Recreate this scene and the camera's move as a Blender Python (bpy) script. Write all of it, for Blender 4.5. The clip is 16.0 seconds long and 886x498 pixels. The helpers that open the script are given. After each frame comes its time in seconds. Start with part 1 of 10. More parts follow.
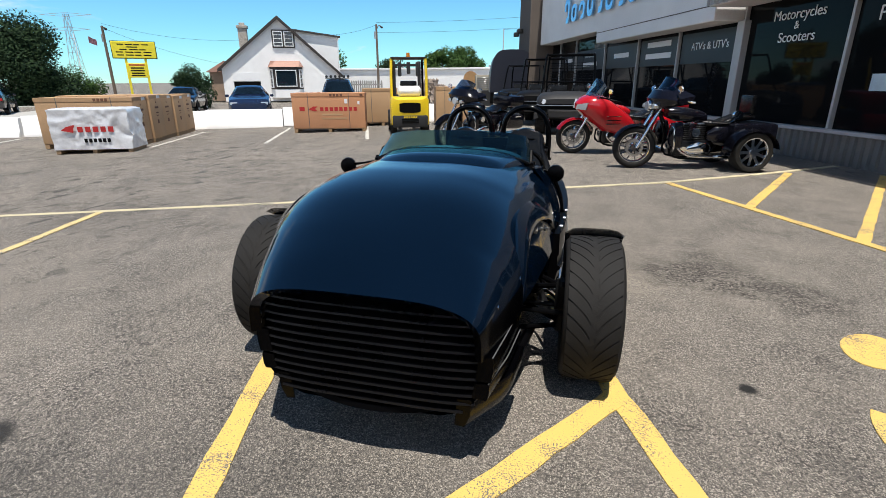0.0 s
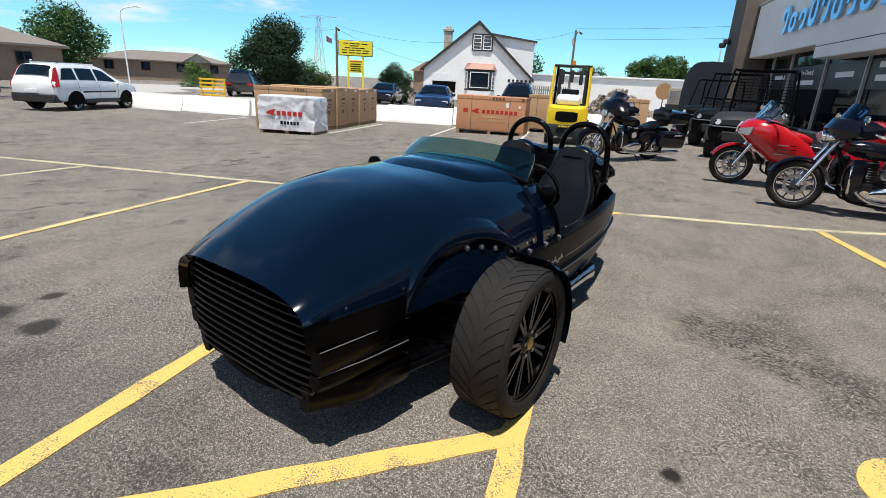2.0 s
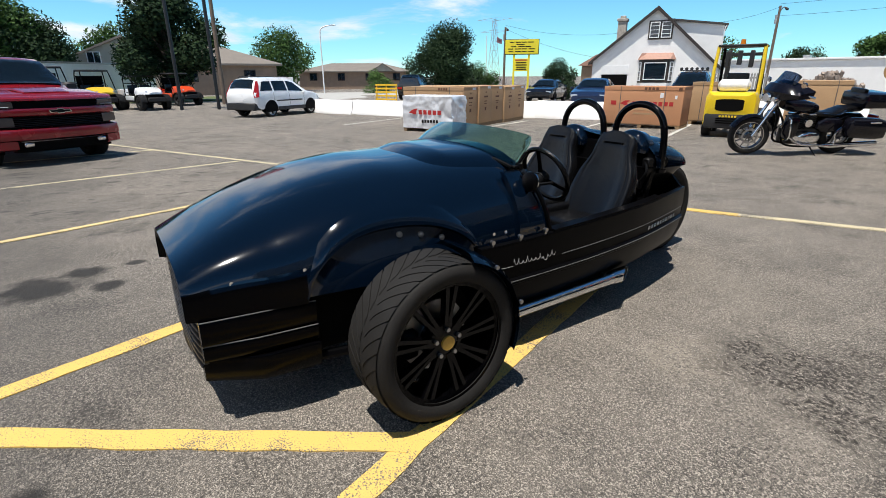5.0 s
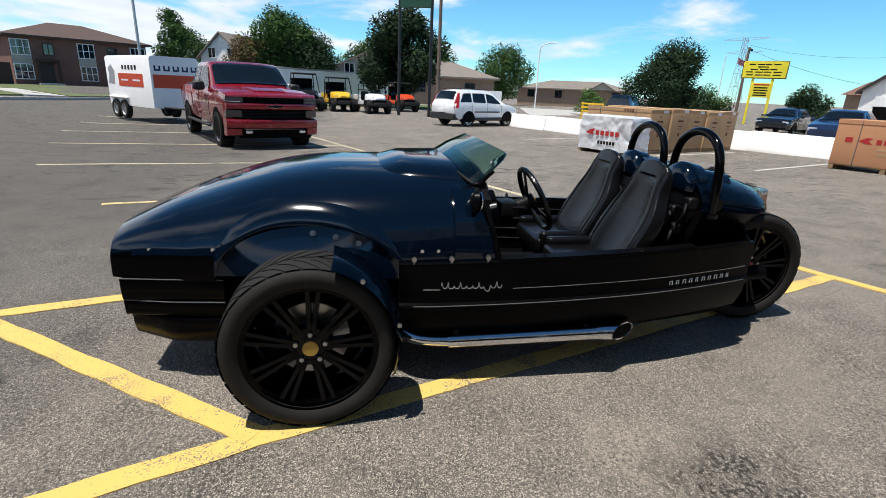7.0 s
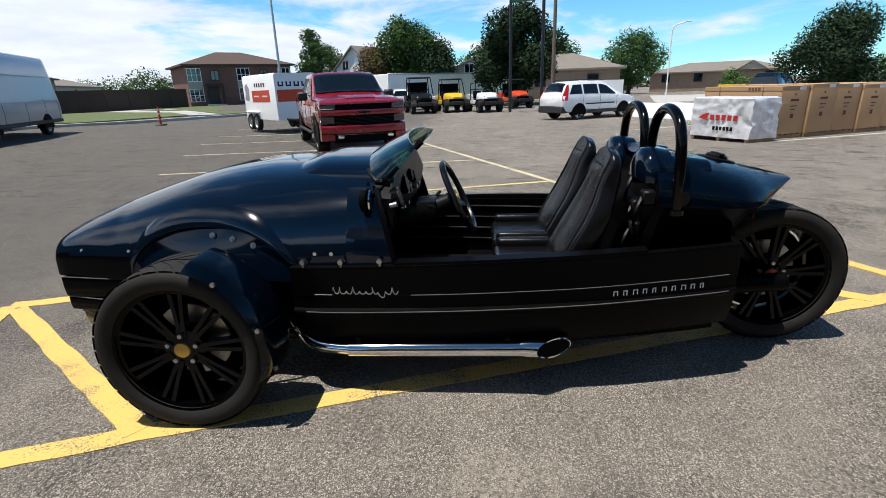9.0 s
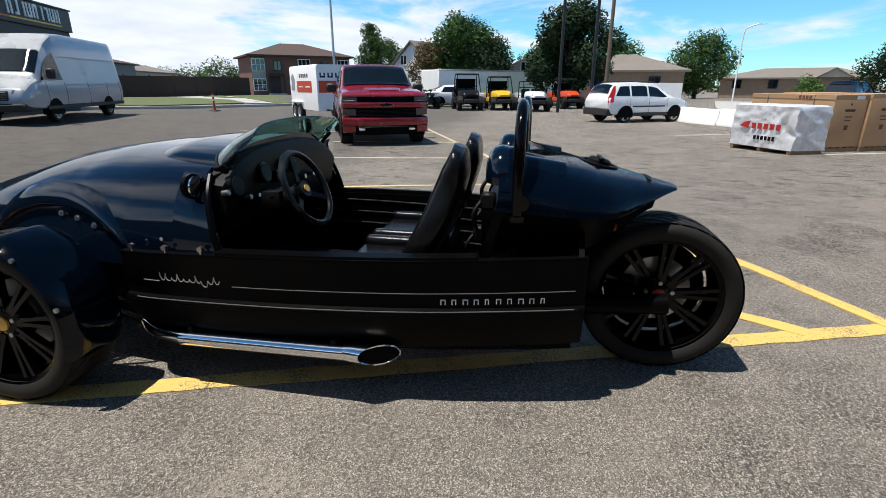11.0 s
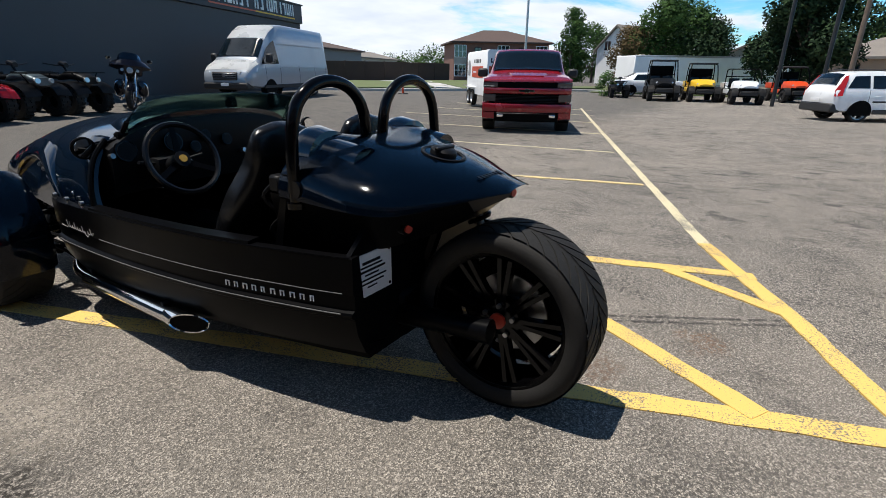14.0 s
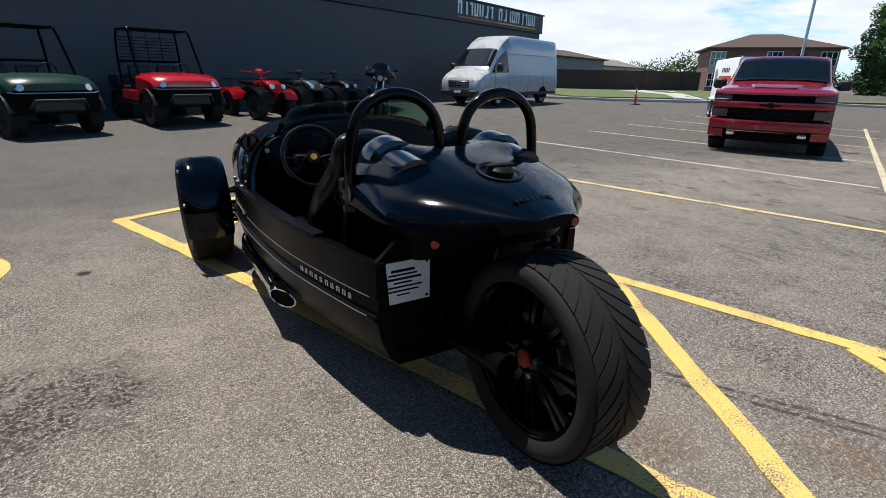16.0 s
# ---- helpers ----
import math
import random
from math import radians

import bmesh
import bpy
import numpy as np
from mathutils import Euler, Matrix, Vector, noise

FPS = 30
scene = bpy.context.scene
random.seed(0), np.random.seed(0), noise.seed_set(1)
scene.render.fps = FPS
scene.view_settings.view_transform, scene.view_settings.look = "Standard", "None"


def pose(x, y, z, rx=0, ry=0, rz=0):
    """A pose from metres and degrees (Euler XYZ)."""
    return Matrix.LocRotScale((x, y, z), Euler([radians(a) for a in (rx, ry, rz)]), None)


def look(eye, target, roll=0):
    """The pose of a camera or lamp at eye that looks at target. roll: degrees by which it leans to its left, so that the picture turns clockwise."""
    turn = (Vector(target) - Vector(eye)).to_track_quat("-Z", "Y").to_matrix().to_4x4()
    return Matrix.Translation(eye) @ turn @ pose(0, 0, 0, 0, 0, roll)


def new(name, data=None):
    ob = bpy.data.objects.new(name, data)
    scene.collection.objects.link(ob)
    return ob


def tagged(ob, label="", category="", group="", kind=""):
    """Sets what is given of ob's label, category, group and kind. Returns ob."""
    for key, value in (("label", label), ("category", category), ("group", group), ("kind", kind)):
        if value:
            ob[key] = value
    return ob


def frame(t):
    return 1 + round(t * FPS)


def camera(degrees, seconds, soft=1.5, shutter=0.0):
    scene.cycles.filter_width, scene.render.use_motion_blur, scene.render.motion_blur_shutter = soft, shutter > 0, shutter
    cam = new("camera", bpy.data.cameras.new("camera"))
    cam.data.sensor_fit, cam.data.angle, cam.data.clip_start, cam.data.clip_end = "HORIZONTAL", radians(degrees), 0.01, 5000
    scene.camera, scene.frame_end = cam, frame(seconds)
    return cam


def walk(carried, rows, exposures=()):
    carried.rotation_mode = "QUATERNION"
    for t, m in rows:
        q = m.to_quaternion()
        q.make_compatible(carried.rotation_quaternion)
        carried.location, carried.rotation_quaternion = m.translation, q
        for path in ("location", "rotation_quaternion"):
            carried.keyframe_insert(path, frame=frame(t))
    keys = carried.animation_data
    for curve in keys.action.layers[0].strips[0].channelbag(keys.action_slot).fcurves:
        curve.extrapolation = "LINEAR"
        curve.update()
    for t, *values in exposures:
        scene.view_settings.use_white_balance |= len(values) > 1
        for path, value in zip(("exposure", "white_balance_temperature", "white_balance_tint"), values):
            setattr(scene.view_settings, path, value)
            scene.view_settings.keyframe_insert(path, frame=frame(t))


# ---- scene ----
cam = camera(83.5, 16.0, soft=0.6)
PATH = [
    (0, (-0.028, 0.632, 1.343), (-0.515, 2.463, 0.702), -0.27),
    (0.5, (0.271, 0.736, 1.372), (-0.299, 2.539, 0.721), 1.88),
    (1, (0.545, 0.834, 1.384), (-0.232, 2.561, 0.743), 1.92),
    (1.5, (0.795, 0.931, 1.384), (-0.195, 2.542, 0.731), 2.56),
    (2, (0.970, 1.074, 1.393), (-0.137, 2.613, 0.752), 3.07),
    (2.5, (1.092, 1.173, 1.383), (-0.085, 2.666, 0.762), 2.39),
    (3, (1.174, 1.238, 1.378), (-0.047, 2.695, 0.755), -0.21),
    (3.5, (1.248, 1.305, 1.368), (-0.019, 2.722, 0.746), -3.22),
    (4, (1.353, 1.410, 1.363), (0.016, 2.749, 0.716), -2.24),
    (4.5, (1.454, 1.641, 1.330), (0.021, 2.868, 0.665), -0.72),
    (5, (1.572, 1.894, 1.314), (0.008, 2.953, 0.656), -0.24),
    (7.5, (1.916, 3.307, 1.281), (0.025, 3.514, 0.664), 1.48),
    (8, (1.876, 3.563, 1.269), (-0.023, 3.641, 0.647), -0.72),
    (10.5, (1.623, 4.629, 1.232), (-0.243, 4.278, 0.603), 0.06),
    (11, (1.545, 4.860, 1.211), (-0.319, 4.501, 0.581), 0.05),
    (11.5, (1.419, 5.096, 1.199), (-0.438, 4.706, 0.567), -0.06),
    (12, (1.296, 5.340, 1.187), (-0.543, 4.883, 0.545), -0.22),
    (12.5, (1.208, 5.546, 1.177), (-0.601, 4.995, 0.526), -0.35),
    (13, (1.077, 5.703, 1.174), (-0.685, 5.027, 0.511), -0.38),
    (13.5, (0.950, 5.892, 1.176), (-0.742, 5.058, 0.512), -0.45),
    (14, (0.850, 6.104, 1.180), (-0.726, 5.076, 0.501), 0.66),
    (14.5, (0.720, 6.225, 1.174), (-0.743, 5.038, 0.503), 1.50),
    (15, (0.583, 6.298, 1.178), (-0.724, 4.946, 0.497), 0.82),
    (15.5, (0.483, 6.373, 1.179), (-0.664, 4.876, 0.512), 0.63),
    (16, (0.372, 6.474, 1.205), (-0.600, 4.856, 0.543), 0.96),
]
walk(cam, [(t, look(eye, target, roll)) for t, eye, target, roll in PATH])

# ---- world and sun ----
SUN_WAY = Vector((-0.13, 0.25, -1.0)).normalized()   # the way the sunlight travels
SUN_EL = math.asin(-SUN_WAY.z)
SUN_AZ = math.atan2(-SUN_WAY.x, -SUN_WAY.y)           # clockwise from +y


def make_world():
    world = bpy.data.worlds.new("sky")
    scene.world = world
    world.use_nodes = True
    nt = world.node_tree
    nt.nodes.clear()
    out = nt.nodes.new("ShaderNodeOutputWorld")
    bg = nt.nodes.new("ShaderNodeBackground")
    sky = nt.nodes.new("ShaderNodeTexSky")
    sky.sky_type = "NISHITA"
    sky.sun_disc = False
    sky.sun_elevation = SUN_EL
    sky.sun_rotation = SUN_AZ
    sky.air_density, sky.dust_density, sky.ozone_density = 1.0, 0.0, 3.0
    co = nt.nodes.new("ShaderNodeTexCoord")
    sep = nt.nodes.new("ShaderNodeSeparateXYZ")
    nt.links.new(co.outputs["Generated"], sep.inputs[0])
    # flat cloud layer: direction divided by its height
    den = nt.nodes.new("ShaderNodeMath"); den.operation = "ADD"; den.inputs[1].default_value = 0.16
    mx = nt.nodes.new("ShaderNodeMath"); mx.operation = "MAXIMUM"; mx.inputs[1].default_value = 0.0
    nt.links.new(sep.outputs[2], mx.inputs[0]); nt.links.new(mx.outputs[0], den.inputs[0])
    dx = nt.nodes.new("ShaderNodeMath"); dx.operation = "DIVIDE"
    dy = nt.nodes.new("ShaderNodeMath"); dy.operation = "DIVIDE"
    nt.links.new(sep.outputs[0], dx.inputs[0]); nt.links.new(den.outputs[0], dx.inputs[1])
    nt.links.new(sep.outputs[1], dy.inputs[0]); nt.links.new(den.outputs[0], dy.inputs[1])
    com = nt.nodes.new("ShaderNodeCombineXYZ")
    nt.links.new(dx.outputs[0], com.inputs[0]); nt.links.new(dy.outputs[0], com.inputs[1])
    n1 = nt.nodes.new("ShaderNodeTexNoise")
    n1.inputs["Scale"].default_value = 0.85; n1.inputs["Detail"].default_value = 9; n1.inputs["Roughness"].default_value = 0.58
    n1.inputs["Distortion"].default_value = 0.35
    nt.links.new(com.outputs[0], n1.inputs["Vector"])
    # cloudier towards the south, clearer to the north
    side = nt.nodes.new("ShaderNodeVectorMath"); side.operation = "DOT_PRODUCT"
    side.inputs[1].default_value = (-0.25, -0.97, 0.0)
    nt.links.new(co.outputs["Generated"], side.inputs[0])
    sm = nt.nodes.new("ShaderNodeMath"); sm.operation = "MULTIPLY_ADD"; sm.inputs[1].default_value = 0.20; 
    nt.links.new(side.outputs["Value"], sm.inputs[0]); nt.links.new(n1.outputs["Fac"], sm.inputs[2])
    ramp = nt.nodes.new("ShaderNodeMapRange"); ramp.interpolation_type = "SMOOTHSTEP"
    ramp.inputs["From Min"].default_value = 0.475; ramp.inputs["From Max"].default_value = 0.65
    # clear overhead: the cloud layer thins out above the horizon belt
    thin = nt.nodes.new("ShaderNodeMapRange"); thin.interpolation_type = "SMOOTHSTEP"
    thin.inputs["From Min"].default_value = 0.30; thin.inputs["From Max"].default_value = 0.62
    thin.inputs["To Min"].default_value = 0.0; thin.inputs["To Max"].default_value = -0.15
    nt.links.new(sep.outputs[2], thin.inputs["Value"])
    low = nt.nodes.new("ShaderNodeMath"); low.operation = "ADD"
    nt.links.new(sm.outputs[0], low.inputs[0]); nt.links.new(thin.outputs[0], low.inputs[1])
    nt.links.new(low.outputs[0], ramp.inputs["Value"])
    mix = nt.nodes.new("ShaderNodeMix"); mix.data_type = "RGBA"
    nt.links.new(ramp.outputs[0], mix.inputs["Factor"])
    deep = nt.nodes.new("ShaderNodeMix"); deep.data_type = "RGBA"; deep.blend_type = "MULTIPLY"
    deep.inputs["Factor"].default_value = 1.0
    deep.inputs["B"].default_value = (0.80, 1.48, 1.80, 1)
    nt.links.new(sky.outputs[0], deep.inputs["A"])
    # the blue deepens towards the zenith
    zen = nt.nodes.new("ShaderNodeMapRange"); zen.interpolation_type = "SMOOTHSTEP"
    zen.inputs["From Min"].default_value = 0.25; zen.inputs["From Max"].default_value = 0.85
    zen.inputs["To Min"].default_value = 1.0; zen.inputs["To Max"].default_value = 0.36
    nt.links.new(sep.outputs[2], zen.inputs["Value"])
    dk = nt.nodes.new("ShaderNodeVectorMath"); dk.operation = "SCALE"
    nt.links.new(deep.outputs["Result"], dk.inputs[0]); nt.links.new(zen.outputs[0], dk.inputs["Scale"])
    nt.links.new(dk.outputs[0], mix.inputs["A"])
    n2 = nt.nodes.new("ShaderNodeTexNoise"); n2.inputs["Scale"].default_value = 2.2; n2.inputs["Detail"].default_value = 6
    nt.links.new(com.outputs[0], n2.inputs["Vector"])
    cr = nt.nodes.new("ShaderNodeMix"); cr.data_type = "RGBA"
    cr.inputs["A"].default_value = (6.8, 7.9, 9.6, 1); cr.inputs["B"].default_value = (12.8, 13.2, 13.8, 1)
    nt.links.new(n2.outputs["Fac"], cr.inputs["Factor"])
    nt.links.new(cr.outputs["Result"], mix.inputs["B"])
    nt.links.new(mix.outputs["Result"], bg.inputs[0])
    bg.inputs[1].default_value = 0.078
    nt.links.new(bg.outputs[0], out.inputs[0])


make_world()
sun = new("sun", bpy.data.lights.new("sun", "SUN"))
sun.data.energy, sun.data.angle, sun.data.color = 5.0, radians(0.53), (1.0, 0.952, 0.88)
sun.rotation_mode = "QUATERNION"
sun.rotation_quaternion = SUN_WAY.to_track_quat("-Z", "Y")
scene.view_settings.exposure = 0.22

# ---- materials ----
def rgb(c):
    return (c[0], c[1], c[2], 1.0)


def mat(name, base, rough=0.5, metal=0.0, var=0.18, scale=6.0, grain=120.0, bump=0.0, bump_scale=200.0, coat=0.0, spec=0.5,
        sheen=0.0, tint=None, rvar=0.12, per_object=0.0):
    """A surface with variation at two scales: broad stains and fine grain, in colour, roughness and relief."""
    m = bpy.data.materials.new(name)
    m.use_nodes = True
    nt = m.node_tree
    b = nt.nodes["Principled BSDF"]
    b.inputs["Metallic"].default_value = metal
    b.inputs["Specular IOR Level"].default_value = spec
    b.inputs["Coat Weight"].default_value = coat
    b.inputs["Coat Roughness"].default_value = 0.03
    co = nt.nodes.new("ShaderNodeTexCoord")
    n1 = nt.nodes.new("ShaderNodeTexNoise"); n1.inputs["Scale"].default_value = scale; n1.inputs["Detail"].default_value = 5
    n2 = nt.nodes.new("ShaderNodeTexNoise"); n2.inputs["Scale"].default_value = grain; n2.inputs["Detail"].default_value = 3
    nt.links.new(co.outputs["Object"], n1.inputs["Vector"]); nt.links.new(co.outputs["Object"], n2.inputs["Vector"])
    add = nt.nodes.new("ShaderNodeMath"); add.operation = "MULTIPLY_ADD"; add.inputs[1].default_value = 0.6
    nt.links.new(n2.outputs["Fac"], add.inputs[0])
    half = nt.nodes.new("ShaderNodeMath"); half.operation = "MULTIPLY"; half.inputs[1].default_value = 0.7
    nt.links.new(n1.outputs["Fac"], half.inputs[0]); nt.links.new(half.outputs[0], add.inputs[2])
    rng = nt.nodes.new("ShaderNodeMapRange")
    rng.inputs["From Min"].default_value, rng.inputs["From Max"].default_value = 0.35, 0.95
    nt.links.new(add.outputs[0], rng.inputs["Value"])
    mix = nt.nodes.new("ShaderNodeMix"); mix.data_type = "RGBA"
    dark = tint or base
    mix.inputs["A"].default_value = rgb([c * (1 - var) for c in dark])
    mix.inputs["B"].default_value = rgb([min(1.0, c * (1 + var)) for c in base])
    nt.links.new(rng.outputs[0], mix.inputs["Factor"])
    colour = mix.outputs["Result"]
    if per_object:
        oi = nt.nodes.new("ShaderNodeObjectInfo")
        hv = nt.nodes.new("ShaderNodeHueSaturation")
        pr = nt.nodes.new("ShaderNodeMapRange"); pr.inputs["To Min"].default_value = 1 - per_object; pr.inputs["To Max"].default_value = 1 + per_object
        nt.links.new(oi.outputs["Random"], pr.inputs["Value"]); nt.links.new(pr.outputs[0], hv.inputs["Value"])
        nt.links.new(colour, hv.inputs["Color"]); colour = hv.outputs["Color"]
    nt.links.new(colour, b.inputs["Base Color"])
    rr = nt.nodes.new("ShaderNodeMapRange")
    rr.inputs["To Min"].default_value, rr.inputs["To Max"].default_value = max(0.02, rough - rvar * rough), min(1.0, rough + rvar * rough)
    nt.links.new(n1.outputs["Fac"], rr.inputs["Value"]); nt.links.new(rr.outputs[0], b.inputs["Roughness"])
    if bump:
        nb = nt.nodes.new("ShaderNodeTexNoise"); nb.inputs["Scale"].default_value = bump_scale; nb.inputs["Detail"].default_value = 4
        nt.links.new(co.outputs["Object"], nb.inputs["Vector"])
        bp = nt.nodes.new("ShaderNodeBump"); bp.inputs["Strength"].default_value = bump; bp.inputs["Distance"].default_value = 0.01
        nt.links.new(nb.outputs["Fac"], bp.inputs["Height"]); nt.links.new(bp.outputs[0], b.inputs["Normal"])
    return m


def glass(name, tint, rough=0.02, alpha=1.0):
    m = bpy.data.materials.new(name)
    m.use_nodes = True
    b = m.node_tree.nodes["Principled BSDF"]
    b.inputs["Base Color"].default_value = rgb(tint)
    b.inputs["Roughness"].default_value = rough
    b.inputs["Transmission Weight"].default_value = alpha
    b.inputs["IOR"].default_value = 1.55
    return m


def lamp_mat(name, colour, strength):
    m = bpy.data.materials.new(name)
    m.use_nodes = True
    b = m.node_tree.nodes["Principled BSDF"]
    b.inputs["Base Color"].default_value = rgb(colour)
    b.inputs["Emission Color"].default_value = rgb(colour)
    b.inputs["Emission Strength"].default_value = strength
    return m


def asphalt_mat():
    m = bpy.data.materials.new("worn_asphalt")
    m.use_nodes = True
    nt = m.node_tree
    b = nt.nodes["Principled BSDF"]
    co = nt.nodes.new("ShaderNodeTexCoord")
    P = co.outputs["Object"]

    def noise_tex(scale, detail=4, rough=0.55, distort=0.0):
        n = nt.nodes.new("ShaderNodeTexNoise")
        n.inputs["Scale"].default_value, n.inputs["Detail"].default_value, n.inputs["Roughness"].default_value = scale, detail, rough
        n.inputs["Distortion"].default_value = distort
        nt.links.new(P, n.inputs["Vector"])
        return n.outputs["Fac"]

    def ramp(v, lo, hi, a=0.0, z=1.0):
        r = nt.nodes.new("ShaderNodeMapRange"); r.interpolation_type = "SMOOTHSTEP"
        r.inputs["From Min"].default_value, r.inputs["From Max"].default_value = lo, hi
        r.inputs["To Min"].default_value, r.inputs["To Max"].default_value = a, z
        nt.links.new(v, r.inputs["Value"])
        return r.outputs[0]

    def blend(f, a, z):
        x = nt.nodes.new("ShaderNodeMix"); x.data_type = "RGBA"
        nt.links.new(f, x.inputs["Factor"])
        for k, v in (("A", a), ("B", z)):
            if isinstance(v, tuple):
                x.inputs[k].default_value = rgb(v)
            else:
                nt.links.new(v, x.inputs[k])
        return x.outputs["Result"]

    def mul(a, z, op="MULTIPLY"):
        x = nt.nodes.new("ShaderNodeMath"); x.operation = op
        for i, v in enumerate((a, z)):
            if isinstance(v, float):
                x.inputs[i].default_value = v
            else:
                nt.links.new(v, x.inputs[i])
        return x.outputs[0]

    # aggregate: pale and dark stone chips in a grey binder
    vor = nt.nodes.new("ShaderNodeTexVoronoi"); vor.inputs["Scale"].default_value = 215.0; vor.inputs["Randomness"].default_value = 1.0
    nt.links.new(P, vor.inputs["Vector"])
    chip = nt.nodes.new("ShaderNodeSeparateColor"); nt.links.new(vor.outputs["Color"], chip.inputs[0])
    stones = blend(ramp(chip.outputs[0], 0.40, 0.92), (0.080, 0.073, 0.064), (0.68, 0.605, 0.515))
    stones = blend(ramp(chip.outputs[1], 0.62, 0.72), stones, (0.022, 0.022, 0.023))
    fine = blend(ramp(noise_tex(180.0, 3, 0.65), 0.36, 0.66), (0.052, 0.047, 0.042), (0.48, 0.425, 0.36))
    col = blend(ramp(noise_tex(9.0, 4), 0.3, 0.7, 0.50, 0.56), fine, stones)
    # dark open pits between the chips, gathered in loose patches
    pit = mul(noise_tex(62.0, 4, 0.7), mul(mul(noise_tex(2.2, 6, 0.65), 0.5, "SUBTRACT"), 0.42), "ADD")
    pits = ramp(pit, 0.53, 0.61, 0.0, 0.88)
    col = blend(pits, col, (0.036, 0.034, 0.031))
    # broad wear: paler traffic areas, greyer seal, brown dust
    broad = noise_tex(0.32, 6, 0.6, 0.6)
    col = blend(ramp(broad, 0.40, 0.68, 0.0, 0.36), col, (0.30, 0.263, 0.22))
    col = blend(ramp(noise_tex(1.3, 7, 0.66), 0.50, 0.74, 0.0, 0.30), col, (0.080, 0.075, 0.069))
    # surfacing darker towards the lot's front end, with a broken edge
    yy = nt.nodes.new("ShaderNodeSeparateXYZ"); nt.links.new(P, yy.inputs[0])
    edge = mul(yy.outputs[1], mul(mul(noise_tex(0.8, 6, 0.65), 0.5, "SUBTRACT"), 3.0), "ADD")
    col = blend(ramp(edge, 0.4, 2.6, 0.66, 0.0), col, (0.070, 0.066, 0.061))
    # scuffs running along the lot
    sc = nt.nodes.new("ShaderNodeMapping"); sc.inputs["Scale"].default_value = (2.0, 1.0, 1.0); sc.inputs["Rotation"].default_value = (0, 0, radians(-22))
    nt.links.new(P, sc.inputs["Vector"])
    ns = nt.nodes.new("ShaderNodeTexNoise"); ns.inputs["Scale"].default_value = 2.3; ns.inputs["Detail"].default_value = 7; ns.inputs["Roughness"].default_value = 0.66
    nt.links.new(sc.outputs[0], ns.inputs["Vector"])
    # the open lot is more scuffed than the stall under the car
    xyz = nt.nodes.new("ShaderNodeSeparateXYZ"); nt.links.new(P, xyz.inputs[0])
    lot = mul(mul(ramp(xyz.outputs[0], -5.0, -2.0, 1.0, 0.0), ramp(xyz.outputs[1], 6.5, 9.0, 0.0, 0.7), "MAXIMUM"), 0.22, "MAXIMUM")
    col = blend(mul(ramp(ns.outputs["Fac"], 0.585, 0.625, 0.0, 0.78), lot), col, (0.050, 0.047, 0.044))
    col = blend(mul(ramp(noise_tex(4.6, 8, 0.7), 0.56, 0.64, 0.0, 0.55), lot), col, (0.058, 0.053, 0.048))
    # spills and dusty puddle marks, each with its own ragged edge
    warp = noise_tex(5.0, 6, 0.65)
    SPOTS = (((0.50, 4.12), 0.30, (0.36, 0.315, 0.255), 0.62), ((1.02, 4.02), 0.38, (0.34, 0.30, 0.25), 0.5), ((0.75, 4.36), 0.36, (0.036, 0.031, 0.026), 1.0), ((1.12, 4.30), 0.42, (0.040, 0.035, 0.030), 1.0), ((1.45, 4.05), 0.36, (0.042, 0.037, 0.031), 0.95), ((1.05, 4.72), 0.30, (0.045, 0.039, 0.033), 0.9),
             ((0.815, 2.868), 0.055, (0.020, 0.019, 0.018), 1.0), ((-2.42, 1.36), 0.30, (0.024, 0.023, 0.022), 0.92), ((-2.62, 1.62), 0.17, (0.024, 0.023, 0.022), 0.92), ((-2.22, 1.76), 0.13, (0.024, 0.023, 0.022), 0.92), ((-2.66, 1.94), 0.09, (0.024, 0.023, 0.022), 0.9),
             ((-2.25, 7.0), 0.36, (0.33, 0.285, 0.23), 0.5), ((-2.78, 7.15), 0.46, (0.042, 0.036, 0.030), 0.95), ((-3.3, 7.65), 0.40, (0.042, 0.036, 0.030), 0.9), ((-0.25, 1.45), 0.10, (0.024, 0.023, 0.022), 0.95), ((-1.50, 6.0), 0.16, (0.16, 0.09, 0.05), 0.7), ((-1.05, 5.62), 0.18, (0.14, 0.085, 0.055), 0.7),
             ((0.30, 5.15), 0.5, (0.27, 0.24, 0.20), 0.4), ((-0.55, 1.62), 0.22, (0.050, 0.046, 0.042), 0.7), ((1.65, 4.85), 0.7, (0.27, 0.24, 0.20), 0.4), ((-5.2, 4.6), 0.8, (0.07, 0.065, 0.06), 0.6))
    mottle = mul(ramp(noise_tex(8.0, 8, 0.75), 0.40, 0.52, 0.15, 1.0), ramp(noise_tex(48.0, 4, 0.7), 0.44, 0.56, 0.0, 1.0))
    for (x, y), r, c, k in SPOTS:
        d = nt.nodes.new("ShaderNodeVectorMath"); d.operation = "DISTANCE"; d.inputs[1].default_value = (x, y, 0)
        nt.links.new(P, d.inputs[0])
        e = nt.nodes.new("ShaderNodeMath"); e.operation = "MULTIPLY_ADD"; e.inputs[1].default_value = -1.5 * r
        nt.links.new(warp, e.inputs[0]); nt.links.new(d.outputs["Value"], e.inputs[2])
        f = ramp(e.outputs[0], -0.30 * r, 0.28 * r, k, 0.0) if c[0] < 0.025 else mul(ramp(e.outputs[0], -0.30 * r, 0.28 * r, k, 0.0), mottle)
        col = blend(f, col, c)
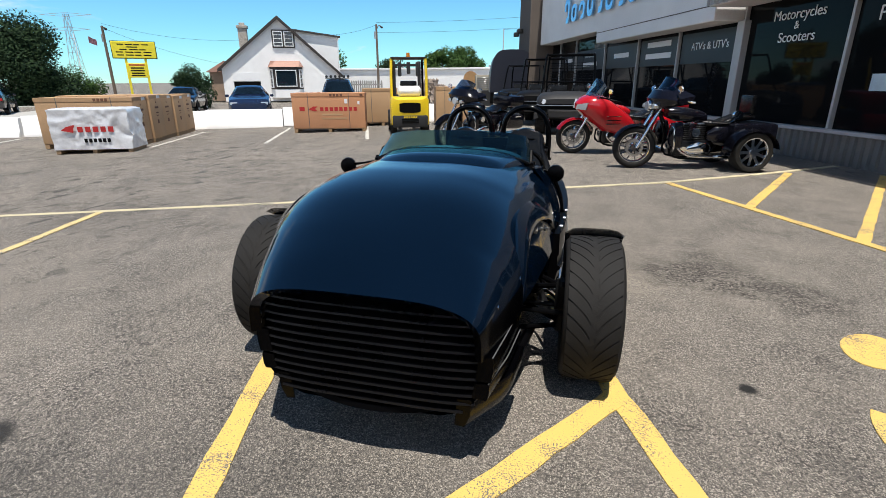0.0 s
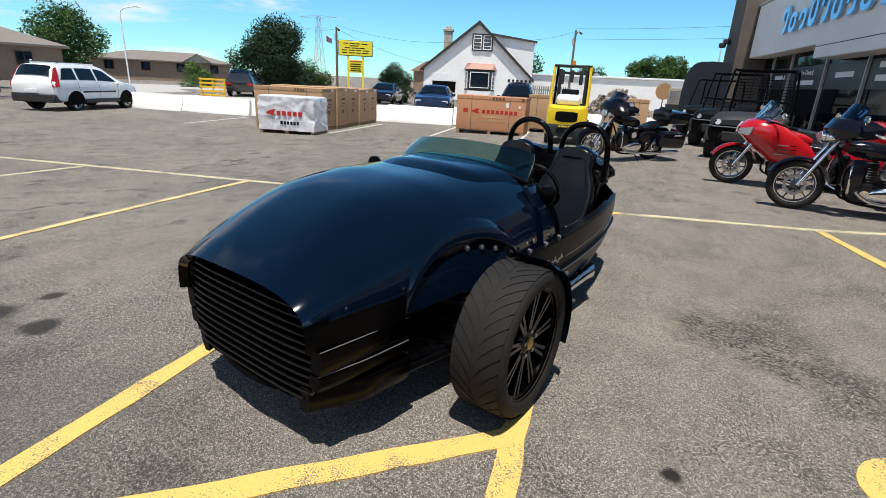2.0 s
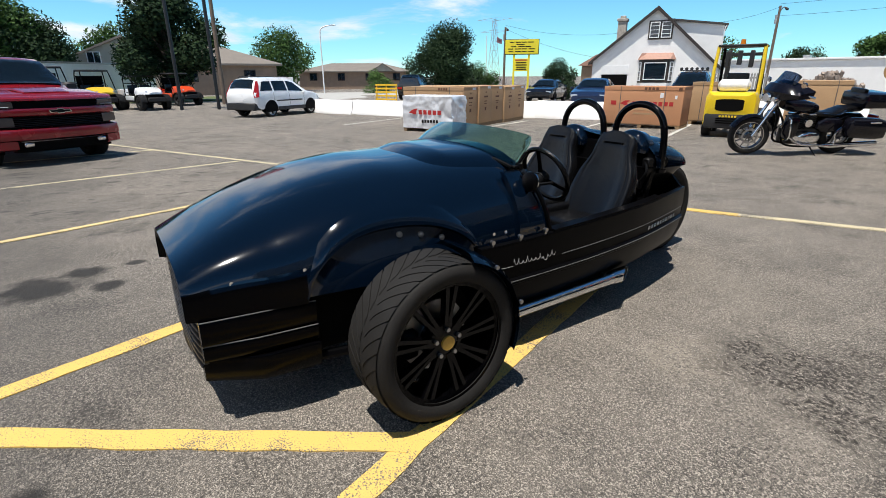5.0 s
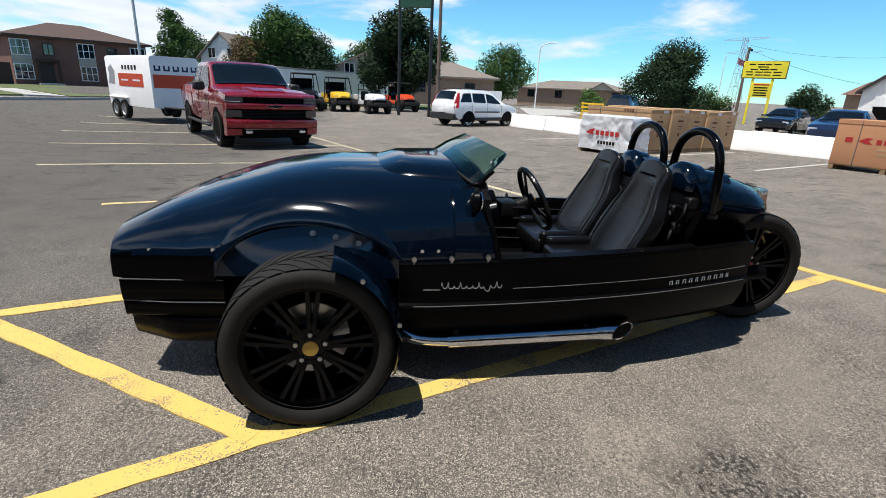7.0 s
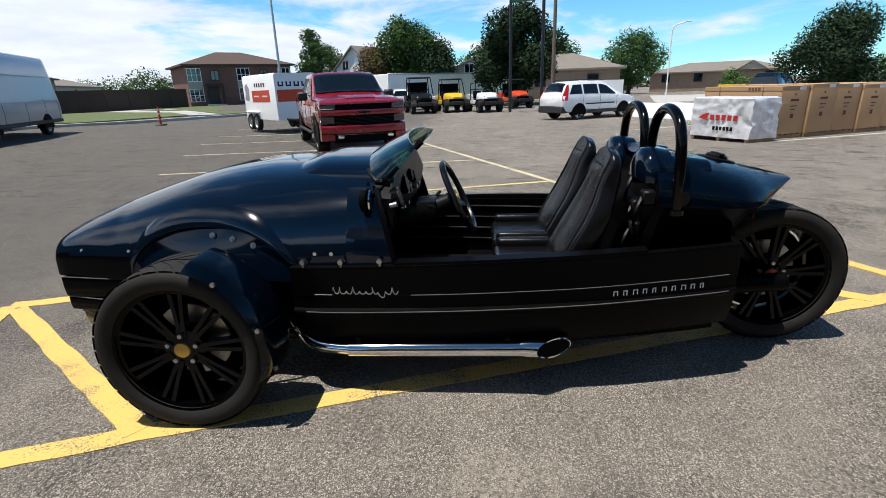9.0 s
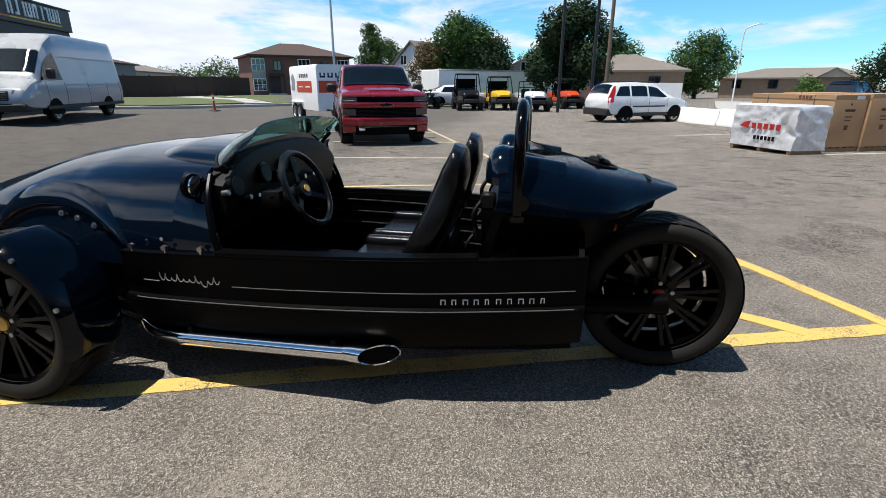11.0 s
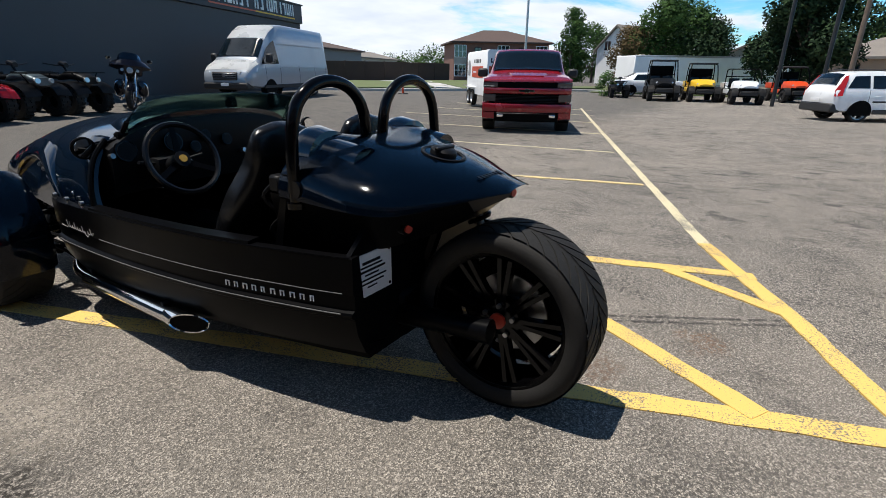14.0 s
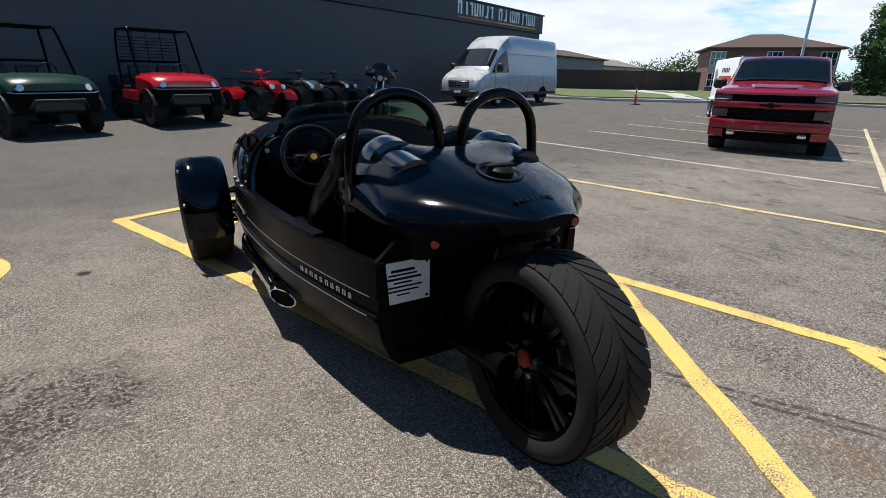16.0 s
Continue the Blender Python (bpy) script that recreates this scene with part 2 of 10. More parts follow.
    # a pair of broken tyre-mark lines behind the car
    sp = nt.nodes.new("ShaderNodeSeparateXYZ"); nt.links.new(P, sp.inputs[0])
    for c0 in (0.0, 0.055):
        # distance from the line through (-1.36, 5.28) and (-1.91, 6.20)
        a = mul(mul(sp.outputs[0], 0.858), mul(sp.outputs[1], 0.513), "ADD")
        d = mul(mul(mul(a, 1.5417 + c0, "SUBTRACT"), mul(mul(noise_tex(9.0, 3), 0.5, "SUBTRACT"), 0.03), "ADD"), 1.0)
        ab = nt.nodes.new("ShaderNodeMath"); ab.operation = "ABSOLUTE"; nt.links.new(d, ab.inputs[0])
        run = mul(ramp(sp.outputs[1], 5.2 + 3 * c0, 5.3 + 3 * c0), ramp(sp.outputs[1], 6.35, 6.5, 1.0, 0.0))
        f = mul(mul(ramp(ab.outputs[0], 0.004, 0.020, 0.8, 0.0), run), ramp(noise_tex(16.0, 4), 0.40, 0.52))
        col = blend(f, col, (0.030, 0.027, 0.025))
    nt.links.new(col, b.inputs["Base Color"])
    b.inputs["Roughness"].default_value = 0.88
    b.inputs["Specular IOR Level"].default_value = 0.35
    h = mul(mul(vor.outputs["Distance"], 0.7), noise_tex(260.0, 3), "ADD")
    bp = nt.nodes.new("ShaderNodeBump"); bp.inputs["Strength"].default_value = 0.75; bp.inputs["Distance"].default_value = 0.008
    nt.links.new(h, bp.inputs["Height"]); nt.links.new(bp.outputs[0], b.inputs["Normal"])
    return m


def paint_line_mat(name, colour, wear=0.5):
    """Road paint, worn through to the stone in specks and patches."""
    m = bpy.data.materials.new(name)
    m.use_nodes = True
    nt = m.node_tree
    b = nt.nodes["Principled BSDF"]
    co = nt.nodes.new("ShaderNodeTexCoord")
    n1 = nt.nodes.new("ShaderNodeTexNoise"); n1.inputs["Scale"].default_value = 3.5; n1.inputs["Detail"].default_value = 6; n1.inputs["Roughness"].default_value = 0.65
    n2 = nt.nodes.new("ShaderNodeTexNoise"); n2.inputs["Scale"].default_value = 150.0; n2.inputs["Detail"].default_value = 3
    for n in (n1, n2):
        nt.links.new(co.outputs["Object"], n.inputs["Vector"])
    s = nt.nodes.new("ShaderNodeMath"); s.operation = "MULTIPLY_ADD"; s.inputs[1].default_value = 0.75
    nt.links.new(n1.outputs["Fac"], s.inputs[0]); nt.links.new(n2.outputs["Fac"], s.inputs[2])
    r = nt.nodes.new("ShaderNodeMapRange"); r.interpolation_type = "SMOOTHSTEP"
    r.inputs["From Min"].default_value, r.inputs["From Max"].default_value = 1.04 - 0.1 * wear, 1.16 - 0.1 * wear
    nt.links.new(s.outputs[0], r.inputs["Value"])
    tone = nt.nodes.new("ShaderNodeMix"); tone.data_type = "RGBA"
    tone.inputs["A"].default_value = rgb([c * 0.78 for c in colour]); tone.inputs["B"].default_value = rgb(colour)
    nt.links.new(n1.outputs["Fac"], tone.inputs["Factor"])
    x = nt.nodes.new("ShaderNodeMix"); x.data_type = "RGBA"
    nt.links.new(r.outputs[0], x.inputs["Factor"]); nt.links.new(tone.outputs["Result"], x.inputs["A"]); x.inputs["B"].default_value = (0.13, 0.125, 0.115, 1)
    nt.links.new(x.outputs["Result"], b.inputs["Base Color"])
    b.inputs["Roughness"].default_value = 0.8
    bp = nt.nodes.new("ShaderNodeBump"); bp.inputs["Strength"].default_value = 0.4; bp.inputs["Distance"].default_value = 0.004
    nt.links.new(n2.outputs["Fac"], bp.inputs["Height"]); nt.links.new(bp.outputs[0], b.inputs["Normal"])
    return m


def leaf_mat(name, a, z):
    m = bpy.data.materials.new(name)
    m.use_nodes = True
    nt = m.node_tree
    b = nt.nodes["Principled BSDF"]
    g = nt.nodes.new("ShaderNodeNewGeometry")
    x = nt.nodes.new("ShaderNodeMix"); x.data_type = "RGBA"
    x.inputs["A"].default_value, x.inputs["B"].default_value = rgb(a), rgb(z)
    nt.links.new(g.outputs["Random Per Island"], x.inputs["Factor"])
    nt.links.new(x.outputs["Result"], b.inputs["Base Color"])
    b.inputs["Roughness"].default_value = 0.75
    b.inputs["Specular IOR Level"].default_value = 0.12
    return m


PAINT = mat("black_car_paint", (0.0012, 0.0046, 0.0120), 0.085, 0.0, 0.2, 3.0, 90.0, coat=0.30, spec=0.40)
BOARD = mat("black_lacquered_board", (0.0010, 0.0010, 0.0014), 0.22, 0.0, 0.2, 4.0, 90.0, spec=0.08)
SATIN = mat("satin_black_paint", (0.0022, 0.0022, 0.0026), 0.30, 0.0, 0.25, 9.0, 160.0, spec=0.06)
SLAT = mat("black_gloss_slat", (0.004, 0.004, 0.005), 0.28, 0.0, 0.25, 9.0, 160.0, spec=0.45)
MATTE = mat("matte_black", (0.004, 0.004, 0.004), 0.7, 0.0, 0.3, 9.0, 160.0, bump=0.15, spec=0.06)
DARK = mat("black_plastic", (0.006, 0.006, 0.0065), 0.45, 0.0, 0.3, 9.0, 160.0, bump=0.1, spec=0.14)
RIM = mat("gloss_black_alloy", (0.002, 0.002, 0.0025), 0.12, 0.0, 0.2, 12.0, 150.0, spec=0.20)
RUBBER = mat("tyre_rubber", (0.017, 0.0165, 0.016), 0.72, 0.0, 0.35, 14.0, 180.0, bump=0.25, bump_scale=300.0, tint=(0.022, 0.020, 0.018), spec=0.2)
LEATHER = mat("black_vinyl", (0.0045, 0.0045, 0.005), 0.24, 0.0, 0.2, 12.0, 220.0, bump=0.10, bump_scale=420.0, spec=0.30)
CHROME = mat("chrome", (0.78, 0.78, 0.78), 0.06, 1.0, 0.05, 8.0, 100.0)
STEEL = mat("brushed_steel", (0.42, 0.42, 0.43), 0.34, 1.0, 0.15, 12.0, 200.0)
GREYPIN = mat("grey_pinstripe", (0.11, 0.11, 0.11), 0.4)
LETTER = mat("white_vinyl_lettering", (0.80, 0.80, 0.80), 0.5, var=0.05)
SCRIPT = mat("grey_script_lettering", (0.30, 0.29, 0.28), 0.45, var=0.05)
REDCAP = mat("red_cap", (0.42, 0.035, 0.018), 0.4)
GOLDCAP = mat("gold_cap", (0.50, 0.30, 0.045), 0.4)
SCREEN = glass("tinted_windscreen", (0.22, 0.40, 0.34), 0.02)
MIRROR = mat("mirror_glass", (0.85, 0.85, 0.85), 0.03, 1.0, 0.02)
GLASSDARK = mat("dark_window_glass", (0.010, 0.019, 0.028), 0.04, 0.0, 0.2, 2.0, 40.0, coat=0.5, spec=0.8)
ASPHALT = asphalt_mat()
YELLOW_LINE = paint_line_mat("yellow_line_paint", (0.80, 0.53, 0.14), 1.25)
PALE_LINE = paint_line_mat("faded_line_paint", (0.68, 0.59, 0.38), 1.35)
SOFT_LINE = paint_line_mat("soft_yellow_line_paint", (0.74, 0.57, 0.26), 1.3)
WHITE_LINE = paint_line_mat("white_line_paint", (0.66, 0.64, 0.58), 1.1)
CONCRETE = mat("concrete", (0.42, 0.41, 0.385), 0.85, 0.0, 0.2, 2.0, 60.0, bump=0.3, bump_scale=80.0)
WHITEWALL = mat("white_painted_block", (0.88, 0.87, 0.85), 0.7, 0.0, 0.08, 1.5, 40.0, bump=0.15, bump_scale=60.0)
WHITE = mat("white_paint", (0.87, 0.87, 0.86), 0.45, 0.0, 0.06, 2.0, 50.0)
GRASS = mat("lawn_grass", (0.085, 0.125, 0.035), 0.9, 0.0, 0.35, 1.2, 30.0, bump=0.6, bump_scale=45.0, tint=(0.13, 0.125, 0.055))

# ---- mesh helpers ----
def link(name, bm, material, smooth=True, angle=40.0):
    me = bpy.data.meshes.new(name)
    bmesh.ops.recalc_face_normals(bm, faces=bm.faces)
    bm.to_mesh(me)
    bm.free()
    mats = material if isinstance(material, (list, tuple)) else [material]
    for mt in mats:
        me.materials.append(mt)
    if smooth:
        me.shade_smooth()
        me.set_sharp_from_angle(angle=radians(angle))
    return me


def thing(name, bm, material, label="", category="", group="", kind="", m=None, smooth=True, angle=40.0):
    ob = new(name, link(name, bm, material, smooth, angle))
    if m is not None:
        ob.matrix_world = m
    return tagged(ob, label, category, group, kind)


def empty(name, m, label="", category="", group="", kind=""):
    ob = new(name)
    ob.empty_display_size = 0.1
    ob.matrix_world = m
    return tagged(ob, label, category, group, kind)


def part(name, bm, material, parent, label="", smooth=True, angle=40.0):
    ob = new(name, link(name, bm, material, smooth, angle))
    ob.parent = parent
    if label:
        tagged(ob, label)
    return ob


def share(name, me, parent, m=None, label=""):
    ob = new(name, me)
    ob.parent = parent
    if m is not None:
        ob.matrix_local = m
    if label:
        tagged(ob, label)
    return ob


def B():
    return bmesh.new()


def box(bm, x0, x1, y0, y1, z0, z1, bevel=0.0, m=None, mat_i=0, seg=1):
    xs, ys, zs = (min(x0, x1), max(x0, x1)), (min(y0, y1), max(y0, y1)), (min(z0, z1), max(z0, z1))
    vs = [bm.verts.new((x, y, z)) for x in xs for y in ys for z in zs]
    fs = [bm.faces.new([vs[i] for i in q]) for q in ((0, 1, 3, 2), (4, 6, 7, 5), (0, 4, 5, 1), (2, 3, 7, 6), (0, 2, 6, 4), (1, 5, 7, 3))]
    for f in fs:
        f.material_index = mat_i
    if bevel > 0:
        edges = list({e for f in fs for e in f.edges})
        out = bmesh.ops.bevel(bm, geom=edges, offset=bevel, segments=seg, affect="EDGES", profile=0.6)
        vs = list({v for f in out["faces"] for v in f.verts} | {v for v in vs if v.is_valid})
        for f in out["faces"]:
            f.material_index = mat_i
    if m is not None:
        bmesh.ops.transform(bm, matrix=m, verts=[v for v in vs if v.is_valid])
    return vs


def loft(bm, rings, closed=True, cap=True, mat_i=0):
    """Rings of points with the same count, joined by quads."""
    rows = [[bm.verts.new(p) for p in r] for r in rings]
    n = len(rows[0])
    for a, b in zip(rows, rows[1:]):
        for i in range(n if closed else n - 1):
            j = (i + 1) % n
            try:
                f = bm.faces.new((a[i], a[j], b[j], b[i]))
                f.material_index = mat_i
            except ValueError:
                pass
    if cap and closed:
        for r in (rows[0], rows[-1]):
            try:
                bm.faces.new(r).material_index = mat_i
            except ValueError:
                pass
    return rows


def tube(bm, pts, r, seg=8, caps=True, mat_i=0, closed=False):
    """A round bar along points; r is a number or one per point."""
    pts = [Vector(p) for p in pts]
    n = len(pts)
    rs = [r] * n if isinstance(r, (int, float)) else list(r)
    rings, side = [], None
    for i, p in enumerate(pts):
        if closed:
            d = pts[(i + 1) % n] - pts[i - 1]
        else:
            d = (pts[min(i + 1, n - 1)] - pts[max(i - 1, 0)])
        d = d.normalized() if d.length > 1e-9 else Vector((0, 0, 1))
        if side is None:
            side = d.orthogonal().normalized()
        side = (side - d * side.dot(d))
        side = side.normalized() if side.length > 1e-6 else d.orthogonal().normalized()
        up = d.cross(side)
        rings.append([p + rs[i] * (math.cos(a) * side + math.sin(a) * up) for a in (2 * math.pi * k / seg for k in range(seg))])
    if closed:
        rings.append(rings[0])
        rows = [[bm.verts.new(q) for q in rg] for rg in rings[:-1]]
        for a, b in zip(rows, rows[1:] + rows[:1]):
            for k in range(seg):
                bm.faces.new((a[k], a[(k + 1) % seg], b[(k + 1) % seg], b[k])).material_index = mat_i
        return
    loft(bm, rings, True, caps, mat_i)


def spline(pts, n=8):
    """Catmull-Rom through points."""
    pts = [Vector(p) for p in pts]
    out = []
    for i in range(len(pts) - 1):
        p0, p1, p2, p3 = pts[max(i - 1, 0)], pts[i], pts[i + 1], pts[min(i + 2, len(pts) - 1)]
        for k in range(n):
            t = k / n
            out.append(0.5 * ((2 * p1) + (p2 - p0) * t + (2 * p0 - 5 * p1 + 4 * p2 - p3) * t * t + (3 * p1 - p0 - 3 * p2 + p3) * t ** 3))
    out.append(pts[-1])
    return out


def revolve(bm, profile, seg=32, axis="x", m=None, mat_i=0, closed=False):
    """profile of (radius, along), turned about the axis."""
    rings = []
    for k in range(seg):
        a = 2 * math.pi * k / seg
        c, s = math.cos(a), math.sin(a)
        if axis == "x":
            rg = [Vector((h, r * c, r * s)) for r, h in profile]
        elif axis == "y":
            rg = [Vector((r * c, h, r * s)) for r, h in profile]
        else:
            rg = [Vector((r * c, r * s, h)) for r, h in profile]
        rings.append([m @ p for p in rg] if m is not None else rg)
    rows = [[bm.verts.new(p) for p in r] for r in rings]
    n = len(profile)
    for a, b in zip(rows, rows[1:] + rows[:1]):
        for i in range(n if closed else n - 1):
            j = (i + 1) % n
            bm.faces.new((a[i], a[j], b[j], b[i])).material_index = mat_i
    return rows


def disc(bm, centre, r, axis, seg=20, depth=0.01, mat_i=0):
    """A short round plug with its middle at centre, along the axis vector."""
    d = Vector(axis).normalized() * depth / 2
    c = Vector(centre)
    tube(bm, [c - d, c + d], r, seg, True, mat_i)


def extrude_poly(bm, pts, way, mat_i=0):
    """A slab from a flat outline."""
    way = Vector(way)
    a = [bm.verts.new(p) for p in pts]
    b = [bm.verts.new(Vector(p) + way) for p in pts]
    n = len(a)
    fs = [bm.faces.new(a), bm.faces.new(list(reversed(b)))]
    for i in range(n):
        fs.append(bm.faces.new((a[i], b[i], b[(i + 1) % n], a[(i + 1) % n])))
    for f in fs:
        f.material_index = mat_i
    return fs


def lerp(x, xs, ys):
    return float(np.interp(x, xs, ys))


def smooth_lerp(x, xs, ys):
    """Monotone-looking cubic through the nodes."""
    xs, ys = list(xs), list(ys)
    if x <= xs[0]:
        return ys[0]
    if x >= xs[-1]:
        return ys[-1]
    i = max(j for j in range(len(xs) - 1) if xs[j] <= x)
    h = xs[i + 1] - xs[i]

    def slope(j):
        if j == 0:
            return (ys[1] - ys[0]) / (xs[1] - xs[0])
        if j == len(xs) - 1:
            return (ys[-1] - ys[-2]) / (xs[-1] - xs[-2])
        return (ys[j + 1] - ys[j - 1]) / (xs[j + 1] - xs[j - 1])

    t = (x - xs[i]) / h
    m0, m1 = slope(i) * h, slope(i + 1) * h
    return (2 * t ** 3 - 3 * t * t + 1) * ys[i] + (t ** 3 - 2 * t * t + t) * m0 + (-2 * t ** 3 + 3 * t * t) * ys[i + 1] + (t ** 3 - t * t) * m1


# ---- the lie of the land: level under the car, falling gently to the west, rising to the south ----
def ground_z(x, y):
    z = float(np.interp(-x, [-200, 2, 11, 22, 34, 55, 90, 400], [0, 0, -0.17, -0.34, -0.25, -0.35, -0.75, -0.9]))
    return z + 0.043 * min(max(-y - 5, 0), 9) * (1.0 if x > -60 else 0.3)


def on_ground(x, y, yaw=0.0, dz=0.0):
    return pose(x, y, ground_z(x, y) + dz, 0, 0, yaw)

# ---- ground and painted lines ----
def make_ground():
    bm = B()
    ax = sorted({*np.arange(-34, 8.1, 1.0).tolist(), *np.arange(-100, -34, 6.0).tolist(), 12, 20, 40, 90, 200, 500, 1500, -140, -220, -400, -800, -1500})
    ay = sorted({*np.arange(-16, 26.1, 1.0).tolist(), *np.arange(-70, -16, 6.0).tolist(), 32, 40, 55, 80, 140, 300, 700, 1500, -120, -300, -700, -1500})
    rows = [[bm.verts.new((x, y, ground_z(x, y))) for y in ay] for x in ax]
    for a, b in zip(rows, rows[1:]):
        for i in range(len(ay) - 1):
            bm.faces.new((a[i], b[i], b[i + 1], a[i + 1]))
    return thing("ground", bm, ASPHALT, "sun-bleached grey asphalt car park with oil stains and cracks", "ground", kind="structure", angle=60)


make_ground()
LAYER = [0]


def stripe(pts, width, material, label, name="painted_line", ragged=0.006):
    """Road paint laid over the asphalt along points."""
    LAYER[0] += 1
    dz = 0.004 + 0.0006 * (LAYER[0] % 9)
    rnd = random.Random(LAYER[0])
    pts = [Vector((*p, 0)) for p in pts]
    fine = []
    for a, b in zip(pts, pts[1:]):
        n = max(2, int((b - a).length / 0.12))
        fine += [a.lerp(b, k / n) for k in range(n)]
    fine.append(pts[-1])
    bm = B()
    rings = []
    for i, p in enumerate(fine):
        d = (fine[min(i + 1, len(fine) - 1)] - fine[max(i - 1, 0)]).normalized()
        s = Vector((-d.y, d.x, 0)) * width / 2
        l = p + s * (1 + rnd.uniform(-1, 1) * ragged / width * 2)
        r = p - s * (1 + rnd.uniform(-1, 1) * ragged / width * 2)
        zl, zr = ground_z(l.x, l.y), ground_z(r.x, r.y)
        rings.append([(l.x, l.y, zl - 0.01), (l.x, l.y, zl + dz), (r.x, r.y, zr + dz), (r.x, r.y, zr - 0.01)])
    loft(bm, rings)
    return thing(name, bm, material, label, "road marking", "parking lines", "structure", smooth=False)


YL = "thick yellow parking line, worn and speckled"
stripe([(0.655, 1.60), (0.24, 2.66), (-1.19, 6.73)], 0.105, YELLOW_LINE, YL)
stripe([(-0.945, 0.97), (-2.60, 6.17)], 0.105, YELLOW_LINE, YL)
stripe([(-0.94, 0.98), (0.67, 1.62)], 0.10, YELLOW_LINE, YL)
stripe([(-0.90, 1.06), (0.23, 2.65)], 0.105, YELLOW_LINE, YL)
stripe([(-2.02, 4.57), (-1.05, 6.26)], 0.10, YELLOW_LINE, YL)
stripe([(-2.40, 5.70), (-2.09, 6.32)], 0.09, YELLOW_LINE, YL)
stripe([(-3.14, 5.82), (-2.11, 6.33), (-1.20, 6.74), (-0.70, 6.98)], 0.10, YELLOW_LINE, YL)
stripe([(4.08, 10.08), (2.83, 9.10), (1.21, 7.98), (-0.31, 7.20), (-0.72, 6.97)], 0.09, PALE_LINE, "faded yellow parking line across the lot")
FAR_LINE = [(-3.14 - 3.0 * k, 5.82 - 1.165 * k) for k in range(7)]
stripe(FAR_LINE, 0.09, PALE_LINE, "faded yellow parking line across the lot")
for a, b in (((-7.86, 3.88), (-6.73, -1.76)), ((-10.85, 2.75), (-9.98, -3.25)), ((-13.9, 1.70), (-13.12, -4.55)),
             ((-16.95, 0.66), (-16.26, -5.59)), ((-20.0, -0.36), (-19.4, -6.4))):
    stripe([a, b], 0.085, PALE_LINE, "faded yellow stall line on asphalt")
stripe([(-5.22, 4.93), (-4.08, 1.40), (-3.80, 0.4)], 0.085, SOFT_LINE, "faded yellow stall line on asphalt")
for a, b in (((1.22, 7.95), (2.80, 4.75)), ((3.10, 9.18), (1.88, 6.68)), ((4.36, 9.26), (2.42, 5.48))):
    stripe([a, b], 0.10, YELLOW_LINE, "yellow hatching line beside the shopfront")
for a, b in (((-7.5, 11.6), (-9.48, 16.05)), ((-10.01, 10.61), (-11.6, 14.4)), ((-14.5, 8.8), (-16.2, 12.1)), ((-5.23, 12.68), (-7.14, 17.14))):
    stripe([a, b], 0.09, WHITE_LINE, "pale worn stall line on asphalt")


def symbol():
    """The wheelchair symbol of the stall: a head, a body bar and the arc of a wheel."""
    bm = B()

    def blob(cx, cy, rx, ry, rot):
        pts = []
        for k in range(20):
            a = 2 * math.pi * k / 20
            x, y = rx * math.cos(a) * (1 + 0.05 * math.sin(3 * a)), ry * math.sin(a)
            pts.append((cx + x * math.cos(rot) - y * math.sin(rot), cy + x * math.sin(rot) + y * math.cos(rot), 0.0045))
        extrude_poly(bm, pts, (0, 0, -0.008))

    blob(1.565, 3.40, 0.205, 0.155, radians(62))
    extrude_poly(bm, [(1.57, 3.13, 0.005), (1.66, 3.19, 0.005), (1.73, 3.10, 0.005), (1.66, 2.95, 0.005)], (0, 0, -0.008))
    extrude_poly(bm, [(1.42, 2.88, 0.005), (1.53, 3.00, 0.005), (1.62, 2.94, 0.005), (1.52, 2.79, 0.005)], (0, 0, -0.008))
    turn = np.linspace(radians(152), radians(285), 20)
    ring = [(1.72 + 0.50 * math.cos(a), 2.60 + 0.50 * math.sin(a)) for a in turn]
    inner = [(1.72 + 0.37 * math.cos(a), 2.60 + 0.37 * math.sin(a)) for a in turn]
    for i in range(19):
        q = [ring[i], ring[i + 1], inner[i + 1], inner[i]]
        extrude_poly(bm, [(x, y, 0.005) for x, y in q], (0, 0, -0.008))
    thing("painted_symbol", bm, YELLOW_LINE, "worn yellow painted wheelchair symbol on asphalt", "road marking", "parking lines", "structure", smooth=False)


symbol()

# ---- the black three-wheeled roadster: x to its left, y backwards from the front axle, z up ----
ROADSTER = empty("three_wheeled_roadster", pose(-0.67, 2.86, 0.0), "glossy black open three-wheeled roadster parked on yellow lines", "three-wheeler")

TOP_V = (-0.80, -0.72, -0.63, -0.45, -0.20, 0.05, 0.24, 0.46, 0.70)
TOP_Z = (0.675, 0.712, 0.748, 0.811, 0.880, 0.916, 0.923, 0.928, 0.93)
WID_V = (-0.80, -0.6, -0.3, 0.0, 0.3, 0.5, 0.70)
WID_U = (0.43, 0.495, 0.575, 0.62, 0.635, 0.635, 0.635)
MID_U = (-0.03, -0.055, -0.085, -0.095, -0.085, -0.08, -0.075)
COWL_U = -0.085
NOSE_U = -0.022


def hood_top(v):
    return smooth_lerp(v, TOP_V, TOP_Z)


def hood_wid(v):
    return smooth_lerp(v, WID_V, WID_U)


def hood_mid(v):
    """The bonnet's centre line bends a little towards the far side."""
    return smooth_lerp(v, WID_V, MID_U)


def hood_bend(v, s=1):
    """How square the shoulder is: the near one rounder, the far one fuller."""
    return lerp(v, (-0.8, -0.5, 0.0, 0.7), (3.4, 2.6, 2.5, 2.8) if s > 0 else (3.8, 3.8, 3.4, 3.1))


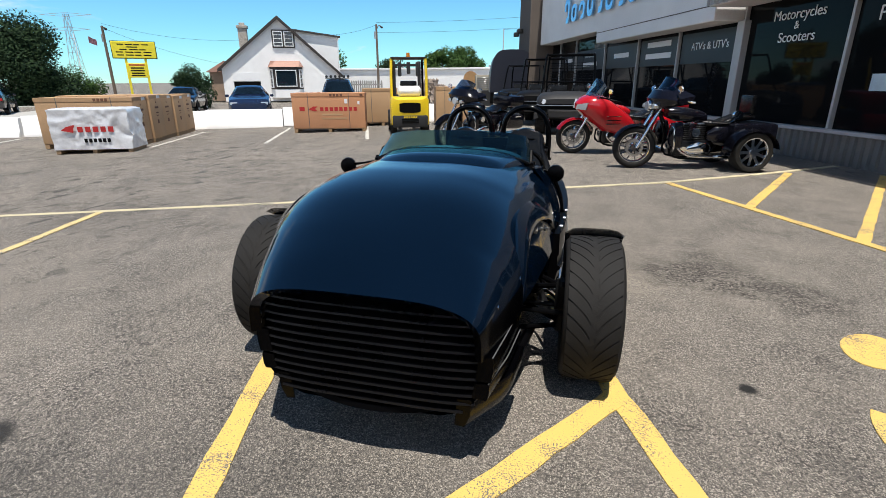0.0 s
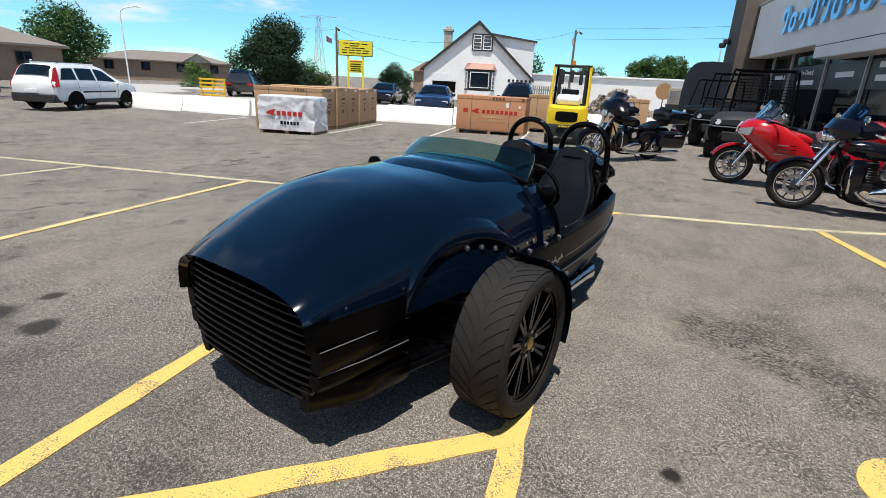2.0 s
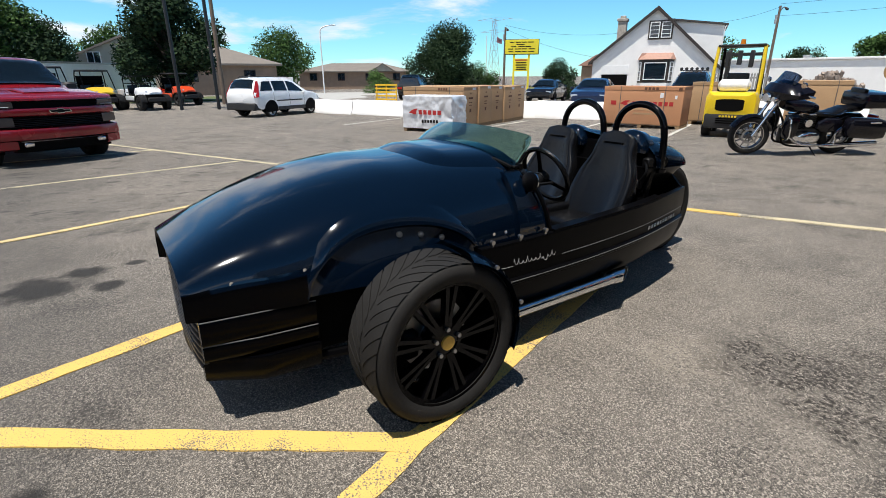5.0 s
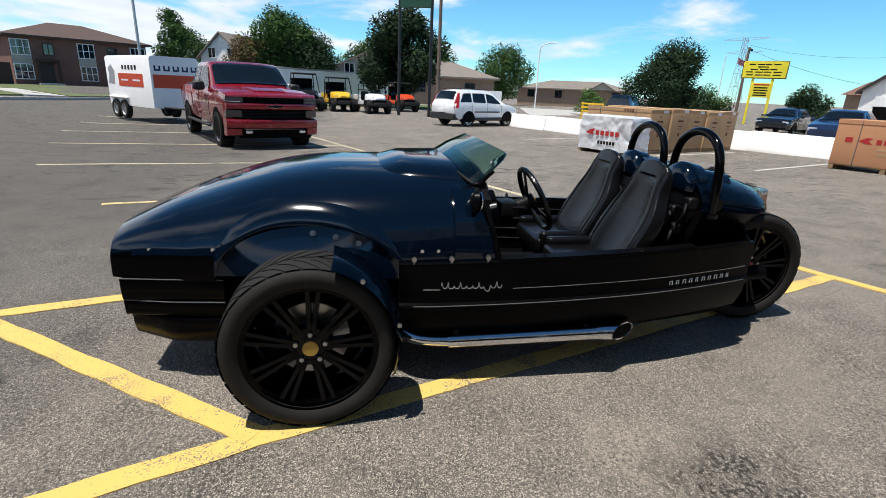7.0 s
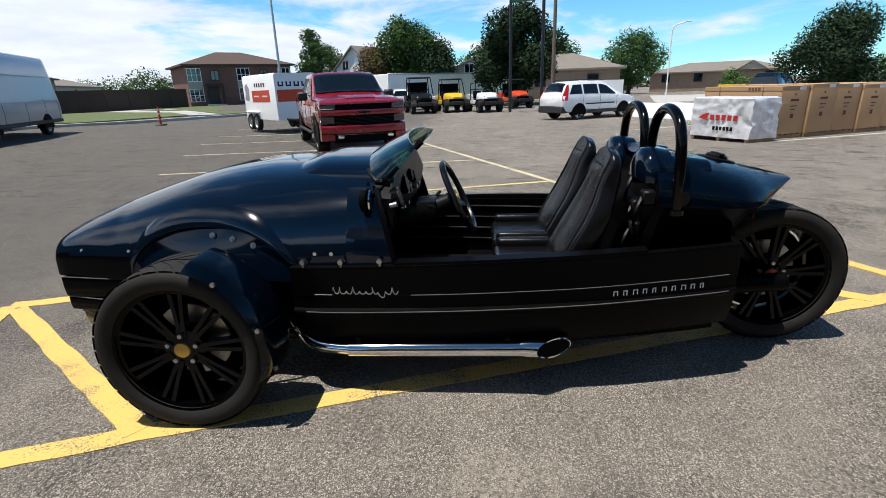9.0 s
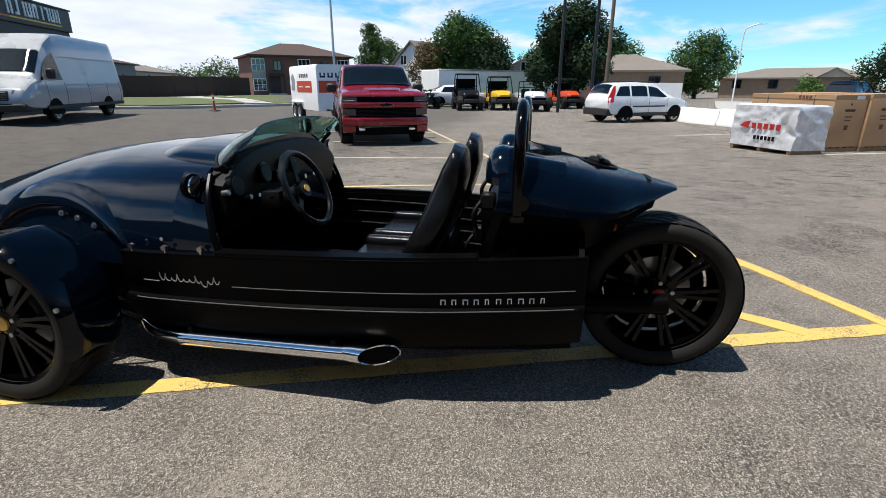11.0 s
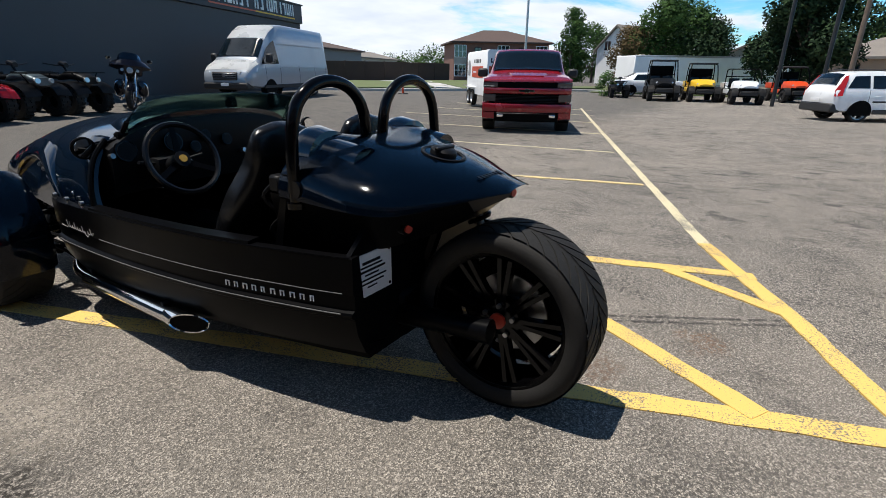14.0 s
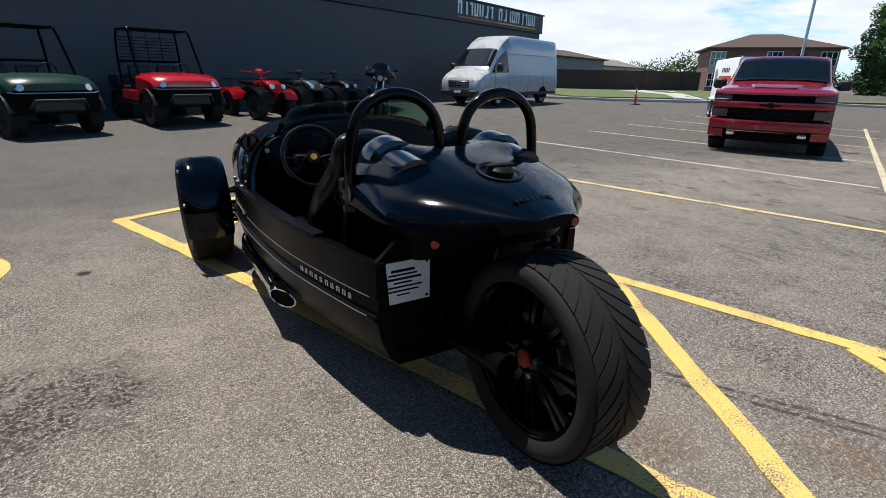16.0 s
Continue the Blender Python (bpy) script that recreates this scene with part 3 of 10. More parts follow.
def hood_u(v, z, s):
    """Where the bonnet's skin lies at a height, on one side."""
    f = min(1.0, max(0.0, (z - 0.50) / (hood_top(v) - 0.50)))
    n = hood_bend(v, s)
    return hood_mid(v) + s * hood_wid(v) * (1 - f ** n) ** (1 / n)


def hood_edge(v):
    """Height of the hood's lower edge: the seam in front, the wheel arch, the sill behind."""
    x = (v + 0.01) / 0.40
    arch = 0.47 + 0.265 * math.sqrt(max(0.0, 1 - abs(x) ** 2.3)) if abs(x) < 1 else 0.0
    base = 0.475 if v < 0 else 0.575
    return max(base, arch)


def hood_ring(v, lift=0.0, k=26):
    w, t, b, c, e = hood_wid(v) + lift, hood_top(v) + lift, 0.50, hood_mid(v), hood_edge(v)
    sides = {}
    for s in (1, -1):
        n = hood_bend(v, s)
        s0 = 0.0 if e <= b else math.asin(min(0.999, ((e - b) / (t - b)) ** (n / 2)))
        half = [(w, min(e, b)), (w, b - (b - min(e, b)) * 0.5)]
        for i in range(k):
            a = s0 + (math.pi / 2 - s0) * (i / (k - 1)) ** 0.85
            half.append((w * max(0.0, math.cos(a)) ** (2 / n), b + (t - b) * math.sin(a) ** (2 / n)))
        sides[s] = [(c + s * u, v, z) for u, z in half]
    return sides[1] + sides[-1][-2::-1]


def flank_top(v):
    """Height of the crease over the nose's flank, on one line of the hood's rings."""
    r = hood_ring(max(v, -0.80))
    return min((p[2] for p in r if p[0] > 0 and p[2] > 0.572), default=0.56)


def make_hood():
    bm = B()
    vs = sorted({*np.linspace(-0.80, 0.66, 50).tolist(), -0.41, -0.405, 0.385, 0.39})
    rings = [hood_ring(v) for v in vs]
    # the nose edge rolls in
    first = [(u * 0.985, -0.815, 0.47 + (z - 0.47) * 0.965) for u, v, z in rings[0]]
    loft(bm, [[(u * 0.95, -0.80, 0.47 + (z - 0.47) * 0.9) for u, v, z in rings[0]], first, *rings], closed=False)
    bmesh.ops.remove_doubles(bm, verts=bm.verts, dist=0.0004)
    bmesh.ops.solidify(bm, geom=list(bm.faces), thickness=0.012)
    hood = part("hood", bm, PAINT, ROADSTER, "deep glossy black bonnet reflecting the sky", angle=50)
    # lower nose flank under the crease: its dark reflection put in as blacker BOARD
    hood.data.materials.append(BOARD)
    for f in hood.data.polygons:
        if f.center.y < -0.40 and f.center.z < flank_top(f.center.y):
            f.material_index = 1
    # flared lips round the wheel arches
    for s in (1, -1):
        bm = B()
        pts = []
        for v in np.linspace(-0.415, 0.40, 34):
            e = hood_edge(v) if -0.41 <= v <= 0.39 else (0.475 if v < 0 else 0.575)
            pts.append((hood_u(v, e, s) + s * 0.004, v, e))
        rings = []
        for i, (u, v, z) in enumerate(pts):
            x = (v + 0.01) / 0.42
            nv, nz = x * 0.8, max(0.15, 1 - abs(x) ** 2)
            ln = math.hypot(nv, nz)
            nv, nz = nv / ln, nz / ln
            f = 0.12 + 0.88 * max(0.0, 1 - abs(x) ** 3)
            rg = []
            for a, (du, dn) in enumerate(((-0.03, 0.075), (0.012, 0.045), (0.034, 0.012), (0.036, -0.010), (0.020, -0.018), (-0.02, -0.006), (-0.05, 0.03))):
                rg.append((u + s * du * f, v + nv * dn * f, z + nz * dn * f))
            rings.append(rg)
        loft(bm, rings)
        part("arch_flare", bm, PAINT, hood)
        # inner well panel
        bm = B()
        box(bm, s * 0.36, s * 0.385, -0.40, 0.44, 0.20, 0.66, 0.005)
        box(bm, s * 0.36, s * 0.53, 0.37, 0.40, 0.22, 0.64, 0.005)
        part("inner_panel", bm, MATTE, ROADSTER)
        for v, z in ((0.0, 0.684), (0.095, 0.672), (0.19, 0.648)):
            bm = B()
            u = s * hood_u(v, z, s)
            disc(bm, (s * (u - 0.006), v, z), 0.013, (1, 0, 0.25), 12, 0.02)
            disc(bm, (s * (u + 0.005), v, z + 0.002), 0.006, (1, 0, 0.25), 10, 0.012)
            part("rivet", bm, STEEL, ROADSTER)
        bm = B()
        extrude_poly(bm, [(hood_u(v, z, s) - s * 0.012, v, z) for v, z in ((-0.17, 0.60), (0.18, 0.60), (0.17, 0.70), (0.02, 0.715), (-0.15, 0.69))], (-s * 0.015, 0, 0))
        part("arch_bracket", bm, SATIN, ROADSTER)
        # bonnet pins
        for v, z in ((-0.67, 0.60), (-0.41, 0.61), (0.46, 0.62), (0.53, 0.62)):
            bm = B()
            disc(bm, (hood_u(v, z, s) + s * 0.004, v, z), 0.008, (1, 0, 0.1), 10, 0.018)
            part("bonnet_pin", bm, CHROME, hood)


make_hood()


def nose_half(z):
    """Half width of the front opening at a height."""
    return smooth_lerp(z, (0.215, 0.235, 0.27, 0.33, 0.40, 0.50, 0.58, 0.625, 0.655), (0.27, 0.325, 0.375, 0.412, 0.424, 0.415, 0.39, 0.33, 0.21))


def make_nose():
    # stacked side boards of the nose
    for s in (1, -1):
        for z0, z1, out in ((0.185, 0.300, 0.022), (0.306, 0.372, 0.006), (0.378, 0.474, 0.003)):
            bm = B()
            rings = []
            for v in np.linspace(-0.80, -0.38, 10):
                zc = (z0 + z1) / 2
                f = (nose_half(min(max(zc, 0.22), 0.60)) if zc < 0.40 else 0.43)
                u = lerp(v, (-0.80, -0.6, -0.38), (f, 0.455, 0.475)) + out
                lo, hi = z0 + 0.004, z1 - 0.004
                u += 0.0 if s > 0 else 0.03
                ul = u - (0.022 if z0 < 0.2 else 0.006)
                rings.append([(s * (u - 0.05), v, hi), (s * (u - 0.004), v, z1), (s * u, v, hi - 0.004), (s * (u + (ul - u) * 0.2), v, (lo + hi) / 2 - 0.01), (s * ul, v, lo + 0.002), (s * (ul - 0.004), v, z0), (s * (u - 0.06), v, lo)])
            loft(bm, rings)
            part("side_board", bm, BOARD, ROADSTER)
            # thin grey line on the upper boards' top edges, a painted edge highlight
            if z0 > 0.29:
                bm = B()
                tube(bm, [(s * (r[1][0] / s + 0.001), r[1][1], z1 + 0.002) for r in rings], 0.0024, 6)
                part("edge_highlight", bm, GREYPIN, ROADSTER)
    # grille surround, backing and slats
    outline = []
    zs = [0.215, 0.22, 0.235, 0.26, 0.30, 0.34, 0.40, 0.46, 0.52, 0.56, 0.59, 0.62, 0.64, 0.653]
    for z in zs:
        outline.append((nose_half(z), z))
    top = [(u, 0.652) for u in (0.12, 0.0, -0.12)]
    loop = [(u + NOSE_U, z) for u, z in outline + top + [(-u, z) for u, z in reversed(outline)] + [(u, 0.212) for u in (-0.15, 0.0, 0.15)]]
    bm = B()
    rings = []
    for u, z in loop:
        cu, cz = NOSE_U, 0.43
        dx, dz = u - cu, z - cz
        ln = math.hypot(dx, dz)
        nx, nz = dx / ln, dz / ln
        rings.append([(u - nx * 0.010, -0.765, z - nz * 0.010), (u - nx * 0.008, -0.790, z - nz * 0.008), (u, -0.797, z), (u + nx * 0.006, -0.788, z + nz * 0.006), (u + nx * 0.006, -0.765, z + nz * 0.006)])
    rings.append(rings[0])
    loft(bm, rings, closed=True, cap=False)
    bmesh.ops.remove_doubles(bm, verts=bm.verts, dist=0.0002)
    grille = part("grille_surround", bm, BOARD, ROADSTER)
    bm = B()
    extrude_poly(bm, [(u * 0.985, -0.70, 0.43 + (z - 0.43) * 0.98) for u, z in loop], (0, 0.02, 0))
    part("radiator", bm, MATTE, ROADSTER, smooth=False)
    for i in range(12):
        z = 0.245 + i * 0.0333
        w = nose_half(z) + 0.010
        bm = B()
        ring = []
        for u in np.linspace(-w, w, 13):
            v = -0.818 + 0.030 * (abs(u) / 0.44) ** 4
            ring.append([(NOSE_U + u, v + dv, z + dz) for dv, dz in ((0, -0.001), (0.002, 0.006), (0.06, 0.014), (0.062, 0.009), (0.006, -0.004))])
        loft(bm, ring)
        part("slat", bm, SLAT, grille)
    # fittings seen between the slats
    for u in (-0.28, 0.28):
        for z in (0.30, 0.36, 0.42, 0.55, 0.59):
            bm = B()
            box(bm, u - 0.03, u + 0.01, -0.745, -0.72, z - 0.008, z + 0.010, 0.003)
            part("radiator_bracket", bm, STEEL, ROADSTER)
    # chin under the grille
    bm = B()
    rings = []
    for u in np.linspace(-0.40, 0.40, 15):
        v = -0.80 + 0.12 * (abs(u) / 0.42) ** 2.4
        zt = 0.225 + 0.05 * (abs(u) / 0.42) ** 2
        rings.append([(NOSE_U + u, v - 0.012, zt), (NOSE_U + u, v - 0.02, zt - 0.02), (NOSE_U + u, v + 0.01, 0.186), (NOSE_U + u, v + 0.25, 0.182), (NOSE_U + u, v + 0.25, zt)])
    loft(bm, rings)
    part("chin", bm, SATIN, ROADSTER)


make_nose()

SIDE_V = (0.28, 0.5, 1.0, 1.4, 1.67, 2.05, 2.20)
SIDE_U = (0.582, 0.612, 0.618, 0.595, 0.562, 0.487, 0.448)


def side_u(v):
    return smooth_lerp(v, SIDE_V, SIDE_U)


def side_top(v):
    return lerp(v, (0.28, 1.0, 2.2), (0.572, 0.592, 0.613))


def side_at(v, s):
    """Half width of the tub: the far side stands a little fuller behind the wheel."""
    return side_u(v) + (0.0 if s > 0 else lerp(v, (0.36, 1.2, 2.0), (0.09, 0.05, 0.0)))


def make_tub():
    for s in (1, -1):
        bm = B()
        rings = []
        for v in np.linspace(0.36, 2.20, 40):
            u, t = side_at(v, s), side_top(v)
            cr = lerp(v, (0.36, 1.0, 2.2), (0.385, 0.395, 0.415))
            lo = lerp(v, (0.36, 0.8, 2.2), (0.215, 0.20, 0.235))
            prof = [(-0.035, t - 0.02), (-0.035, t), (-0.004, t), (0.0, t - 0.004), (0.002, cr + 0.075), (0.001, cr + 0.068), (-0.004, cr + 0.066),
                    (-0.004, cr + 0.012), (0.010, cr + 0.006), (0.014, cr - 0.002), (0.012, cr - 0.012), (0.0, cr - 0.022), (-0.012, (cr + lo) / 2), (-0.045, lo + 0.012), (-0.075, lo - 0.006), (-0.16, lo - 0.02), (-0.16, lo + 0.01), (-0.06, lo + 0.04)]
            rings.append([(s * (u + du), v, z) for du, z in prof])
        loft(bm, rings)
        side = part("side_panel", bm, SATIN, ROADSTER, "black side panel with thin pinstripes", angle=35)
        for dz, mt, rad in ((0.071, GREYPIN, 0.0018), (0.002, GREYPIN, 0.0022)):
            bm = B()
            a = 0.86 if dz > 0.05 and s > 0 else 0.42
            tube(bm, [(s * (side_at(v, s) + (0.002 if dz > 0.05 else 0.014)), v, lerp(v, (0.36, 1.0, 2.2), (0.385, 0.395, 0.415)) + dz) for v in np.linspace(a, 2.16, 30)], rad, 6)
            part("pinstripe", bm, mt, side)
        bm = B()
        tube(bm, [(s * (side_at(v, s) - 0.001), v, side_top(v) - 0.001) for v in np.linspace(0.36, 2.19, 30)], 0.0022, 6)
        part("edge_trim", bm, SATIN, side)
        # sill cap with its hinges
        bm = B()
        rings = []
        for v in np.linspace(0.80, 1.80, 16):
            u, t = side_at(v, s), side_top(v)
            rings.append([(s * (u - 0.002), v, t + 0.002), (s * (u - 0.004), v, t + 0.012), (s * (u - 0.05), v, t + 0.016), (s * (u - 0.055), v, t - 0.02)])
        loft(bm, rings)
        part("sill_cap", bm, SATIN, side)
        # inner wall with raised ribs
        bm = B()
        loft(bm, [[(s * (side_at(v, s) - 0.045), v, 0.24), (s * (side_at(v, s) - 0.045), v, side_top(v) - 0.01), (s * (side_at(v, s) - 0.06), v, side_top(v) - 0.01), (s * (side_at(v, s) - 0.06), v, 0.24)] for v in np.linspace(0.55, 1.95, 12)])
        inner = part("inner_wall", bm, SATIN, ROADSTER)
        for z in (0.33, 0.40, 0.47, 0.54):
            bm = B()
            tube(bm, [(s * (side_at(v, s) - 0.062), v, z) for v in np.linspace(0.62, 1.85, 12)], 0.004, 5)
            part("rib", bm, STEEL, inner)
        # row of fixing studs under the cowl
        for v in (0.42, 0.58, 0.74):
            bm = B()
            disc(bm, (s * (side_at(v, s) - 0.006), v, side_top(v) + 0.022), 0.011, (1, 0, 0), 10, 0.016)
            tube(bm, [(s * (side_at(v, s) - 0.006), v, side_top(v) - 0.005), (s * (side_at(v, s) - 0.006), v, side_top(v) + 0.024)], 0.005, 6)
            part("fixing_stud", bm, STEEL, side)
    # floor pan and rear wall
    bm = B()
    rings = []
    for v in np.linspace(-0.50, 2.17, 20):
        u = (side_u(v) - 0.10) if v > 0.3 else lerp(v, (-0.5, 0.3), (0.33, 0.40))
        rings.append([(u, v, 0.235), (u, v, 0.19), (-u, v, 0.19), (-u, v, 0.235)])
    loft(bm, rings)
    part("floor_pan", bm, MATTE, ROADSTER)
    bm = B()
    extrude_poly(bm, [(0.44, 2.165, 0.612), (0.385, 2.165, 0.235), (0.15, 2.165, 0.20), (-0.15, 2.165, 0.20), (-0.385, 2.165, 0.235), (-0.44, 2.165, 0.612), (-0.34, 2.165, 0.70), (0.34, 2.165, 0.70)], (0, 0.02, 0))
    part("rear_wall", bm, SATIN, ROADSTER)
    bm = B()
    box(bm, -0.09, 0.09, 0.5, 1.9, 0.23, 0.40, 0.02, seg=2)
    part("tunnel", bm, MATTE, ROADSTER)


make_tub()


def make_cowl():
    # dash cowl behind the bonnet, with the dark vent in front of it
    bm = B()
    rings = []
    for v in np.linspace(0.20, 0.74, 14):
        k = (v - 0.20) / 0.54
        w = lerp(k, (0, 0.5, 1), (0.33, 0.41, 0.47))
        t = hood_top(v) - 0.030 + 0.072 * min(1.0, k * 2.6) ** 0.7
        ring = []
        for a in np.linspace(0, math.pi, 21):
            ring.append((COWL_U + w * math.copysign(abs(math.cos(a)) ** 0.75, math.cos(a)), v, 0.80 + (t - 0.80) * math.sin(a) ** 0.55))
        rings.append(ring)
    loft(bm, rings, closed=True)
    part("dash_cowl", bm, PAINT, ROADSTER)
    bm = B()
    rings = []
    for u in np.linspace(-0.30, 0.30, 15):
        v0 = 0.135 + 0.05 * (u / 0.3) ** 2
        z = hood_top(v0) - 0.30 * (abs(u) / 0.55) ** 3.0
        rings.append([(COWL_U + u, v0 + dv, z + dz) for dv, dz in ((0, 0.004), (0.005, 0.007), (0.085, 0.006), (0.09, -0.01), (0, -0.01))])
    loft(bm, rings)
    part("vent", bm, MATTE, ROADSTER, "dark air vent across the bonnet")
    # side quarter panels between bonnet and cockpit, and the dashboard
    for s in (1, -1):
        bm = B()
        rings = []
        for k in np.linspace(0, 1, 10):
            z = 0.575 + 0.30 * k
            u = 0.585 - 0.13 * k ** 2.2
            v = 0.80 - 0.10 * k
            u += 0.0 if s > 0 else 0.11
            rings.append([(s * u, 0.60, z), (s * (u + 0.002), v - 0.05, z), (s * (u - 0.004), v, z), (s * (u - 0.03), v + 0.004, z), (s * (u - 0.035), 0.60, z)])
        loft(bm, rings)
        part("quarter_panel", bm, PAINT, ROADSTER)
        bm = B()
        o = 0.0 if s > 0 else -0.11
        tube(bm, spline([(o + s * 0.588, 0.80, 0.575), (o + s * 0.575, 0.775, 0.68), (o + s * 0.53, 0.745, 0.79), (o + s * 0.455, 0.715, 0.865)], 5), 0.012, 8)
        part("edge_roll", bm, SATIN, ROADSTER)
    bm = B()
    prof = [(0.70, 0.955), (0.775, 0.945), (0.79, 0.90), (0.765, 0.72), (0.72, 0.62), (0.70, 0.62)]
    rings = []
    for u in np.linspace(-0.54, 0.54, 15):
        f = 1 - 0.30 * (abs(u) / 0.54) ** 3.5
        rings.append([(COWL_U * 0.8 + u, v, 0.55 + (z - 0.55) * f) for v, z in prof])
    loft(bm, rings)
    dash = part("dashboard", bm, DARK, ROADSTER)
    for u, z, r in ((0.41, 0.815, 0.048), (0.19, 0.835, 0.046), (0.08, 0.80, 0.028), (0.02, 0.85, 0.028), (-0.10, 0.82, 0.03)):
        bm = B()
        disc(bm, (u, 0.788, z), r, (0, 1, 0.22), 24, 0.03)
        gauge = part("gauge", bm, RIM, dash)
        bm = B()
        disc(bm, (u, 0.800, z + 0.002), r * 0.84, (0, 1, 0.22), 24, 0.014)
        part("gauge_face", bm, DARK, gauge)
    for u, z in ((0.32, 0.75), (0.25, 0.74), (0.12, 0.73), (-0.2, 0.75), (-0.3, 0.75), (0.47, 0.80)):
        bm = B()
        disc(bm, (u, 0.785, z), 0.012, (0, 1, 0.2), 10, 0.03)
        part("switch", bm, STEEL, dash)


make_cowl()


def make_screen():
    """Low raked windscreen that wraps round the cowl."""
    bm = B()
    lo, hi = [], []
    n = 41
    for a in np.linspace(-1, 1, n):
        u = 0.475 * math.sin(a * 1.25) / math.sin(1.25)
        bow = (abs(a)) ** 2.2
        p = Vector((COWL_U + u, 0.60 + 0.115 * bow, 0.955 - 0.075 * abs(a) ** 2.5))
        q = Vector((COWL_U + u * 0.96, 0.80 + 0.085 * bow, 1.058 - 0.045 * abs(a) ** 2.2))
        # rounded upper corners
        f = 1.0 if abs(a) < 0.86 else 0.30 + 0.70 * math.sqrt(max(0.0, 1 - ((abs(a) - 0.86) / 0.14) ** 2))
        lo.append(tuple(p))
        hi.append(tuple(p.lerp(q, f)))
    t = 0.005
    rings = [[lo[i], tuple(np.array(lo[i]) * 0.5 + np.array(hi[i]) * 0.5 + np.array((0, -0.012, 0.004))), hi[i], (hi[i][0], hi[i][1] + t, hi[i][2] - t * 0.6), tuple(np.array(lo[i]) * 0.5 + np.array(hi[i]) * 0.5 + np.array((0, t - 0.012, -0.0))), (lo[i][0], lo[i][1] + t, lo[i][2] - t * 0.4)] for i in range(n)]
    loft(bm, rings)
    ob = part("windscreen", bm, SCREEN, ROADSTER, "low tinted wraparound windscreen")
    bm = B()
    tube(bm, [(u, v, z - 0.004) for u, v, z in lo], 0.009, 6)
    part("screen_seal", bm, DARK, ob)
    for s in (1, -1):
        bm = B()
        e = COWL_U + s * 0.475
        tube(bm, [(e, 0.735, 0.885), (e - s * 0.005, 0.80, 0.945)], 0.010, 6)
        disc(bm, (e + s * 0.015, 0.745, 0.885), 0.016, (1, 0, 0), 10, 0.02)
        box(bm, e - s * 0.035, e + s * 0.02, 0.70, 0.76, 0.872, 0.892, 0.005)
        part("screen_bracket", bm, SATIN, ob)
    # mirrors on stalks
    for s in (1, -1):
        bm = B()
        e, m = COWL_U + s * 0.49, -0.11 + s * 0.648
        tube(bm, [(e, 0.70, 0.862), (m - s * 0.025, 0.685, 0.848)], 0.006, 6)
        tube(bm, [(e, 0.74, 0.868), (m - s * 0.025, 0.69, 0.838)], 0.006, 6)
        stalk = part("mirror_stalk", bm, SATIN, ROADSTER)
        bm = B()
        revolve(bm, [(0.001, -0.025), (0.03, -0.023), (0.047, -0.012), (0.05, 0.008), (0.046, 0.012), (0.001, 0.012)], 20, "y", pose(m, 0.69, 0.836, 0, 0, -8 * s))
        mirror = part("mirror", bm, SATIN, ROADSTER, "small round black mirror")
        bm = B()
        disc(bm, (m, 0.7045, 0.836), 0.042, (-0.06 * s, 1, -0.04), 20, 0.006)
        part("mirror_glass", bm, MIRROR, mirror)


make_screen()


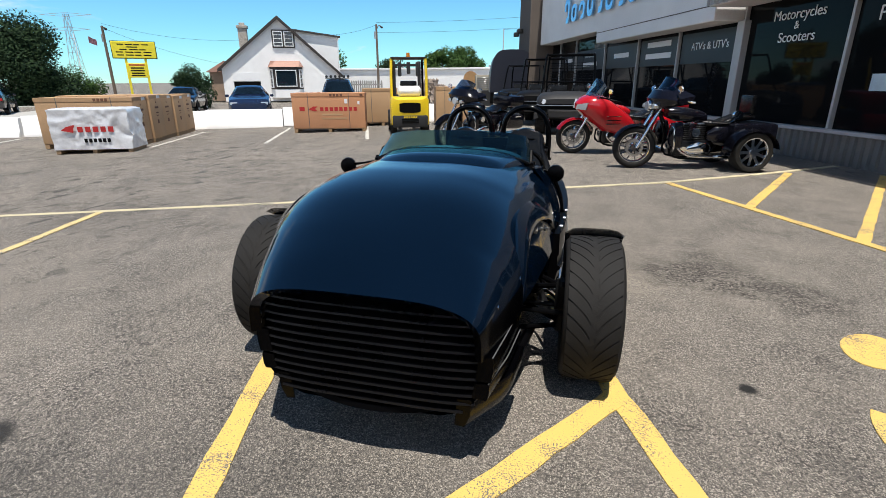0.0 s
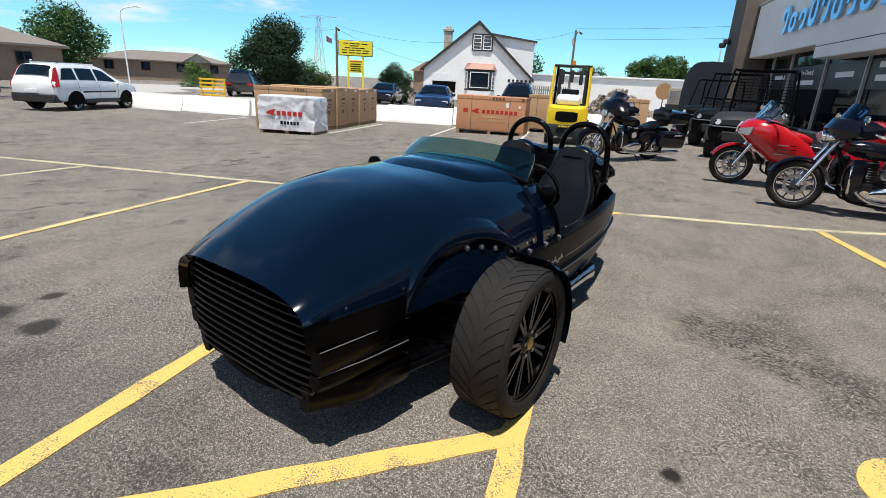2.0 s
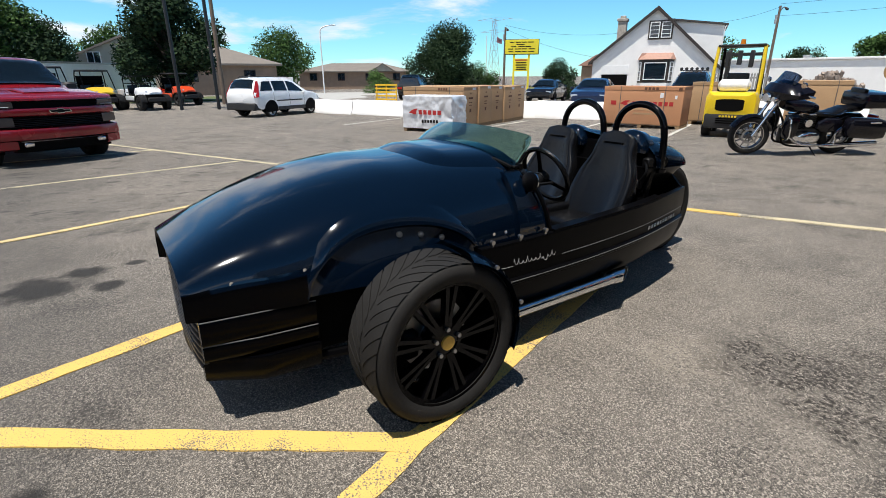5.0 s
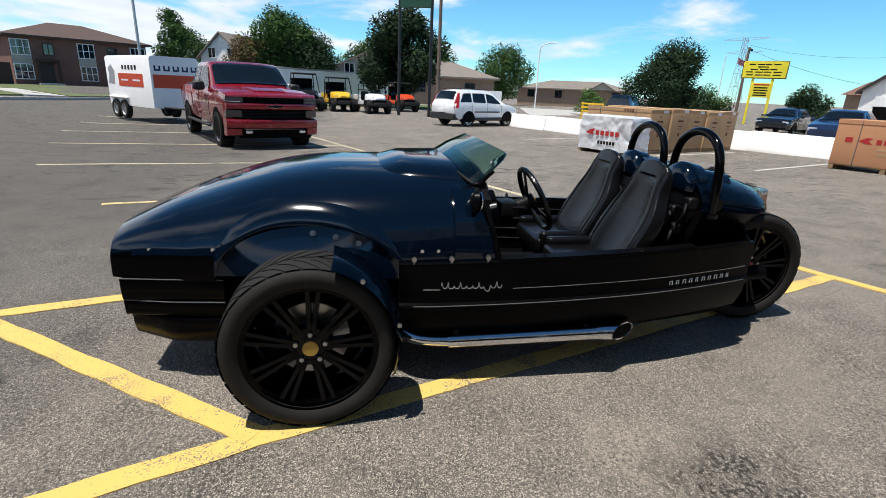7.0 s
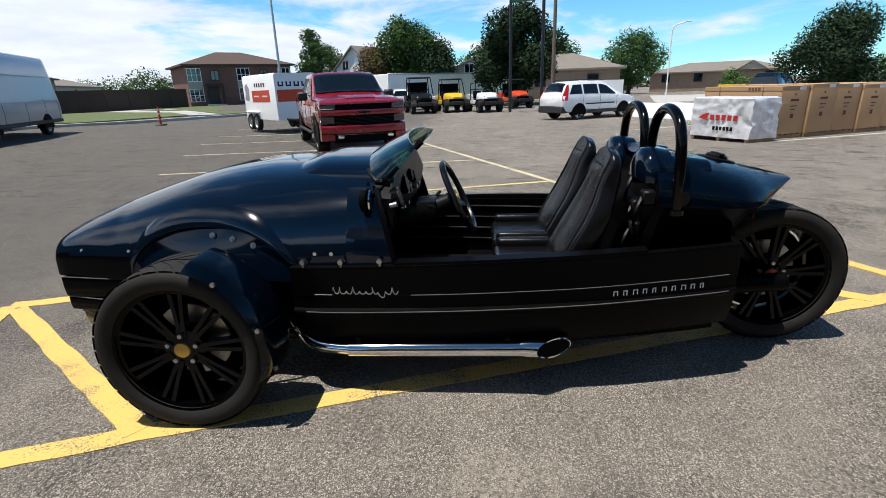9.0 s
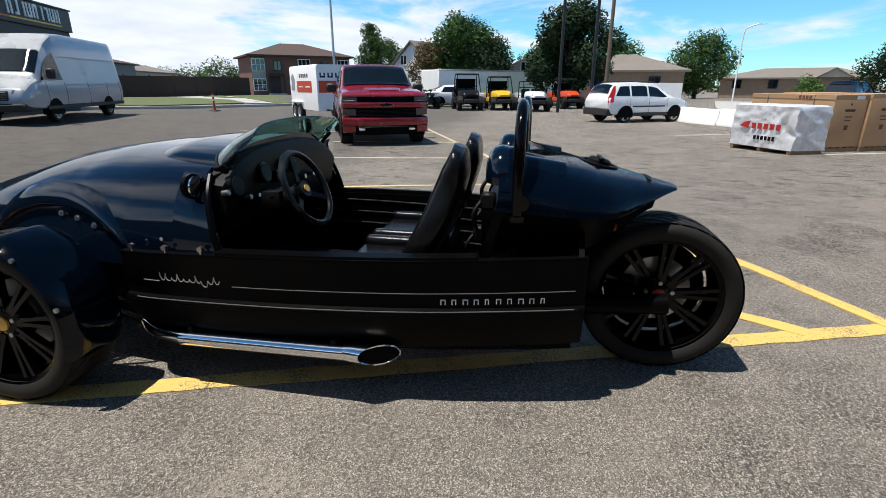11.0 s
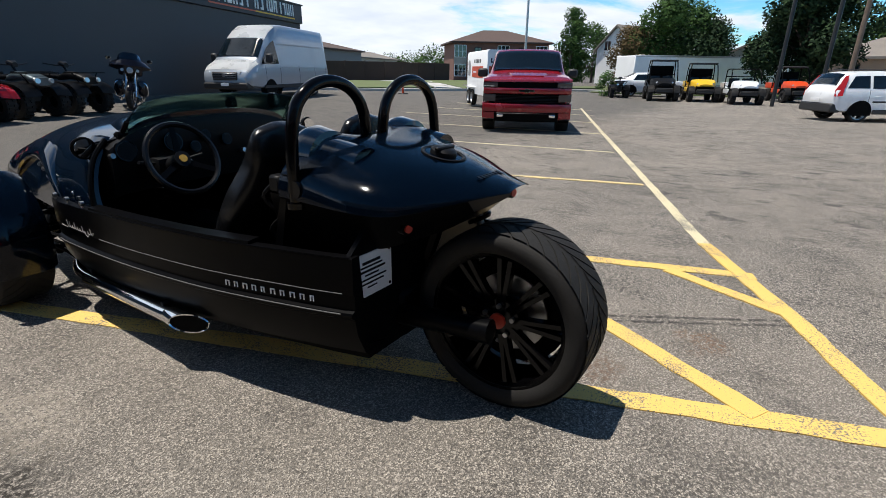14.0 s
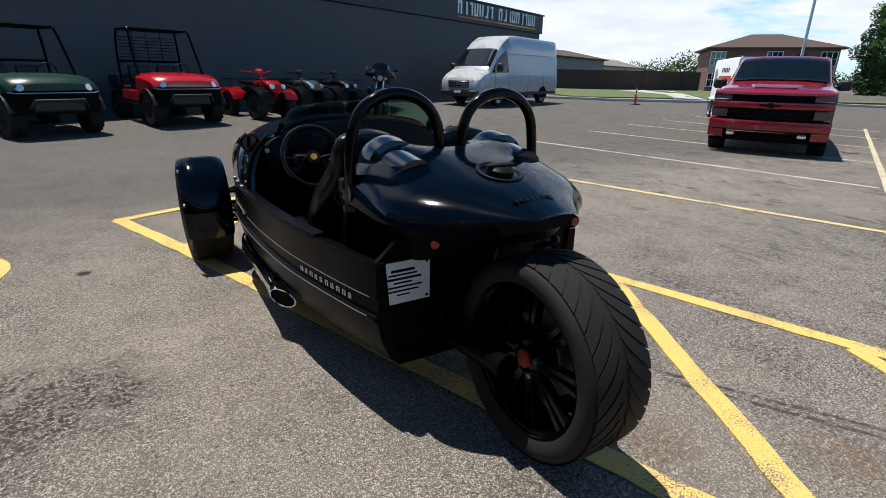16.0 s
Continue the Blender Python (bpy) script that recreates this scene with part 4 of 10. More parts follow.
def make_cockpit():
    # steering wheel
    c = Vector((0.29, 1.045, 0.795))
    n = Vector((0, 0.90, 0.42)).normalized()
    side = Vector((1, 0, 0))
    up = n.cross(side)
    ring = [c + 0.158 * (math.cos(a) * side + math.sin(a) * up) for a in (2 * math.pi * k / 36 for k in range(36))]
    bm = B()
    tube(bm, ring, 0.0135, 8, closed=True)
    wheel = part("steering_wheel", bm, LEATHER, ROADSTER, "three-spoke black steering wheel")
    for a in (radians(90), radians(210), radians(330)):
        d = math.cos(a) * side + math.sin(a) * -up
        e = d.cross(n)
        bm = B()
        loft(bm, [[c + d * r - n * dep + e * w + n * h for w, h in ((-wd, -0.003), (wd, -0.003), (wd, 0.003), (-wd, 0.003))] for r, dep, wd in ((0.03, 0.028, 0.016), (0.09, 0.014, 0.012), (0.15, 0.002, 0.013))])
        part("spoke", bm, SATIN, wheel)
    bm = B()
    disc(bm, c - n * 0.025, 0.036, n, 20, 0.04)
    part("hub", bm, DARK, wheel)
    bm = B()
    disc(bm, c - n * 0.003, 0.017, n, 16, 0.008)
    part("badge", bm, GOLDCAP, wheel)
    bm = B()
    tube(bm, [c - n * 0.03, c - n * 0.13, (0.29, 0.78, 0.69)], (0.03, 0.042, 0.045), 12)
    box(bm, 0.225, 0.355, 0.86, 0.95, 0.715, 0.79, 0.02, seg=2)
    col = part("steering_column", bm, DARK, ROADSTER)
    bm = B()
    tube(bm, [(0.36, 0.92, 0.765), (0.44, 0.95, 0.785)], 0.008, 6)
    part("stalk", bm, DARK, col)
    bm = B()
    tube(bm, [(0.22, 0.92, 0.765), (0.14, 0.95, 0.785)], 0.008, 6)
    part("stalk", bm, DARK, col)
    # seats: cushion with a raised edge and a tall waisted back
    for s in (0.262, -0.205):
        seat = new("seat")
        seat.parent = ROADSTER
        tagged(seat, "tall black vinyl bucket seat with stitched panels")
        bm = B()
        box(bm, s - 0.20, s + 0.20, 1.20, 1.60, 0.40, 0.50, 0.035, seg=3)
        box(bm, s - 0.21, s - 0.15, 1.22, 1.60, 0.44, 0.54, 0.025, seg=3)
        box(bm, s + 0.15, s + 0.21, 1.22, 1.60, 0.44, 0.54, 0.025, seg=3)
        part("cushion", bm, LEATHER, seat)
        bm = B()
        rings = []
        for k in [1 - (1 - q) ** 1.7 for q in np.linspace(0, 1, 40)]:
            z = 0.46 + 0.525 * k
            v = 1.50 + 0.21 * k + 0.03 * math.sin(k * math.pi) - 0.015 * k ** 6
            w = smooth_lerp(k, (0, 0.25, 0.5, 0.72, 0.9, 0.97, 1.0), (0.205, 0.215, 0.20, 0.150, 0.135, 0.105, 0.04))
            d = lerp(k, (0, 0.8, 1.0), (0.050, 0.044, 0.022))
            bol = lerp(k, (0, 0.3, 0.7, 0.9, 1), (0.03, 0.038, 0.02, 0.0, 0.0))
            rg = []
            for a in np.linspace(0, 2 * math.pi, 40, endpoint=False):
                x = w * math.copysign(abs(math.cos(a)) ** 0.55, math.cos(a))
                y = d * math.copysign(abs(math.sin(a)) ** 0.7, math.sin(a))
                if y < 0:
                    y -= bol * (abs(x) / w) ** 2.5 - 0.012 * max(0.0, 1 - (abs(x) / (0.62 * w)) ** 4) * (k < 0.85)
                rg.append((s + x, v + y, z + y * -0.35))
            rings.append(rg)
        loft(bm, rings)
        part("backrest", bm, LEATHER, seat)
        for t in (-1, 1):
            bm = B()
            pts = []
            for k in np.linspace(0.04, 0.93, 16):
                z = 0.46 + 0.525 * k
                v = 1.50 + 0.21 * k + 0.03 * math.sin(k * math.pi)
                w = smooth_lerp(k, (0, 0.25, 0.5, 0.72, 0.9, 0.97, 1.0), (0.205, 0.215, 0.20, 0.150, 0.135, 0.105, 0.04))
                bol = lerp(k, (0, 0.3, 0.7, 0.9, 1), (0.03, 0.038, 0.02, 0.0, 0.0))
                d = lerp(k, (0, 0.8, 1.0), (0.050, 0.044, 0.022))
                pts.append((s + t * w * 0.80, v - d - bol * 0.50 + 0.006, z + 0.02))
            tube(bm, pts, 0.006, 5)
            part("piping", bm, LEATHER, seat)
        bm = B()
        box(bm, s - 0.17, s + 0.17, 1.25, 1.62, 0.235, 0.41, 0.01)
        part("seat_base", bm, MATTE, seat)
    # bulkhead with its fittings
    bm = B()
    loft(bm, [[(u, 1.76, 0.40), (u, 1.80, 0.60), (u, 1.87, 0.900 - 0.06 * (abs(u) / 0.42) ** 3), (u, 1.90, 0.900 - 0.06 * (abs(u) / 0.42) ** 3), (u, 1.84, 0.60), (u, 1.80, 0.40)] for u in np.linspace(-0.42, 0.42, 13)])
    bulk = part("bulkhead", bm, SATIN, ROADSTER)
    for s in (1, -1):
        for u, v, z in ((0.36, 1.80, 0.66), (0.30, 1.82, 0.74), (0.40, 1.83, 0.80), (0.22, 1.84, 0.86)):
            bm = B()
            box(bm, s * u - 0.025, s * u + 0.025, v - 0.035, v + 0.02, z - 0.03, z + 0.03, 0.008)
            tube(bm, spline([(s * u, v - 0.03, z), (s * (u + 0.03), v - 0.06, z - 0.05), (s * (u - 0.02), v - 0.05, z - 0.12)], 4), 0.008, 5)
            part("harness_fitting", bm, DARK, bulk)


make_cockpit()


def make_tail():
    # rear deck: tapers to a blunt upturned tail
    def deck(v):
        t = smooth_lerp(v, (1.86, 1.97, 2.10, 2.25, 2.40, 2.50, 2.57), (0.945, 0.950, 0.927, 0.893, 0.856, 0.830, 0.812))
        w = smooth_lerp(v, (1.86, 2.0, 2.2, 2.30, 2.40, 2.50, 2.56), (0.435, 0.435, 0.420, 0.365, 0.25, 0.14, 0.075))
        e = smooth_lerp(v, (1.86, 2.0, 2.2, 2.30, 2.40, 2.50, 2.56), (0.765, 0.760, 0.752, 0.748, 0.768, 0.792, 0.804))
        return t, w, e

    bm = B()
    rings = []
    for v in np.linspace(1.86, 2.56, 30):
        t, w, e = deck(v)
        rg = []
        for a in np.linspace(0, math.pi, 33):
            c = math.cos(a)
            u = w * math.copysign(abs(c) ** lerp(v, (1.86, 2.15, 2.5), (0.80, 0.95, 1.1)), c)
            z = e + (t - e) * math.sin(a) ** lerp(v, (1.86, 2.15, 2.5), (0.75, 0.92, 1.1))
            # humps behind the head rests, flattening aft
            k = max(0.0, 1 - (v - 1.86) / 0.26)
            z += 0.035 * k * math.exp(-((abs(u) - 0.235) / 0.085) ** 2) - 0.012 * k * math.exp(-(u / 0.08) ** 2)
            rg.append((u, v, z))
        rings.append(rg)
    loft(bm, rings, closed=False)
    bmesh.ops.solidify(bm, geom=list(bm.faces), thickness=0.014)
    deck_ob = part("rear_deck", bm, PAINT, ROADSTER, "glossy black pointed rear deck", angle=55)
    # dark body under the deck's edge, closing to a keel below the tail
    bm = B()
    rings = []
    for v in np.linspace(1.80, 2.46, 20):
        t, w, e = deck(max(v, 1.86))
        lo = lerp(v, (1.80, 2.20, 2.36, 2.46), (0.60, 0.60, 0.66, 0.735))
        k = lerp(v, (1.80, 2.20, 2.46), (0.97, 0.80, 0.45))
        rings.append([(w * k * 0.9, v, lo), (w * (0.5 + k * 0.47), v, e - 0.045), (w * 0.975, v, e + 0.004), (-w * 0.975, v, e + 0.004), (-w * (0.5 + k * 0.47), v, e - 0.045), (-w * k * 0.9, v, lo)])
    loft(bm, rings)
    part("rear_body", bm, SATIN, ROADSTER)
    # head fairings
    for s in (0.245, -0.245):
        bm = B()
        rings = []
        for k in (0.0, 0.04, 0.1, 0.2, 0.3, 0.38, 0.44, 0.455, 0.55, 0.7, 0.85, 1.0):
            v = 1.80 + 0.30 * k
            dome = math.sqrt(max(0.0, 1 - max(0.0, 0.2 - k) ** 2 / 0.042))
            step = 1.0 if k < 0.45 else 0.80
            r = 0.125 * (0.25 + 0.75 * dome) * (1 - 0.35 * k) * step
            rings.append([(s + r * math.cos(a) * 1.05, v, 0.872 + (0.03 + 0.098 * dome) * (1 - 0.45 * k) * step * math.sin(a)) for a in np.linspace(-0.2, math.pi + 0.2, 17)])
        loft(bm, rings, closed=True)
        part("head_fairing", bm, PAINT, deck_ob)
    # roll hoops
    for s in (0.235, -0.225):
        bm = B()
        pts = [(s + 0.185, 1.93, 0.735), (s + 0.187, 1.93, 0.90), (s + 0.175, 1.93, 1.0)]
        pts += [(s + 0.170 * math.cos(a), 1.93, 1.0 + 0.14 * math.sin(a)) for a in np.linspace(0.25, math.pi - 0.25, 13)]
        pts += [(s - 0.175, 1.93, 1.0), (s - 0.187, 1.93, 0.90), (s - 0.185, 1.93, 0.80)]
        tube(bm, spline(pts, 2), 0.0215, 12)
        hoop = part("roll_hoop", bm, RIM, ROADSTER, "black tubular roll hoop")
        bm = B()
        disc(bm, (s + 0.185, 1.93, 0.742), 0.034, (0, 0, 1), 14, 0.02)
        disc(bm, (s + 0.19, 1.945, 0.80), 0.03, (1, 0, 0), 14, 0.03)
        part("hoop_foot", bm, RIM, hoop)
    # fuel cap in its recess
    bm = B()
    t = pose(0.0, 2.25, 0.893, -13, 0, 0)
    revolve(bm, [(0.084, -0.012), (0.084, 0.003), (0.078, 0.005), (0.070, 0.001), (0.068, -0.012)], 24, "z", t)
    revolve(bm, [(0.001, 0.022), (0.038, 0.022), (0.048, 0.014), (0.050, -0.004), (0.001, -0.004)], 20, "z", t)
    box(bm, -0.055, 0.055, -0.010, 0.010, 0.016, 0.030, 0.004, t)
    part("fuel_cap", bm, DARK, deck_ob)
    # thin script on the tail, as bars
    bm = B()
    for k in range(7):
        x = -0.075 + k * 0.022
        box(bm, x, x + 0.013, -0.010, 0.010 + 0.008 * (k == 0), 0.0, 0.002, 0.0, pose(0.02, 2.45, 0.842, -15, 0, 0))
    part("tail_script", bm, SATIN, deck_ob, smooth=False)
    # rear lamps
    for s in (0.285, -0.17):
        bm = B()
        disc(bm, (s, 2.285 if s > 0 else 2.44, 0.69 if s > 0 else 0.745), 0.022, (0.2, 1, 0), 14, 0.03)
        lamp = part("tail_lamp", bm, SATIN, ROADSTER)
        bm = B()
        disc(bm, (s, 2.30 if s > 0 else 2.455, 0.69 if s > 0 else 0.745), 0.015, (0.2, 1, 0), 12, 0.014)
        part("lens", bm, REDCAP, lamp)
    # rear swing arm and spring
    bm = B()
    for s in (1, -1):
        tube(bm, [(s * 0.17, 2.12, 0.30), (s * 0.175, 2.40, 0.325), (s * 0.165, 2.56, 0.335)], (0.05, 0.04, 0.045), 10)
    box(bm, -0.2, 0.2, 2.10, 2.20, 0.24, 0.40, 0.02)
    tube(bm, [(0, 2.15, 0.40), (0, 2.24, 0.66)], 0.03, 8)
    part("swing_arm", bm, SATIN, ROADSTER)
    for s in (-0.20,):
        bm = B()
        a0, a1 = Vector((s, 2.345, 0.45)), Vector((s, 2.265, 0.735))
        tube(bm, [a0, a1], 0.016, 8)
        part("damper", bm, GREYPIN, ROADSTER)
        bm = B()
        d = (a1 - a0)
        n1 = d.orthogonal().normalized()
        n2 = d.normalized().cross(n1)
        tube(bm, [a0 + d * (k / 90) + 0.042 * (math.cos(2 * math.pi * k / 13) * n1 + math.sin(2 * math.pi * k / 13) * n2) for k in range(8, 88)], 0.0105, 6)
        part("coil_spring", bm, SATIN, ROADSTER)


make_tail()


def tyre_mesh(r, w, treads=36, rim_r=0.245):
    """A tyre about the x axis, with curved grooves cut into its tread."""
    bm = B()
    h = w / 2
    prof = [(rim_r, -h * 0.80), (rim_r + 0.012, -h * 0.92), (rim_r + (r - rim_r) * 0.5, -h), (r - 0.022, -h * 0.97), (r - 0.008, -h * 0.86)]
    tread = [(r - 0.003 * abs(t) ** 2.5, h * 0.86 * t) for t in np.linspace(-1, 1, 13)]
    prof2 = [(a, -b) for a, b in reversed(prof)]
    full = prof + tread[1:-1] + prof2
    revolve(bm, full, 96, "x")
    return bm


def tread_mesh(r, w, n=34):
    """Raised tread blocks between swept grooves."""
    bm = B()
    h = w / 2 * 0.86
    for k in range(n):
        for s in (-1, 1):
            a0 = 2 * math.pi * (k + (0.5 if s > 0 else 0)) / n
            pitch = 2 * math.pi / n
            rows = []
            for j in range(7):
                t = j / 6
                x = s * (0.012 + (h - 0.012) * t)
                sw = 0.32 * t ** 0.75
                wd = pitch * (0.43 - 0.10 * (1 - t) ** 2)
                rr = r + 0.0035 - 0.004 * t ** 3
                lo, hi = a0 - wd + sw, a0 + wd + sw
                rows.append([(x, (r - 0.004) * math.sin(lo), (r - 0.004) * math.cos(lo)), (x, rr * math.sin(lo), rr * math.cos(lo)),
                             (x, rr * math.sin((lo + hi) / 2), rr * math.cos((lo + hi) / 2)), (x, rr * math.sin(hi), rr * math.cos(hi)), (x, (r - 0.004) * math.sin(hi), (r - 0.004) * math.cos(hi))])
            loft(bm, rows, closed=False)
    return bm


def make_wheel(name, c, r, w, cap, yaw=0.0, sides=(1,)):
    wheel = new(name)
    wheel.parent = ROADSTER
    wheel.matrix_local = pose(*c, 0, 0, yaw)
    rim_r = r - 0.083
    part("tyre", tyre_mesh(r, w, rim_r=rim_r), RUBBER, wheel, "black performance tyre with swept grooves", angle=50)
    part("tread", tread_mesh(r, w), RUBBER, wheel, angle=30)
    h = w / 2
    bm = B()
    revolve(bm, [(rim_r - 0.002, -h * 0.85), (rim_r + 0.008, -h * 0.88), (rim_r + 0.010, -h * 0.80), (rim_r - 0.012, -h * 0.72), (rim_r - 0.03, -h * 0.1), (rim_r - 0.012, h * 0.72), (rim_r + 0.010, h * 0.80), (rim_r + 0.008, h * 0.88), (rim_r - 0.002, h * 0.85)], 48, "x")
    bmesh.ops.solidify(bm, geom=list(bm.faces), thickness=0.004)
    rim = part("rim", bm, RIM, wheel)
    for s in sides:
        face = h * 0.62
        for k in range(9):
            a = 2 * math.pi * k / 9 + 0.1
            bm = B()
            for off in (-0.085, 0.085):
                rows = []
                for q, dep, wd in ((0.055, 0.0, 0.010), (0.13, 0.006, 0.0075), (rim_r - 0.012, 0.014, 0.0085)):
                    aa = a + off * lerp(q, (0.055, rim_r), (1.1, 1.0)) * (1.3 if q < 0.1 else 1.0)
                    y, z = q * math.cos(aa), q * math.sin(aa)
                    ty, tz = -math.sin(aa), math.cos(aa)
                    x = s * (face + dep)
                    rows.append([(x, y + ty * wd, z + tz * wd), (x, y - ty * wd, z - tz * wd), (x - s * 0.028, y - ty * wd * 1.5, z - tz * wd * 1.5), (x - s * 0.028, y + ty * wd * 1.5, z + tz * wd * 1.5)])
                loft(bm, rows)
            part("spoke", bm, RIM, rim)
        bm = B()
        revolve(bm, [(0.001, face + 0.004), (0.034, face + 0.004), (0.05, face - 0.002), (0.078, face - 0.006), (0.088, face - 0.03), (0.088, face - 0.06)], 28, "x", Matrix.Diagonal((s, 1, 1, 1)))
        hub = part("hub", bm, RIM, rim)
        bm = B()
        disc(bm, (s * (face + 0.007), 0, 0), 0.030, (1, 0, 0), 20, 0.012)
        part("centre_cap", bm, cap, hub)
        for k in range(5):
            a = 2 * math.pi * k / 5 + 0.3
            bm = B()
            disc(bm, (s * (face + 0.002), 0.057 * math.cos(a), 0.057 * math.sin(a)), 0.009, (1, 0, 0), 8, 0.022)
            part("wheel_nut", bm, STEEL, hub)
    bm = B()
    disc(bm, (-sides[0] * 0.01, 0, 0), 0.15, (1, 0, 0), 32, 0.012)
    disc(bm, (-sides[0] * 0.02, 0, 0), 0.07, (1, 0, 0), 20, 0.05)
    part("brake_disc", bm, STEEL, wheel)
    # added matte black disc, standing in for the shade inside the wheel
    bm = B()
    disc(bm, (-sides[0] * 0.045, 0, 0), rim_r - 0.035, (1, 0, 0), 36, 0.008)
    part("wheel_shade_disc", bm, MATTE, wheel)
    bm = B()
    box(bm, -0.05, 0.03, -0.16, -0.09, -0.06, 0.06, 0.015)
    part("brake_caliper", bm, DARK, wheel)
    return wheel


make_wheel("front_wheel", (0.757, 0.0, 0.334), 0.331, 0.25, GOLDCAP, 2, (1,))
make_wheel("front_wheel", (-0.850, 0.0, 0.334), 0.331, 0.25, GOLDCAP, 5, (-1,))
make_wheel("rear_wheel", (0.0, 2.545, 0.338), 0.335, 0.25, REDCAP, 0, (1,))


def make_front_end():
    for s in (1, -1):
        # cycle wing over the rear half of the tyre
        wc = 0.757 if s > 0 else 0.850
        bm = B()
        rings = []
        for a in np.linspace(radians(75), radians(-20), 24):
            r = 0.358 + 0.012 * math.sin(a)
            rg = []
            for t in np.linspace(-1, 1, 9):
                rr = r - 0.028 * abs(t) ** 5
                rg.append((s * (wc + 0.135 * t), rr * math.cos(a), 0.334 + rr * math.sin(a)))
            rings.append(rg)
        loft(bm, rings, closed=False)
        bmesh.ops.solidify(bm, geom=list(bm.faces), thickness=0.006)
        wing = part("cycle_wing", bm, PAINT, ROADSTER, "glossy black cycle wing over the front tyre")
        for z, v in ((0.62, 0.20), (0.44, 0.335)):
            bm = B()
            disc(bm, (s * (wc + 0.133), v, z), 0.009, (1, 0, 0), 8, 0.01)
            part("wing_bolt", bm, STEEL, wing)
        # suspension arms, steering rod, spring strut
        arms = [((0.36, -0.20, 0.27), (0.64, -0.01, 0.235)), ((0.36, 0.20, 0.27), (0.64, 0.01, 0.235)), ((0.36, -0.17, 0.47), (0.62, 0.0, 0.43)), ((0.36, 0.17, 0.47), (0.62, 0.0, 0.43)),
                ((0.34, -0.10, 0.34), (0.64, -0.09, 0.33)), ((0.34, 0.0, 0.33), (0.66, 0.0, 0.33))]
        for a, b in arms:
            bm = B()
            tube(bm, [(s * a[0], a[1], a[2]), (s * b[0], b[1], b[2])], 0.013, 8)
            part("suspension_arm", bm, SATIN, ROADSTER)
        bm = B()
        a0, a1 = Vector((s * 0.40, 0.02, 0.66)), Vector((s * 0.57, 0.02, 0.29))
        tube(bm, [a0, a1], 0.017, 8)
        part("damper", bm, STEEL, ROADSTER)
        bm = B()
        d = a1 - a0
        n1 = d.orthogonal().normalized()
        n2 = d.normalized().cross(n1)
        tube(bm, [a0 + d * (k / 90) + 0.033 * (math.cos(2 * math.pi * k / 13) * n1 + math.sin(2 * math.pi * k / 13) * n2) for k in range(10, 72)], 0.007, 6)
        part("coil_spring", bm, SATIN, ROADSTER)
        bm = B()
        box(bm, s * 0.60, s * 0.66, -0.05, 0.05, 0.20, 0.46, 0.02)
        tube(bm, [(s * 0.62, 0.05, 0.42), (s * 0.69, 0.20, 0.52), (s * 0.72, 0.26, 0.58)], 0.009, 6)
        tube(bm, [(s * 0.62, 0.05, 0.30), (s * 0.70, 0.28, 0.30)], 0.009, 6)
        part("upright", bm, DARK, ROADSTER)
        bm = B()
        for k in range(3):
            tube(bm, spline([(s * (0.44 + 0.03 * k), 0.36, 0.25 + 0.05 * k), (s * 0.50, 0.30, 0.20 + 0.05 * k), (s * 0.55, 0.22, 0.26 + 0.04 * k), (s * 0.60, 0.08, 0.30 + 0.03 * k)], 4), 0.008, 5)
        part("brake_hose", bm, DARK, ROADSTER)
        # lower rail from nose to wheel
        bm = B()
        tube(bm, [(s * 0.43, -0.42, 0.21), (s * 0.47, -0.2, 0.205), (s * 0.50, 0.0, 0.20)], 0.022, 8)
        part("lower_rail", bm, SATIN, ROADSTER)


make_front_end()


def make_exhaust():
    bm = B()
    pts = spline([(0.46, 0.30, 0.27), (0.55, 0.38, 0.235), (0.585, 0.46, 0.212), (0.598, 0.60, 0.205)], 6)
    tube(bm, pts, 0.026, 12)
    pipe = part("exhaust", bm, CHROME, ROADSTER, "chrome side exhaust pipe with an angled tip")
    bm = B()
    tube(bm, [(0.598, 0.58, 0.205), (0.600, 1.25, 0.214), (0.600, 1.33, 0.216)], (0.033, 0.034, 0.036), 20)
    part("silencer", bm, CHROME, pipe)
    bm = B()
    rings = []
    # slash-cut oval tip, its mouth turned outwards
    for v, r, cut in ((1.30, 0.036, 0), (1.34, 0.041, 0.1), (1.44, 0.043, 1.0), (1.44, 0.037, 1.0), (1.38, 0.034, 0.6)):
        rings.append([(0.600 + r * math.cos(a), v - 0.075 * cut * math.cos(a), 0.217 + r * math.sin(a)) for a in np.linspace(0, 2 * math.pi, 24, endpoint=False)])
    loft(bm, rings, cap=True)
    part("tip", bm, CHROME, pipe)
    # flat matte black disc in the mouth, standing in for the dark inside
    bm = B()
    extrude_poly(bm, [(0.600 + 0.0365 * math.cos(a), 1.436 - 0.075 * math.cos(a), 0.217 + 0.0365 * math.sin(a)) for a in np.linspace(0, 2 * math.pi, 24, endpoint=False)], (-0.004, -0.004, 0))
    part("bore_shade_disc", bm, MATTE, pipe, smooth=False)
    for v in (0.62, 1.25):
        bm = B()
        box(bm, 0.52, 0.60, v - 0.012, v + 0.012, 0.235, 0.26, 0.004)
        part("hanger", bm, DARK, pipe)


make_exhaust()


